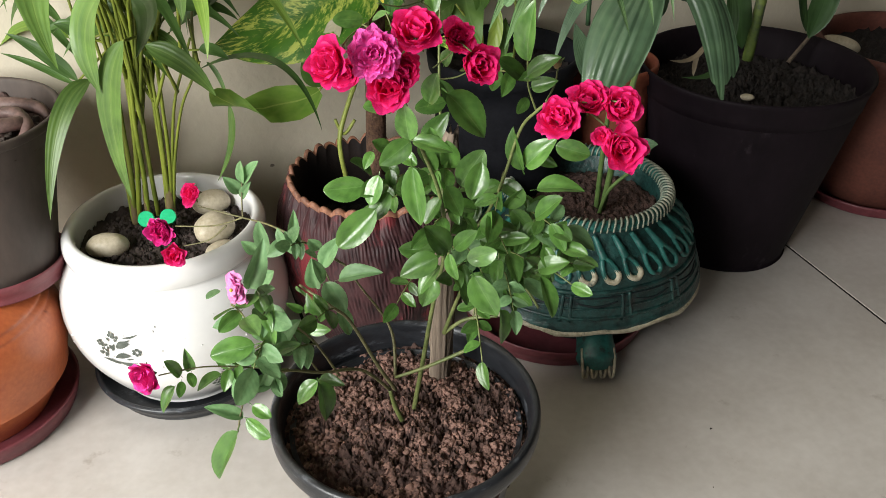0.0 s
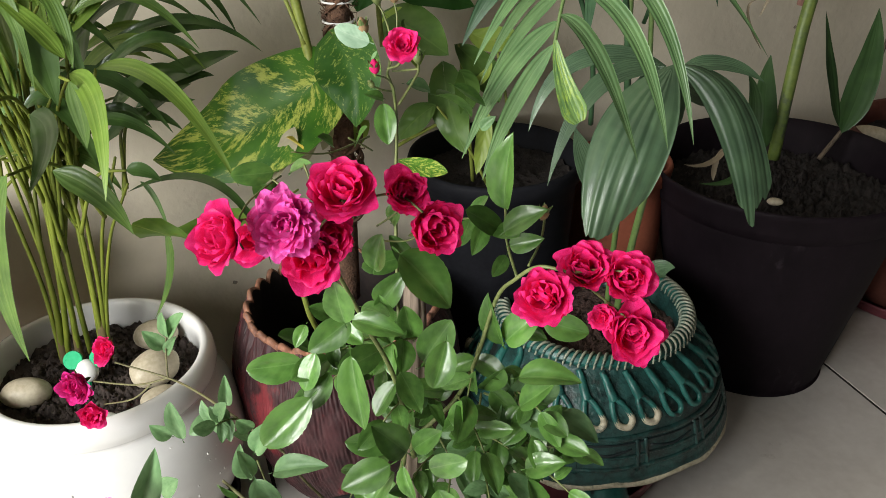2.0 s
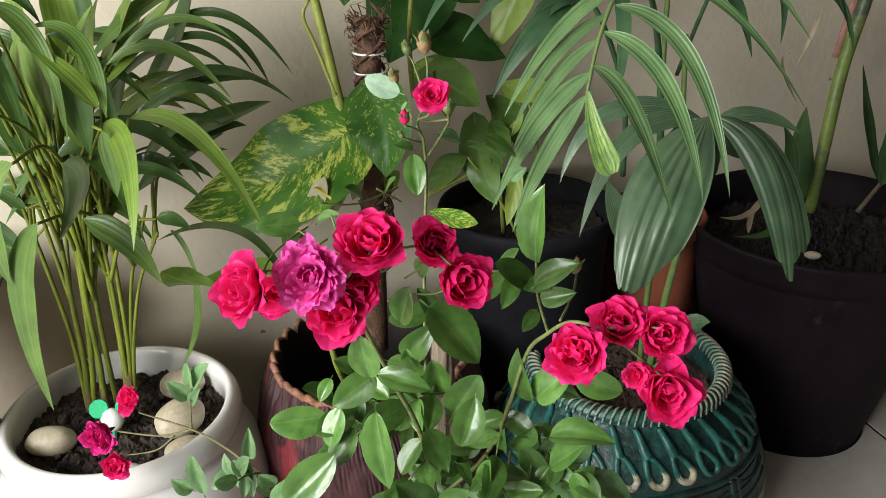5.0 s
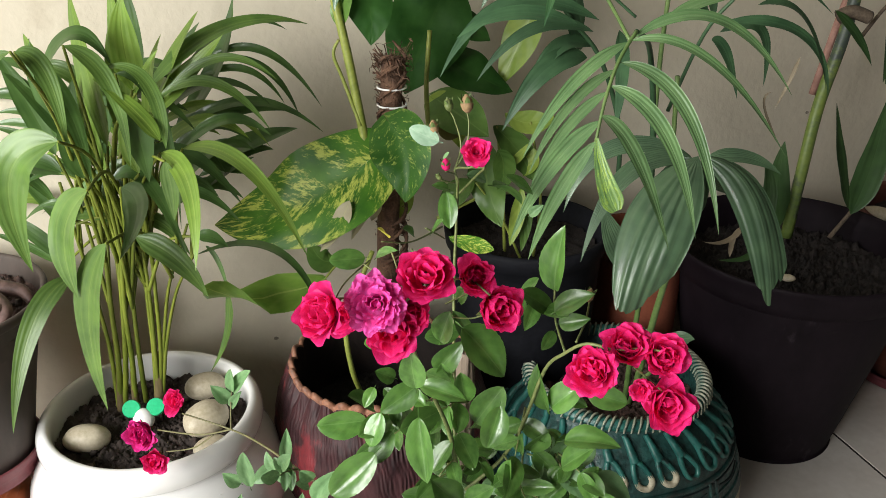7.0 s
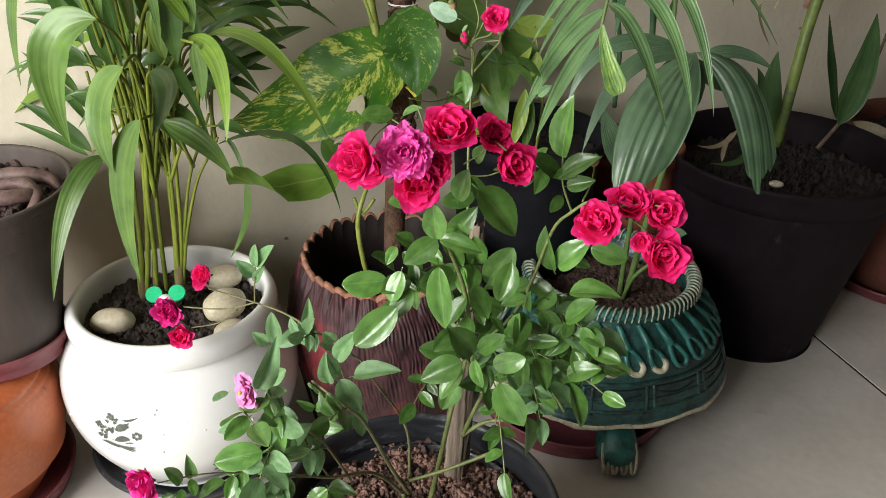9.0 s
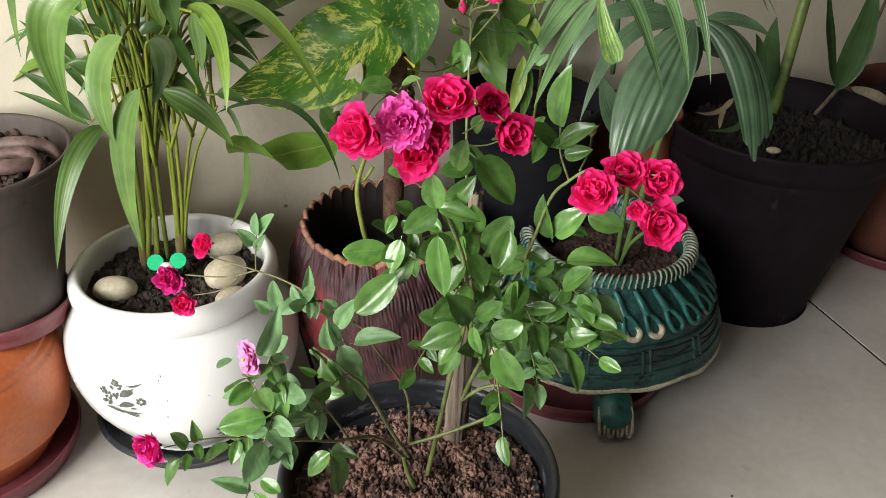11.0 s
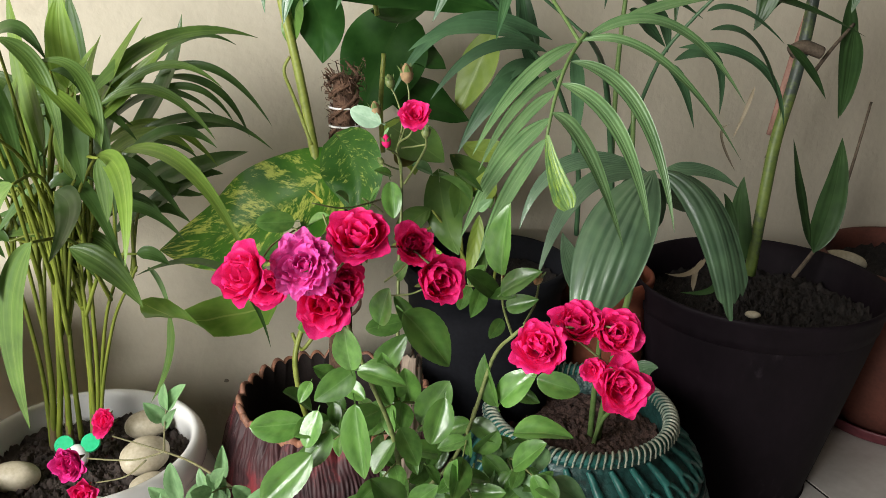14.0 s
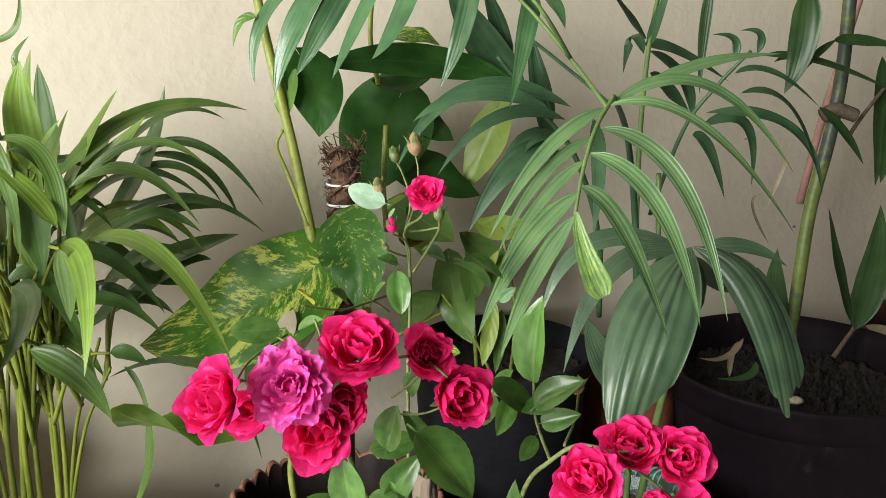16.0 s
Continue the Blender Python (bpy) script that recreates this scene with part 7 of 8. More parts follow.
blade(seedling, BROADLEAF, (0.258, 1.300, 0.435), (0.226, 1.300, 0.483), (0.203, 1.300, 0.540), 0.0387, 'lance', fold=0.12)

# canes in the large black tub
stalk(canes, 'cane', CANEGREEN, ((0.571, 1.550, 0.387), (0.576, 1.550, 0.522), (0.586, 1.560, 0.625), (0.602, 1.560, 0.726), (0.615, 1.570, 0.829), (0.614, 1.570, 0.944)), 0.0107, 0.0102)
stalk(canes, 'dry_stick', DRYSTICK, ((0.678, 1.620, 0.355), (0.753, 1.660, 0.461), (0.812, 1.720, 0.662)), 0.0045, 0.0022)
stalk(canes, 'stake', PINKSTICK, ((0.636, 1.720, 0.599), (0.647, 1.700, 0.727), (0.656, 1.680, 0.821), (0.675, 1.660, 0.959)), 0.0068, 0.0061)
stalk(canes, 'node', DRYSTICK, ((0.584, 1.550, 0.766), (0.604, 1.550, 0.775), (0.634, 1.550, 0.766)), 0.0117, 0.0100)
stalk(canes, 'twig', DRYSTICK, ((0.625, 1.550, 0.733), (0.656, 1.570, 0.768), (0.700, 1.600, 0.808)), 0.0034, 0.0026)
blade(canes, CANELEAF, (0.698, 1.600, 0.411), (0.716, 1.600, 0.515), (0.714, 1.600, 0.620), 0.0485, 'lance')
blade(canes, CANELEAF, (0.682, 1.580, 0.430), (0.650, 1.580, 0.525), (0.623, 1.580, 0.621), 0.0251, 'lance')
blade(canes, CANELEAF, (0.557, 1.550, 0.408), (0.541, 1.550, 0.489), (0.538, 1.550, 0.562), 0.0362, 'lance')
blade(canes, CANELEAF, (0.511, 1.500, 0.418), (0.509, 1.500, 0.495), (0.490, 1.500, 0.547), 0.0241, 'lance')
blade(canes, CANELEAF, (0.462, 1.480, 0.856), (0.549, 1.480, 0.846), (0.665, 1.480, 0.799), 0.0168, 'lance')
blade(canes, CANELEAF, (0.506, 1.460, 0.951), (0.507, 1.460, 0.870), (0.489, 1.460, 0.806), 0.0379, 'lance')
blade(canes, CANELEAF, (0.565, 1.520, 0.782), (0.606, 1.520, 0.745), (0.639, 1.520, 0.698), 0.0160, 'lance')
blade(canes, CANELEAF, (0.575, 1.520, 0.875), (0.619, 1.520, 0.875), (0.676, 1.520, 0.865), 0.0190, 'lance')
blade(canes, CANELEAF, (0.687, 1.600, 0.850), (0.699, 1.600, 0.748), (0.701, 1.600, 0.651), 0.0301, 'lance')
blade(canes, CANELEAF, (0.570, 1.500, 0.877), (0.534, 1.500, 0.846), (0.506, 1.500, 0.807), 0.0103, 'lance')
blade(canes, CANELEAF, (0.376, 1.450, 0.950), (0.370, 1.450, 0.885), (0.370, 1.450, 0.807), 0.0147, 'lance')
blade(canes, CANELEAF, (0.541, 1.500, 0.850), (0.509, 1.500, 0.854), (0.486, 1.500, 0.846), 0.0103, 'lance')
blade(canes, CANELEAF, (0.655, 1.500, 0.945), (0.655, 1.500, 0.885), (0.647, 1.500, 0.831), 0.0255, 'lance')
blade(canes, CANELEAF, (0.656, 1.500, 0.812), (0.661, 1.500, 0.739), (0.657, 1.500, 0.674), 0.0348, 'lance')
blade(canes, DRYLEAF, (0.504, 1.500, 0.583), (0.475, 1.500, 0.638), (0.486, 1.500, 0.658), 0.0053, 'lance')
blade(canes, DRYLEAF, (0.499, 1.450, 0.726), (0.489, 1.450, 0.687), (0.475, 1.450, 0.645), 0.0060, 'lance')
blade(canes, DRYLEAF, (0.450, 1.420, 0.465), (0.419, 1.400, 0.444), (0.376, 1.380, 0.451), 0.0084, 'lance')
blade(canes, CANELEAF, (0.471, 1.420, 0.429), (0.453, 1.400, 0.415), (0.403, 1.380, 0.420), 0.0106, 'lance')
blade(canes, DRYLEAF, (0.435, 1.420, 0.406), (0.435, 1.420, 0.438), (0.443, 1.420, 0.460), 0.0095, 'lance')

# upper frond of the parlour palm
stalk(parlour, 'rachis', PALMSTEM, ((0.150, 1.150, 0.865), (0.101, 1.100, 0.926), (0.051, 1.270, 0.969), (-0.040, 1.220, 0.972), (-0.121, 1.200, 0.957)), 0.0023, 0.0012)
blade(parlour, PALMMID, (-0.112, 1.220, 0.958), (-0.167, 1.200, 0.904), (-0.177, 1.190, 0.838), 0.0193, 'lance')
blade(parlour, PALMMID, (-0.088, 1.220, 0.964), (-0.135, 1.200, 0.894), (-0.156, 1.190, 0.826), 0.0283, 'lance')
blade(parlour, PALMMID, (-0.064, 1.220, 0.967), (-0.103, 1.200, 0.900), (-0.133, 1.190, 0.846), 0.0257, 'lance')
blade(parlour, PALMMID, (-0.033, 1.220, 0.968), (-0.069, 1.200, 0.897), (-0.095, 1.190, 0.843), 0.0193, 'lance')
blade(parlour, PALMMID, (-0.001, 1.220, 0.967), (-0.025, 1.200, 0.903), (-0.053, 1.190, 0.863), 0.0219, 'lance')
blade(parlour, PALMMID, (0.056, 1.220, 0.964), (0.042, 1.200, 0.894), (0.018, 1.190, 0.832), 0.0219, 'lance')
blade(parlour, PALMMID, (0.118, 1.220, 0.935), (0.109, 1.200, 0.889), (0.093, 1.190, 0.812), 0.0219, 'lance')
blade(parlour, PALMMID, (0.128, 1.220, 0.929), (0.140, 1.200, 0.918), (0.149, 1.190, 0.894), 0.0154, 'lance')
blade(pothos, POTHOSLEAF, (-0.173, 1.200, 0.906), (-0.191, 1.200, 0.901), (-0.200, 1.200, 0.875), 0.0115, 'lance')

# background leaves of the areca palm
stalk(areca, 'petiole', ARECASTEM, ((-0.449, 1.116, 0.519), (-0.445, 1.111, 0.667), (-0.440, 1.104, 0.743)), 0.0028, 0.0014)
blade(areca, ARECALEAF, (-0.440, 1.104, 0.743), (-0.392, 1.104, 0.745), (-0.350, 1.104, 0.692), 0.0156, 'lance')
stalk(areca, 'petiole', ARECASTEM, ((-0.390, 1.111, 0.578), (-0.428, 1.129, 0.596), (-0.475, 1.150, 0.565)), 0.0028, 0.0014)
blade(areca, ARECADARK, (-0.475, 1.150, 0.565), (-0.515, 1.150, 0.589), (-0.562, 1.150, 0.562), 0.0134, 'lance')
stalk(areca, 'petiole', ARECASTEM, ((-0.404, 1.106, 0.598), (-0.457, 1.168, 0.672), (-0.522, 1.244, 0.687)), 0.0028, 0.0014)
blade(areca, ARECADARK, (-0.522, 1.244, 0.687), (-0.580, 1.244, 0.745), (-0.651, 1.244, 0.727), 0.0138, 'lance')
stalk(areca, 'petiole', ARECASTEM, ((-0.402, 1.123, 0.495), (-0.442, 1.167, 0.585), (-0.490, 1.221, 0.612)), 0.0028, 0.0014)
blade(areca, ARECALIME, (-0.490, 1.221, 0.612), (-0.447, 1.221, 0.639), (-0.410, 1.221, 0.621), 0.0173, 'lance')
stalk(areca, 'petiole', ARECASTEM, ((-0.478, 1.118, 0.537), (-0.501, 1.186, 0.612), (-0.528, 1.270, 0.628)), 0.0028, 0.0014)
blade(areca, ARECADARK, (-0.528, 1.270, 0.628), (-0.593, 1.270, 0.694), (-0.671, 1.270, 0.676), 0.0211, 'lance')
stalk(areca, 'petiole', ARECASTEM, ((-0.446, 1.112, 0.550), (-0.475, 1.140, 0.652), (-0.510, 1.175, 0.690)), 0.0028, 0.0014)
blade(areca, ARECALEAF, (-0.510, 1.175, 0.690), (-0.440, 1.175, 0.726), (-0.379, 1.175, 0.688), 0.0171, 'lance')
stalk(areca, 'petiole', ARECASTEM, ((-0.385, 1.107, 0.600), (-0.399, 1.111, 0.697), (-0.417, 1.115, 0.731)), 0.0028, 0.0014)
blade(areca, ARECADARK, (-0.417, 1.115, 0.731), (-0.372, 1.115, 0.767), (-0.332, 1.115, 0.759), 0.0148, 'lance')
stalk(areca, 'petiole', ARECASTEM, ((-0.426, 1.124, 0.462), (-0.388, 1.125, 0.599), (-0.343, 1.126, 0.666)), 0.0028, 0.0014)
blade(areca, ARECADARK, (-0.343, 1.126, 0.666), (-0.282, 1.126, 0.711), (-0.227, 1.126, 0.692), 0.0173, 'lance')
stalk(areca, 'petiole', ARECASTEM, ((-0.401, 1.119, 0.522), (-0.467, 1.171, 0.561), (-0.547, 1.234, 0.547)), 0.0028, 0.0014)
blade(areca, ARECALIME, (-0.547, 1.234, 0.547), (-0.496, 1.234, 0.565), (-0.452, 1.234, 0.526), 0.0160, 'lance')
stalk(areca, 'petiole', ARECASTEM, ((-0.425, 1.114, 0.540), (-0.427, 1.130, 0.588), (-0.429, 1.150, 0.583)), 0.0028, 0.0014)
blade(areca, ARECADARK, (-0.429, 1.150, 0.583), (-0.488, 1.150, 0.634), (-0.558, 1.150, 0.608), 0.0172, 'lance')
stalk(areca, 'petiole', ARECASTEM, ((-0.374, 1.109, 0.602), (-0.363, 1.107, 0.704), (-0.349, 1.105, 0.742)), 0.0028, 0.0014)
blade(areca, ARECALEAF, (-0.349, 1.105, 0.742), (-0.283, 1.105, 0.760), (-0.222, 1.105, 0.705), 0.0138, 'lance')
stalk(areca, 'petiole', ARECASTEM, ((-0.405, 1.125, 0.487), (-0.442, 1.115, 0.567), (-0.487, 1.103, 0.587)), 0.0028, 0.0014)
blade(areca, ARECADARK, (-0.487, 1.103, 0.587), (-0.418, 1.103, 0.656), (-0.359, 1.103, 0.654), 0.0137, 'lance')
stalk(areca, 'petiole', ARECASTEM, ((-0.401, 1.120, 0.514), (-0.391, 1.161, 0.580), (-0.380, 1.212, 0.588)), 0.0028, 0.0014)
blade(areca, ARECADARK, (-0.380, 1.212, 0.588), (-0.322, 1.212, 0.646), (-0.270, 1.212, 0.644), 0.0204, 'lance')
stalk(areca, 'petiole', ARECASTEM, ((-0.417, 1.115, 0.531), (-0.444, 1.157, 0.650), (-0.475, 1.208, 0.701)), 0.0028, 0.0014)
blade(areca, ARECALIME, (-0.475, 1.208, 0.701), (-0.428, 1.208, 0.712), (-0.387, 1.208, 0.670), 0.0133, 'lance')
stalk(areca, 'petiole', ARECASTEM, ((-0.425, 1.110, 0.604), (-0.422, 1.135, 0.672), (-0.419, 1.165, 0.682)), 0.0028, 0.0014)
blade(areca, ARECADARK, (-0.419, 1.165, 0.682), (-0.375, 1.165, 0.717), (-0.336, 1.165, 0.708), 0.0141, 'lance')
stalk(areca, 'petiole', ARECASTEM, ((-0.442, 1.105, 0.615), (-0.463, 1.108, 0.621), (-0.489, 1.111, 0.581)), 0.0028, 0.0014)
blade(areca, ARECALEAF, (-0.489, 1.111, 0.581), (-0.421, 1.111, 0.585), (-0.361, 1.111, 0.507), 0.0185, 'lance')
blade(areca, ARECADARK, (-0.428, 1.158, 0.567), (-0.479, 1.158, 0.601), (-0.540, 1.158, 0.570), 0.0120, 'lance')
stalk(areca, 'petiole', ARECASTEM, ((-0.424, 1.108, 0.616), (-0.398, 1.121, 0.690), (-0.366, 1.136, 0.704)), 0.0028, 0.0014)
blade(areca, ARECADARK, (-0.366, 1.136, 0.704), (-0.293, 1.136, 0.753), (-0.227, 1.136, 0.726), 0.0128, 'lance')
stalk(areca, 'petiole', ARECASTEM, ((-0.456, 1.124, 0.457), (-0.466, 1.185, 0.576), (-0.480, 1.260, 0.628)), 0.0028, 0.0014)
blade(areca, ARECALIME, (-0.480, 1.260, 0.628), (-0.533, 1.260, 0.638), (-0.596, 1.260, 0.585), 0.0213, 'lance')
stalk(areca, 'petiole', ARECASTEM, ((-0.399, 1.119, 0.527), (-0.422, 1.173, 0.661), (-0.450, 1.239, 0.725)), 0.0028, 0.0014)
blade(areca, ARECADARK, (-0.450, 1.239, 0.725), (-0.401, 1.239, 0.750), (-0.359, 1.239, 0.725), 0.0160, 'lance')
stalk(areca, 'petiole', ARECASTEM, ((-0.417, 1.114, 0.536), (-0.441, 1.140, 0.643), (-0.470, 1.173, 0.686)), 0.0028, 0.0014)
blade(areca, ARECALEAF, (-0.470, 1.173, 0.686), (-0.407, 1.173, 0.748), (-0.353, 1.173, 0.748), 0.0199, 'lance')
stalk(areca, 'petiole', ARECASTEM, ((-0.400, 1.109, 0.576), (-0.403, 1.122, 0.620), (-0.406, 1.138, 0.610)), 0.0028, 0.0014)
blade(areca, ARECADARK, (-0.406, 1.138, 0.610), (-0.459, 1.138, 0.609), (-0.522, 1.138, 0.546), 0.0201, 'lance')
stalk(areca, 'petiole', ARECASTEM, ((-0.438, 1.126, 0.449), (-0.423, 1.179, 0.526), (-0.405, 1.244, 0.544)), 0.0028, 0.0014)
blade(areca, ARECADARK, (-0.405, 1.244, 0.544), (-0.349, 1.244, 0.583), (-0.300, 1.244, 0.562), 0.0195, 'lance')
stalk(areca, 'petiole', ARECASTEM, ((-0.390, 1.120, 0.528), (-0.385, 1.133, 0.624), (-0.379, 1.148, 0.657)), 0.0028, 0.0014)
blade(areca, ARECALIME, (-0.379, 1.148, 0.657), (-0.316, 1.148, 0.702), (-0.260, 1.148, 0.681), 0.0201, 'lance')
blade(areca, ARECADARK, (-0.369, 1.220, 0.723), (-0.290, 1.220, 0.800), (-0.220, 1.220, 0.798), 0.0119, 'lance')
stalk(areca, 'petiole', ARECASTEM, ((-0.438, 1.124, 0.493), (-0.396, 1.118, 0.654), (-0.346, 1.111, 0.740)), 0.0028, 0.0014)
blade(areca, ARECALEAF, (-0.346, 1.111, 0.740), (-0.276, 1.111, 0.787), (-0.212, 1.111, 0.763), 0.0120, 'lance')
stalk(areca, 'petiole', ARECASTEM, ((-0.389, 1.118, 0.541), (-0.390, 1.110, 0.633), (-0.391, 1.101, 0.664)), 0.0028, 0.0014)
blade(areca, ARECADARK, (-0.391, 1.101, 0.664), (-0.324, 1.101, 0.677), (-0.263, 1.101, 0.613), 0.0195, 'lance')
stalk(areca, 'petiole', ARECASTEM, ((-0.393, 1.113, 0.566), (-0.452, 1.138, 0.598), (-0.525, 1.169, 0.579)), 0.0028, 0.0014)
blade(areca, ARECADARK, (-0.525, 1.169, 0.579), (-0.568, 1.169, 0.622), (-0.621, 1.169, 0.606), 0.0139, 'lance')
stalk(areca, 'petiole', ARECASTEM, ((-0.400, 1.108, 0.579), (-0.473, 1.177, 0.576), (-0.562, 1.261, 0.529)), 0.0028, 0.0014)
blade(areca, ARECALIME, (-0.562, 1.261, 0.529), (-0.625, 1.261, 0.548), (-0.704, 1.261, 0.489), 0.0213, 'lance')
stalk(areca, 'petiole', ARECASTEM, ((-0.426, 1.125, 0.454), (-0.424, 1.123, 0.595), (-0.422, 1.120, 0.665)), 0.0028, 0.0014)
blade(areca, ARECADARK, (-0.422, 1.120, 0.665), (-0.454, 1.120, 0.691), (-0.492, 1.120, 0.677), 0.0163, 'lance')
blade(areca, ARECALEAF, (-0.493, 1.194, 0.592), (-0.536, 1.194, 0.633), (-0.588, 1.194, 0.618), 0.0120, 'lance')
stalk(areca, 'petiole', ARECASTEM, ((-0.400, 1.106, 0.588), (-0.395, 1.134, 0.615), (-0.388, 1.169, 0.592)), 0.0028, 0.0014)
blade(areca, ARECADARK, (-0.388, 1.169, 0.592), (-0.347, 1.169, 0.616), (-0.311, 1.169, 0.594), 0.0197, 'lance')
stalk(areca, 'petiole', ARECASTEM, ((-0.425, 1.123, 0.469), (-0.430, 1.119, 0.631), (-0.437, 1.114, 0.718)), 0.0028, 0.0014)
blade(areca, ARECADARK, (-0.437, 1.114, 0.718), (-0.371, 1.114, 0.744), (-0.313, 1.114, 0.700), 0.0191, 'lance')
stalk(areca, 'petiole', ARECASTEM, ((-0.432, 1.118, 0.545), (-0.419, 1.167, 0.635), (-0.404, 1.228, 0.664)), 0.0028, 0.0014)
blade(areca, ARECALIME, (-0.404, 1.228, 0.664), (-0.325, 1.228, 0.697), (-0.254, 1.228, 0.644), 0.0165, 'lance')
stalk(areca, 'petiole', ARECASTEM, ((-0.447, 1.113, 0.548), (-0.429, 1.117, 0.594), (-0.408, 1.121, 0.587)), 0.0028, 0.0014)
blade(areca, ARECADARK, (-0.408, 1.121, 0.587), (-0.336, 1.121, 0.623), (-0.271, 1.121, 0.579), 0.0167, 'lance')
stalk(areca, 'petiole', ARECASTEM, ((-0.385, 1.108, 0.599), (-0.409, 1.125, 0.692), (-0.438, 1.147, 0.723)), 0.0028, 0.0014)
blade(areca, ARECALEAF, (-0.438, 1.147, 0.723), (-0.477, 1.147, 0.763), (-0.522, 1.147, 0.755), 0.0200, 'lance')
stalk(areca, 'petiole', ARECASTEM, ((-0.426, 1.124, 0.460), (-0.476, 1.177, 0.615), (-0.536, 1.242, 0.696)), 0.0028, 0.0014)
blade(areca, ARECADARK, (-0.536, 1.242, 0.696), (-0.496, 1.242, 0.698), (-0.461, 1.242, 0.655), 0.0182, 'lance')
stalk(areca, 'petiole', ARECASTEM, ((-0.421, 1.119, 0.499), (-0.437, 1.173, 0.596), (-0.457, 1.238, 0.629)), 0.0028, 0.0014)
blade(areca, ARECADARK, (-0.457, 1.238, 0.629), (-0.384, 1.238, 0.655), (-0.318, 1.238, 0.600), 0.0225, 'lance')
stalk(areca, 'petiole', ARECASTEM, ((-0.426, 1.114, 0.538), (-0.434, 1.171, 0.595), (-0.445, 1.241, 0.597)), 0.0028, 0.0014)
blade(areca, ARECALIME, (-0.445, 1.241, 0.597), (-0.379, 1.241, 0.659), (-0.322, 1.241, 0.654), 0.0182, 'lance')
stalk(areca, 'petiole', ARECASTEM, ((-0.374, 1.109, 0.601), (-0.371, 1.137, 0.655), (-0.366, 1.171, 0.655)), 0.0028, 0.0014)
blade(areca, ARECADARK, (-0.366, 1.171, 0.655), (-0.311, 1.171, 0.690), (-0.262, 1.171, 0.667), 0.0139, 'lance')
stalk(areca, 'petiole', ARECASTEM, ((-0.406, 1.125, 0.486), (-0.410, 1.126, 0.561), (-0.416, 1.126, 0.576)), 0.0028, 0.0014)
blade(areca, ARECALEAF, (-0.416, 1.126, 0.576), (-0.377, 1.126, 0.577), (-0.342, 1.126, 0.531), 0.0195, 'lance')
stalk(areca, 'petiole', ARECASTEM, ((-0.401, 1.120, 0.512), (-0.455, 1.166, 0.561), (-0.522, 1.221, 0.555)), 0.0028, 0.0014)
blade(areca, ARECADARK, (-0.522, 1.221, 0.555), (-0.471, 1.221, 0.596), (-0.428, 1.221, 0.586), 0.0216, 'lance')
stalk(areca, 'petiole', ARECASTEM, ((-0.418, 1.115, 0.529), (-0.451, 1.122, 0.614), (-0.491, 1.131, 0.638)), 0.0028, 0.0014)
blade(areca, ARECADARK, (-0.491, 1.131, 0.638), (-0.534, 1.131, 0.653), (-0.587, 1.131, 0.616), 0.0197, 'lance')
stalk(areca, 'petiole', ARECASTEM, ((-0.479, 1.110, 0.586), (-0.469, 1.183, 0.629), (-0.456, 1.272, 0.618)), 0.0028, 0.0014)
blade(areca, ARECALIME, (-0.456, 1.272, 0.618), (-0.518, 1.272, 0.679), (-0.590, 1.272, 0.661), 0.0141, 'lance')

# thin flower stalks and a small marbled leaf
stalk(rose, 'stem', CANE, ((-0.070, 0.700, 0.739), (-0.058, 0.690, 0.735), (-0.046, 0.680, 0.723)), 0.0007, 0.0005)
stalk(rose, 'stem', CANE, ((-0.047, 0.700, 0.747), (-0.042, 0.690, 0.737), (-0.039, 0.680, 0.721)), 0.0007, 0.0005)
stalk(rose, 'stem', CANE, ((-0.028, 0.720, 0.682), (-0.042, 0.700, 0.675), (-0.047, 0.690, 0.674)), 0.0007, 0.0006)
stalk(rose, 'stem', CANE, ((-0.064, 0.710, 0.735), (-0.078, 0.680, 0.732), (-0.086, 0.670, 0.719)), 0.0007, 0.0005)
stalk(rose, 'stem', CANE, ((-0.034, 0.720, 0.740), (-0.028, 0.700, 0.740), (-0.021, 0.680, 0.741)), 0.0007, 0.0005)
stalk(rose, 'stem', CANE, ((-0.009, 0.740, 0.684), (0.006, 0.720, 0.704), (0.012, 0.715, 0.717)), 0.0007, 0.0006)
stalk(rose, 'stem', CANE, ((-0.011, 0.740, 0.673), (0.011, 0.720, 0.683), (0.028, 0.710, 0.696)), 0.0007, 0.0006)
stalk(rose, 'stem', CANE, ((-0.005, 0.833, 0.761), (-0.001, 0.800, 0.775), (0.008, 0.765, 0.788), (0.012, 0.752, 0.799)), 0.0009, 0.0008)
stalk(rose, 'stem', CANE, ((-0.025, 0.745, 0.746), (-0.015, 0.750, 0.738), (-0.011, 0.757, 0.732)), 0.0007, 0.0006)
stalk(rose, 'stem', CANE, ((-0.005, 0.865, 0.737), (-0.012, 0.855, 0.742), (-0.019, 0.850, 0.747)), 0.0008, 0.0007)
bloom(rose, CANE, (-0.019, 0.850, 0.748), 0.0034, (-0.6, 0.0, 0.8), 'bud')
bloom(rose, CANE, (0.019, 0.802, 0.783), 0.0050, (0.05, 0.0, 1.0), 'bud')
stalk(rose, 'stem', CANE, ((-0.001, 0.830, 0.764), (0.008, 0.825, 0.766), (0.019, 0.812, 0.771)), 0.0008, 0.0007)


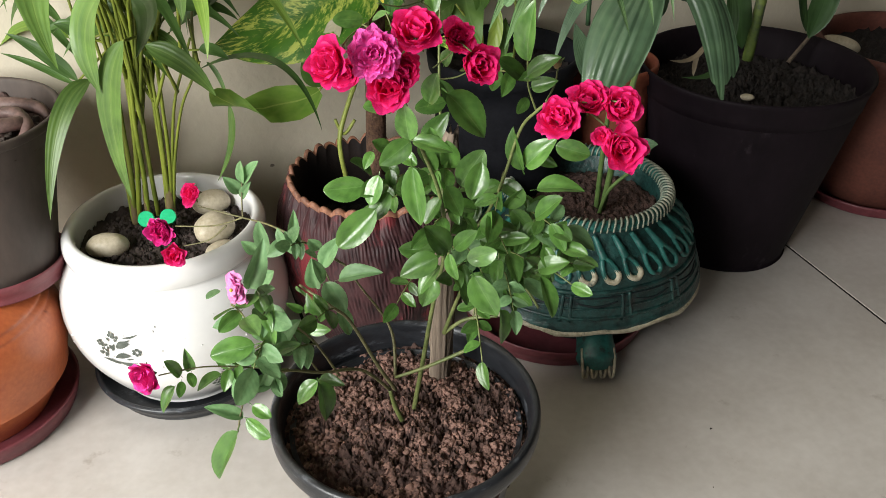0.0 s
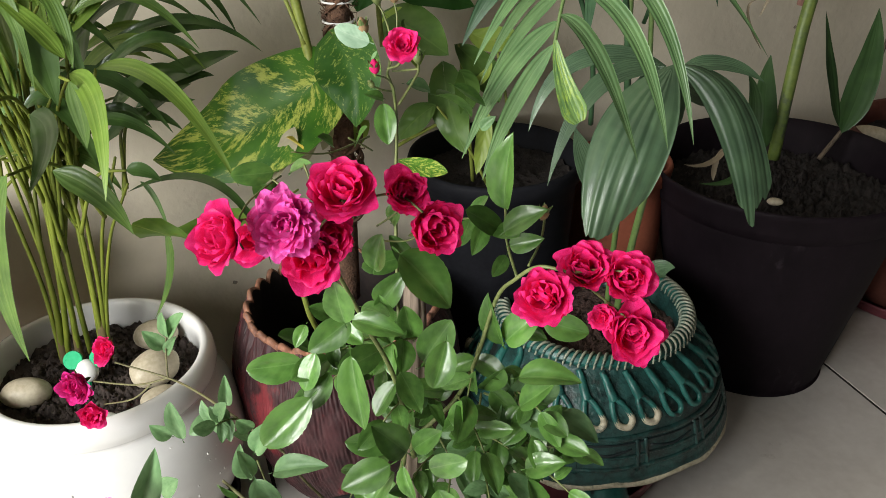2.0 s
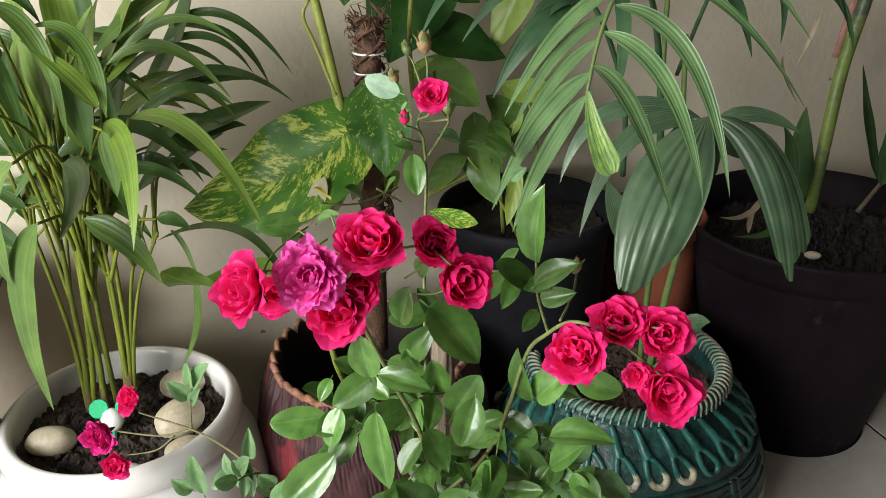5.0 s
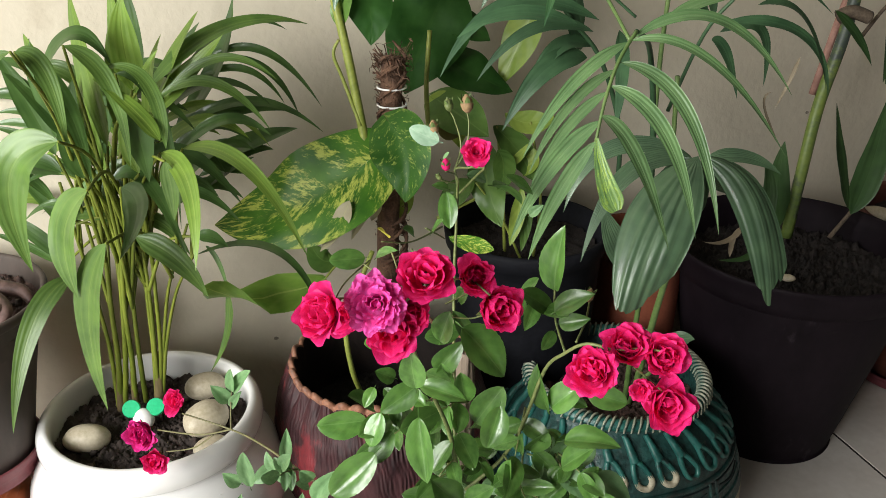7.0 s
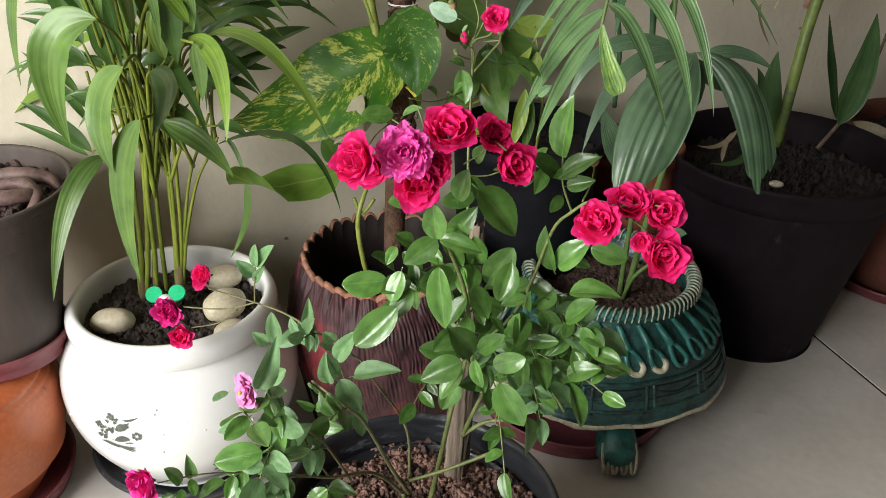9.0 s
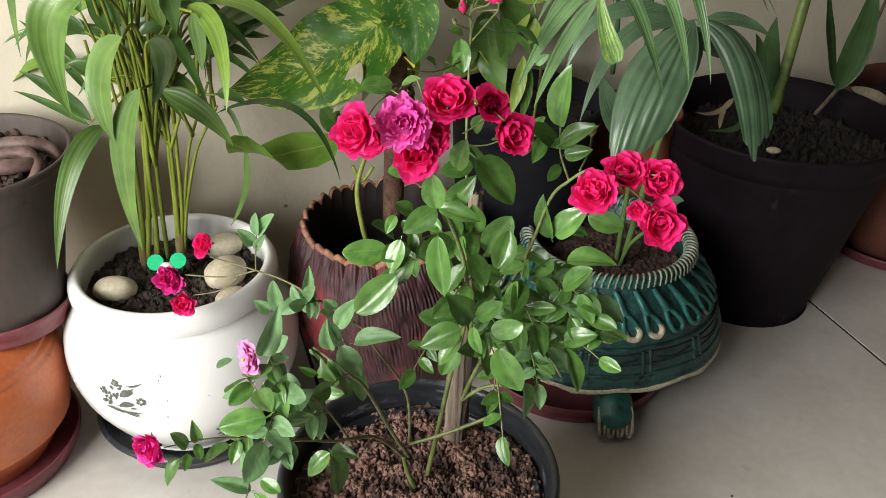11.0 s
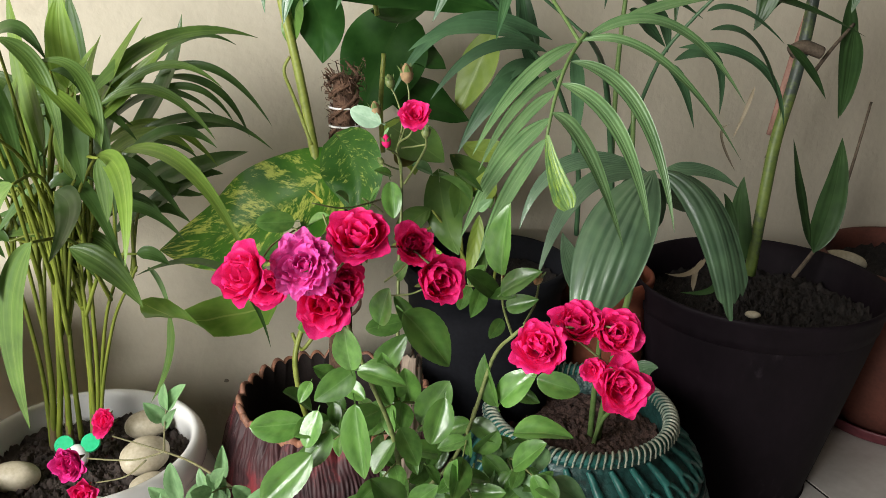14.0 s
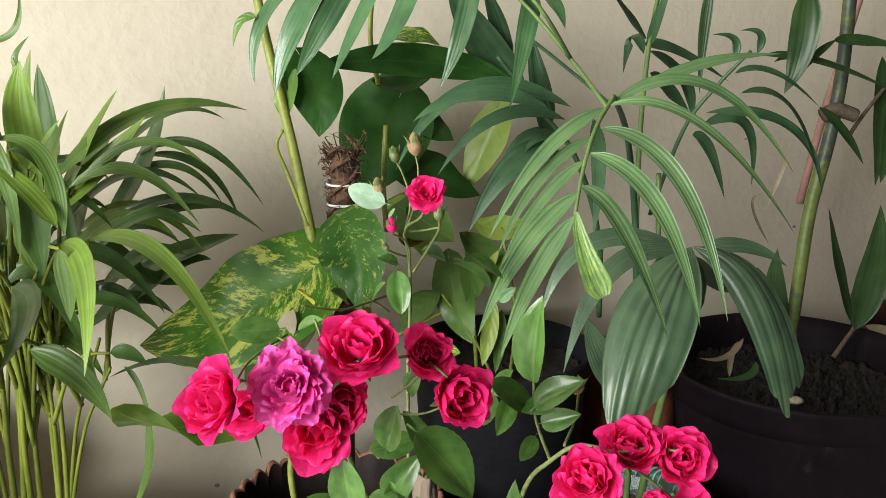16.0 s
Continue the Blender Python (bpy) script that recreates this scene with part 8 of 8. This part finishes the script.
def twisted_leaf(plant, material, rows):
    """A leaf that turns over on its way: places along its rib, half widths and turns in degrees."""
    sheet = []
    for (place, half, turn), (after, *_), (before, *_) in zip(rows, rows[1:] + rows[-1:], rows[:1] + rows[:-1]):
        along = (Vector(after) - Vector(before)).normalized()
        out = along.cross(Vector((0, 0, 1))).normalized()
        across = along.cross(out).normalized() * math.sin(radians(turn)) + out * math.cos(radians(turn))
        lift = along.cross(across).normalized()
        sheet.append([Vector(place) + across * (half * v) + lift * (half * 0.22 * v * v) for v in (-1, -0.75, -0.5, -0.25, 0, 0.25, 0.5, 0.75, 1)])
    ob = new("leaf", sheet_mesh("leaf", sheet, material))
    ob.parent = plant
    return ob


twisted_leaf(pothos, TWISTLEAF, [((-0.175, 1.145, 0.494), 0.009, 75), ((-0.190, 1.140, 0.486), 0.0235, 80), ((-0.207, 1.135, 0.482), 0.0265, 92), ((-0.232, 1.120, 0.483), 0.0255, 112), ((-0.248, 1.100, 0.486), 0.0230, 128), ((-0.262, 1.085, 0.492), 0.02, 170), ((-0.277, 1.070, 0.503), 0.019, 205), ((-0.287, 1.050, 0.520), 0.0165, 232), ((-0.291, 1.030, 0.535), 0.01, 245), ((-0.293, 1.015, 0.546), 0.0015, 250)])
stalk(pothos, 'vine', VINE, ((-0.175, 1.145, 0.494), (-0.163, 1.160, 0.504), (-0.149, 1.180, 0.508)), 0.0016, 0.0014)
stalk(rose, 'stem', CANE, ((0.123, 0.722, 0.658), (0.111, 0.710, 0.657), (0.103, 0.700, 0.654)), 0.0007, 0.0006)
blade(pothos, VARIEGATED, (-0.013, 1.020, 0.614), (0.014, 1.000, 0.614), (0.037, 0.990, 0.613), 0.0210, 'oval')

# upright young leaves of the areca palm
stalk(areca, 'petiole', ARECASTEM, ((-0.440, 1.126, 0.474), (-0.425, 1.105, 0.618), (-0.406, 1.080, 0.690)), 0.0028, 0.0014)
blade(areca, ARECALIME, (-0.406, 1.080, 0.690), (-0.417, 1.080, 0.781), (-0.421, 1.080, 0.865), 0.0269, 'lance')
stalk(areca, 'petiole', ARECASTEM, ((-0.390, 1.121, 0.526), (-0.387, 1.111, 0.642), (-0.384, 1.100, 0.691)), 0.0028, 0.0014)
blade(areca, ARECALIME, (-0.384, 1.100, 0.691), (-0.383, 1.100, 0.783), (-0.386, 1.100, 0.869), 0.0300, 'lance')
stalk(areca, 'petiole', ARECASTEM, ((-0.395, 1.116, 0.552), (-0.388, 1.118, 0.657), (-0.380, 1.120, 0.698)), 0.0028, 0.0014)
blade(areca, ARECALIME, (-0.380, 1.120, 0.698), (-0.336, 1.120, 0.779), (-0.297, 1.120, 0.837), 0.0237, 'lance')
stalk(areca, 'petiole', ARECASTEM, ((-0.411, 1.110, 0.565), (-0.426, 1.106, 0.647), (-0.444, 1.100, 0.669)), 0.0028, 0.0014)
blade(areca, ARECALIME, (-0.444, 1.100, 0.669), (-0.474, 1.100, 0.762), (-0.489, 1.100, 0.813), 0.0207, 'lance')
stalk(areca, 'petiole', ARECASTEM, ((-0.403, 1.105, 0.604), (-0.375, 1.080, 0.690), (-0.341, 1.050, 0.714)), 0.0028, 0.0014)
blade(areca, ARECALIME, (-0.341, 1.050, 0.714), (-0.338, 1.050, 0.771), (-0.317, 1.050, 0.825), 0.0183, 'lance')


# ---------------------------------------------------------------- small things
def pebble(name, place, size, turn, material, label, category, seed):
    bm = bmesh.new()
    bmesh.ops.create_icosphere(bm, subdivisions=4, radius=1)
    for v in bm.verts:
        v.co *= 1 + 0.07 * noise.noise(v.co * 1.1 + Vector((seed * 5.0, 0, 0)))
        v.co.x, v.co.y, v.co.z = v.co.x * size[0], v.co.y * size[1], v.co.z * size[2]
    ob = new(name, finish(name, bm, material))
    ob.matrix_world = pose(*place, 0, 0, turn)
    return tagged(ob, label, category, "pebbles in the white pot" if "white pot" in label else "")


pebble("pebble", (-0.499, 1.078, 0.276), (0.031, 0.021, 0.019), 5, STONE, "smooth ivory oval pebble on the soil of a white pot", "pebble", 1)
pebble("pebble", (-0.349, 1.125, 0.280), (0.034, 0.027, 0.024), 50, STONE, "large smooth ivory pebble on the soil of a white pot", "pebble", 2)
pebble("pebble", (-0.374, 1.208, 0.276), (0.030, 0.022, 0.020), 20, STONE, "greyish ivory pebble on the soil of a white pot", "pebble", 3)
pebble("pebble", (-0.332, 1.080, 0.268), (0.024, 0.014, 0.013), 40, STONE, "pale ivory pebble at the edge of a white pot", "pebble", 4)
pebble("pebble", (-0.38, 1.026, 0.272), (0.018, 0.013, 0.012), 10, PLASTICWHITE, "small white pebble at the rim of a white pot", "pebble", 6)


def ornament():
    """A plain plastic trinket on a stick in the white pot: one mesh with two colours."""
    bm = bmesh.new()
    bmesh.ops.create_icosphere(bm, subdivisions=3, radius=0.0145)
    bmesh.ops.scale(bm, vec=(1.0, 0.8, 1.1), verts=bm.verts)
    n = len(bm.faces)
    for x in (-0.015, 0.017):
        m = Matrix.Translation((x, 0.002, 0.016)) @ Matrix.Rotation(radians(60), 4, "X")
        bmesh.ops.create_cone(bm, cap_ends=True, segments=20, radius1=0.0125, radius2=0.0115, depth=0.004, matrix=m)
    ends = tube([(0, 0, -0.012), (0, 0.001, -0.03)], [0.003, 0.003], 6, 2)
    me = bpy.data.meshes.new("stick")
    ends.to_mesh(me)
    ends.free()
    bm.from_mesh(me)
    bpy.data.meshes.remove(me)
    bm.faces.ensure_lookup_table()
    for i, f in enumerate(bm.faces):
        f.material_index = 1 if i >= n else 0
    me = finish("plastic_ornament", bm, PLASTICWHITE)
    me.materials.append(PLASTICGREEN)
    ob = new("plastic_ornament", me)
    for p in me.polygons:
        p.use_smooth = p.material_index == 0
    ob.matrix_world = pose(-0.430, 1.108, 0.288, -10, 0, 12)
    return tagged(ob, "small white and green plastic ornament stuck in soil", "ornament")


ornament()


def wooden_stake():
    bm = bmesh.new()
    rings = []
    n = 30
    for i in range(46):
        z = 0.19 + 0.372 * i / 45
        ring = []
        for k in range(n):
            a = 6.28318 * k / n
            r = 0.0105 + 0.0045 * noise.noise(Vector((math.cos(a) * 3, math.sin(a) * 3, z * 18))) + 0.0022 * noise.noise(Vector((a * 4, z * 3, 3)))
            r += 0.0016 * math.sin(a * 9 + 2.5 * noise.noise(Vector((a, z * 25, 7)))) + 0.0012 * noise.noise(Vector((a * 6, z * 45, 5)))
            r *= 1 - 0.35 * (i / 45) ** 3
            ring.append(bm.verts.new((r * math.cos(a) * 1.15, r * math.sin(a) * 0.7, z + (0.022 * noise.noise(Vector((a * 1.7, 1, 0))) if i == 45 else 0))))
        rings.append(ring)
    for a, b in zip(rings, rings[1:]):
        for k in range(n):
            bm.faces.new((a[k], a[(k + 1) % n], b[(k + 1) % n], b[k]))
    bm.faces.new(rings[-1])
    ob = new("wooden_stake", finish("wooden_stake", bm, WOOD))
    ob.matrix_world = pose(-0.012, 0.862, 0, 0, 2, 0)
    return tagged(ob, "splintered weathered wooden stake supporting a rose bush", "stake")


wooden_stake()


def tuber(place, pts, r, label):
    ob = new("tuber", finish("tuber", tube(pts, [r * 0.5, r, r * 1.1, r * 0.9, r * 0.4], 10, 6), TUBER))
    ob.location = place
    return tagged(ob, label, "tuber")


TUBER = surface("brown_wrinkled_tuber", (0.060, 0.034, 0.029), (0.17, 0.102, 0.088), 0.6, 40, 0.5, 160)
tuber((-0.607, 1.060, 0.474), ((-0.05, 0.0, 0.0), (-0.02, -0.02, 0.012), (0.02, -0.022, 0.014), (0.045, 0.0, 0.01), (0.03, 0.02, 0.0)), 0.0095, "brown wrinkled tuber lying on the soil of a grey pot")
tuber((-0.600, 1.092, 0.474), ((-0.05, 0.0, 0.0), (-0.02, 0.012, 0.014), (0.01, 0.012, 0.016), (0.04, 0.015, 0.01), (0.055, 0.005, 0.0)), 0.010, "thick curled brown tuber on the soil of a grey pot")
tuber((-0.590, 1.055, 0.470), ((-0.04, -0.01, 0.0), (-0.015, 0.015, 0.018), (0.012, 0.02, 0.02), (0.035, 0.0, 0.012), (0.03, -0.02, 0.0)), 0.009, "short wrinkled brown tuber curled on the soil of a grey pot")
sprout = thing("seedling", (-0.625, 1.125, 0.462), "tiny green seedling in a grey pot", "seedling")
leaflet(sprout, POTHOSLEAF, (0, 0, 0.008), (0.02, -0.012, 0.022), 0.014)
leaflet(sprout, POTHOSLEAF, (0, 0, 0.008), (-0.024, -0.006, 0.02), 0.014)
part("stem", tube([(0, 0, -0.01), (0, 0, 0.01)], [0.0015, 0.001], 6, 2), PALMSTEM, sprout)

pebble("stone", (0.842, 1.778, 0.334), (0.045, 0.020, 0.020), -30, STONE, "pale chipped stone on the soil of a terracotta pot", "stone", 8)
pebble("chip", (0.556, 1.472, 0.345), (0.013, 0.009, 0.006), -10, STONE, "white chip on the soil of a black tub", "chip", 9)
stick = new("dry_stick", finish("dry_stick", tube([(1.0, 1.80, 0.26), (1.02, 1.80, 0.38), (1.06, 1.80, 0.52)], [0.009, 0.008, 0.006], 8, 4), DRYSTICK))
tagged(stick, "dry brown stick standing in a terracotta pot", "stick")

# ties and loose fibres of the moss pole
def pole_dress():
    bm = bmesh.new()
    rnd = random.Random(3)
    for k in range(420):
        u = 1 - rnd.random() ** 2 * 0.9
        z = 0.47 + 0.288 * u
        a = rnd.random() * 6.283
        c = Vector((-0.0945 - 0.004 * (1 - u), 1.262, z))
        d = Vector((math.cos(a), math.sin(a), 0))
        ln = rnd.uniform(0.006, 0.016) * (1.7 if u > 0.9 else 1)
        p0, p1 = c + d * 0.015, c + d * (0.017 + ln * 0.45) + Vector((0, 0, rnd.uniform(-0.5, 1.0) * ln))
        side = d.cross(Vector((0, 0, 1))) * ln * rnd.uniform(-0.8, 0.8)
        q = p1 + side + Vector((0, 0, rnd.uniform(-0.4, 0.5) * ln))
        w = Vector((0.0005, 0.0, 0.0005))
        v = [bm.verts.new(x) for x in (p0 - w, p0 + w, p1 + w, q, p1 - w)]
        bm.faces.new((v[0], v[1], v[2], v[4]))
        bm.faces.new((v[4], v[2], v[3]))
    for k in range(46):
        a = rnd.random() * 6.283
        z = 0.42 + 0.335 * k / 46
        pts = [Vector((-0.0955 + 0.0185 * math.cos(a + s), 1.262 + 0.0185 * math.sin(a + s), z + 0.012 * s + rnd.uniform(-0.002, 0.002))) for s in (0, 0.7, 1.4, 2.1)]
        t_bm = tube(pts, [0.0012, 0.0026, 0.0026, 0.001], 5, 3)
        me = bpy.data.meshes.new("f")
        t_bm.to_mesh(me)
        t_bm.free()
        bm.from_mesh(me)
        bpy.data.meshes.remove(me)
    ob = part("coir", bm, COIR, pothos, "loose brown coir fibres")
    ob["kind"] = "stuff"
    for z in (0.718, 0.694):
        ring = torus(0.019, 0.0014, z, 40, 8)
        bmesh.ops.translate(ring, vec=(-0.0952, 1.262, 0), verts=ring.verts)
        part("tie", ring, PLASTICWHITE, pothos, "white plastic tie")


pole_dress()

# sprays of five leaflets round the heart of the rose bush
def spray(rnd, root, way, length, mat=None):
    side = way.cross(Vector((rnd.uniform(-0.3, 0.3), -0.6, 0.75))).normalized()
    pts = [root + way * (length * u) + Vector((0, 0, -0.25 * length * u * u)) for u in (0, 0.35, 0.7, 1.0)]
    part("leaf_stalk", tube(pts, [0.0011, 0.0010, 0.0009, 0.0006], 6, 3), CANE, rose)
    mat = mat or (ROSELEAF if rnd.random() < 0.82 else PALELEAF)
    size = rnd.uniform(0.020, 0.034)
    for k, s in ((1, -1), (1, 1), (2, -1), (2, 1)):
        if rnd.random() < 0.12:
            continue
        d = (side * s + way * rnd.uniform(0.25, 0.6) + Vector((0, 0, rnd.uniform(-0.35, 0.2)))).normalized() * size * rnd.uniform(0.75, 1.05)
        leaflet(rose, mat, pts[k], pts[k] + d, d.length * 0.56)
    d = (way + Vector((0, 0, rnd.uniform(-0.5, 0.0)))).normalized() * size * 1.2
    leaflet(rose, mat, pts[3], pts[3] + d, d.length * 0.56)


fill = random.Random(21)
for k in range(46):
    c = Vector((0.045 + fill.gauss(0, 0.042), 0.80 + fill.gauss(0, 0.022), 0.45 + fill.gauss(0, 0.058)))
    if c.z < 0.40 or c.x > 0.12 or c.x < -0.07:
        continue
    out = Vector((c.x - 0.03 + fill.uniform(-0.05, 0.05), -0.045 + fill.uniform(-0.05, 0.03), fill.uniform(-0.03, 0.04))).normalized()
    spray(fill, c, out, fill.uniform(0.035, 0.060))

for k, c in enumerate(((-0.166, 0.665, 0.467), (-0.149, 0.680, 0.438), (-0.132, 0.700, 0.397), (-0.189, 0.645, 0.420), (-0.161, 0.670, 0.388), (-0.159, 0.840, 0.433), (-0.117, 0.740, 0.414), (-0.181, 0.660, 0.464), (-0.131, 0.790, 0.428), (-0.197, 0.645, 0.489), (-0.171, 0.650, 0.445), (-0.186, 0.840, 0.425),)):
    way = Vector((fill.uniform(-0.8, 0.5), fill.uniform(-0.7, -0.1), fill.uniform(-0.2, 0.5))).normalized()
    spray(fill, Vector(c), way, fill.uniform(0.025, 0.042), PALELEAF if k % 3 else ROSELEAF)


# drops of water on the glaze of the white pot
def water_drops():
    rnd = random.Random(8)
    bm = bmesh.new()
    for k in range(46):
        a, z = radians(rnd.uniform(-150, -20)), rnd.uniform(0.14, 0.248)
        c = on_white(a, z, 0.0)
        r = 0.0008 + 0.0018 * rnd.random() ** 2
        bmesh.ops.create_icosphere(bm, subdivisions=1, radius=r, matrix=Matrix.Translation(c - Vector((-0.424, 1.125, 0))))
    ob = part("water_drops", bm, DROP, white, "small drops of water")
    ob["kind"] = "stuff"


DROP = bpy.data.materials.new("water_drop")
DROP.use_nodes = True
drop_bsdf = DROP.node_tree.nodes["Principled BSDF"]
drop_bsdf.inputs["Base Color"].default_value = (0.8, 0.8, 0.79, 1)
drop_bsdf.inputs["Roughness"].default_value = 0.05
drop_bsdf.inputs["IOR"].default_value = 1.33
water_drops()


# small chips in the wall's plaster and crumbs on the floor
CHIP = surface("chipped_plaster", (0.18, 0.15, 0.115), (0.36, 0.31, 0.245), 0.9, 90, 0.6)
wall_back = scene.objects["wall_back"]
for x, z, r in ((0.0, 0.237, 0.0045), (1.087, 0.528, 0.004), (0.52, 0.83, 0.002), (0.21, 0.30, 0.0028), (0.95, 0.70, 0.0026)):
    bm = bmesh.new()
    ring = [bm.verts.new((x + r * (1 + 0.5 * noise.noise(Vector((k * 1.3, x * 9, z)))) * math.cos(0.5236 * k), -0.0012, z + r * 0.7 * (1 + 0.5 * noise.noise(Vector((k * 1.1, z * 9, x)))) * math.sin(0.5236 * k))) for k in range(12)]
    tip = bm.verts.new((x, -0.0002, z))
    for k in range(12):
        bm.faces.new((ring[k], ring[(k + 1) % 12], tip))
    part("plaster_chip", bm, CHIP, wall_back, "small dark chip in the plaster")
bm = bmesh.new()
crumb_rnd = random.Random(31)
for k in range(9):
    x, y = crumb_rnd.uniform(0.15, 0.75), crumb_rnd.uniform(0.75, 1.30)
    if (x - 0.25) ** 2 + (y - 1.31) ** 2 < 0.05:
        continue
    c = clod_mesh(k % 9, crumb_rnd.uniform(0.0006, 0.0014))
    me = bpy.data.meshes.new("c")
    c.to_mesh(me)
    c.free()
    me.transform(Matrix.Translation((x, y, 0.0008)))
    bm.from_mesh(me)
    bpy.data.meshes.remove(me)
crumbs = new("soil_crumbs", finish("soil_crumbs", bm, SOILDARK))
tagged(crumbs, "scattered dark soil crumbs on the cream floor tiles", "soil crumbs", "", "stuff")
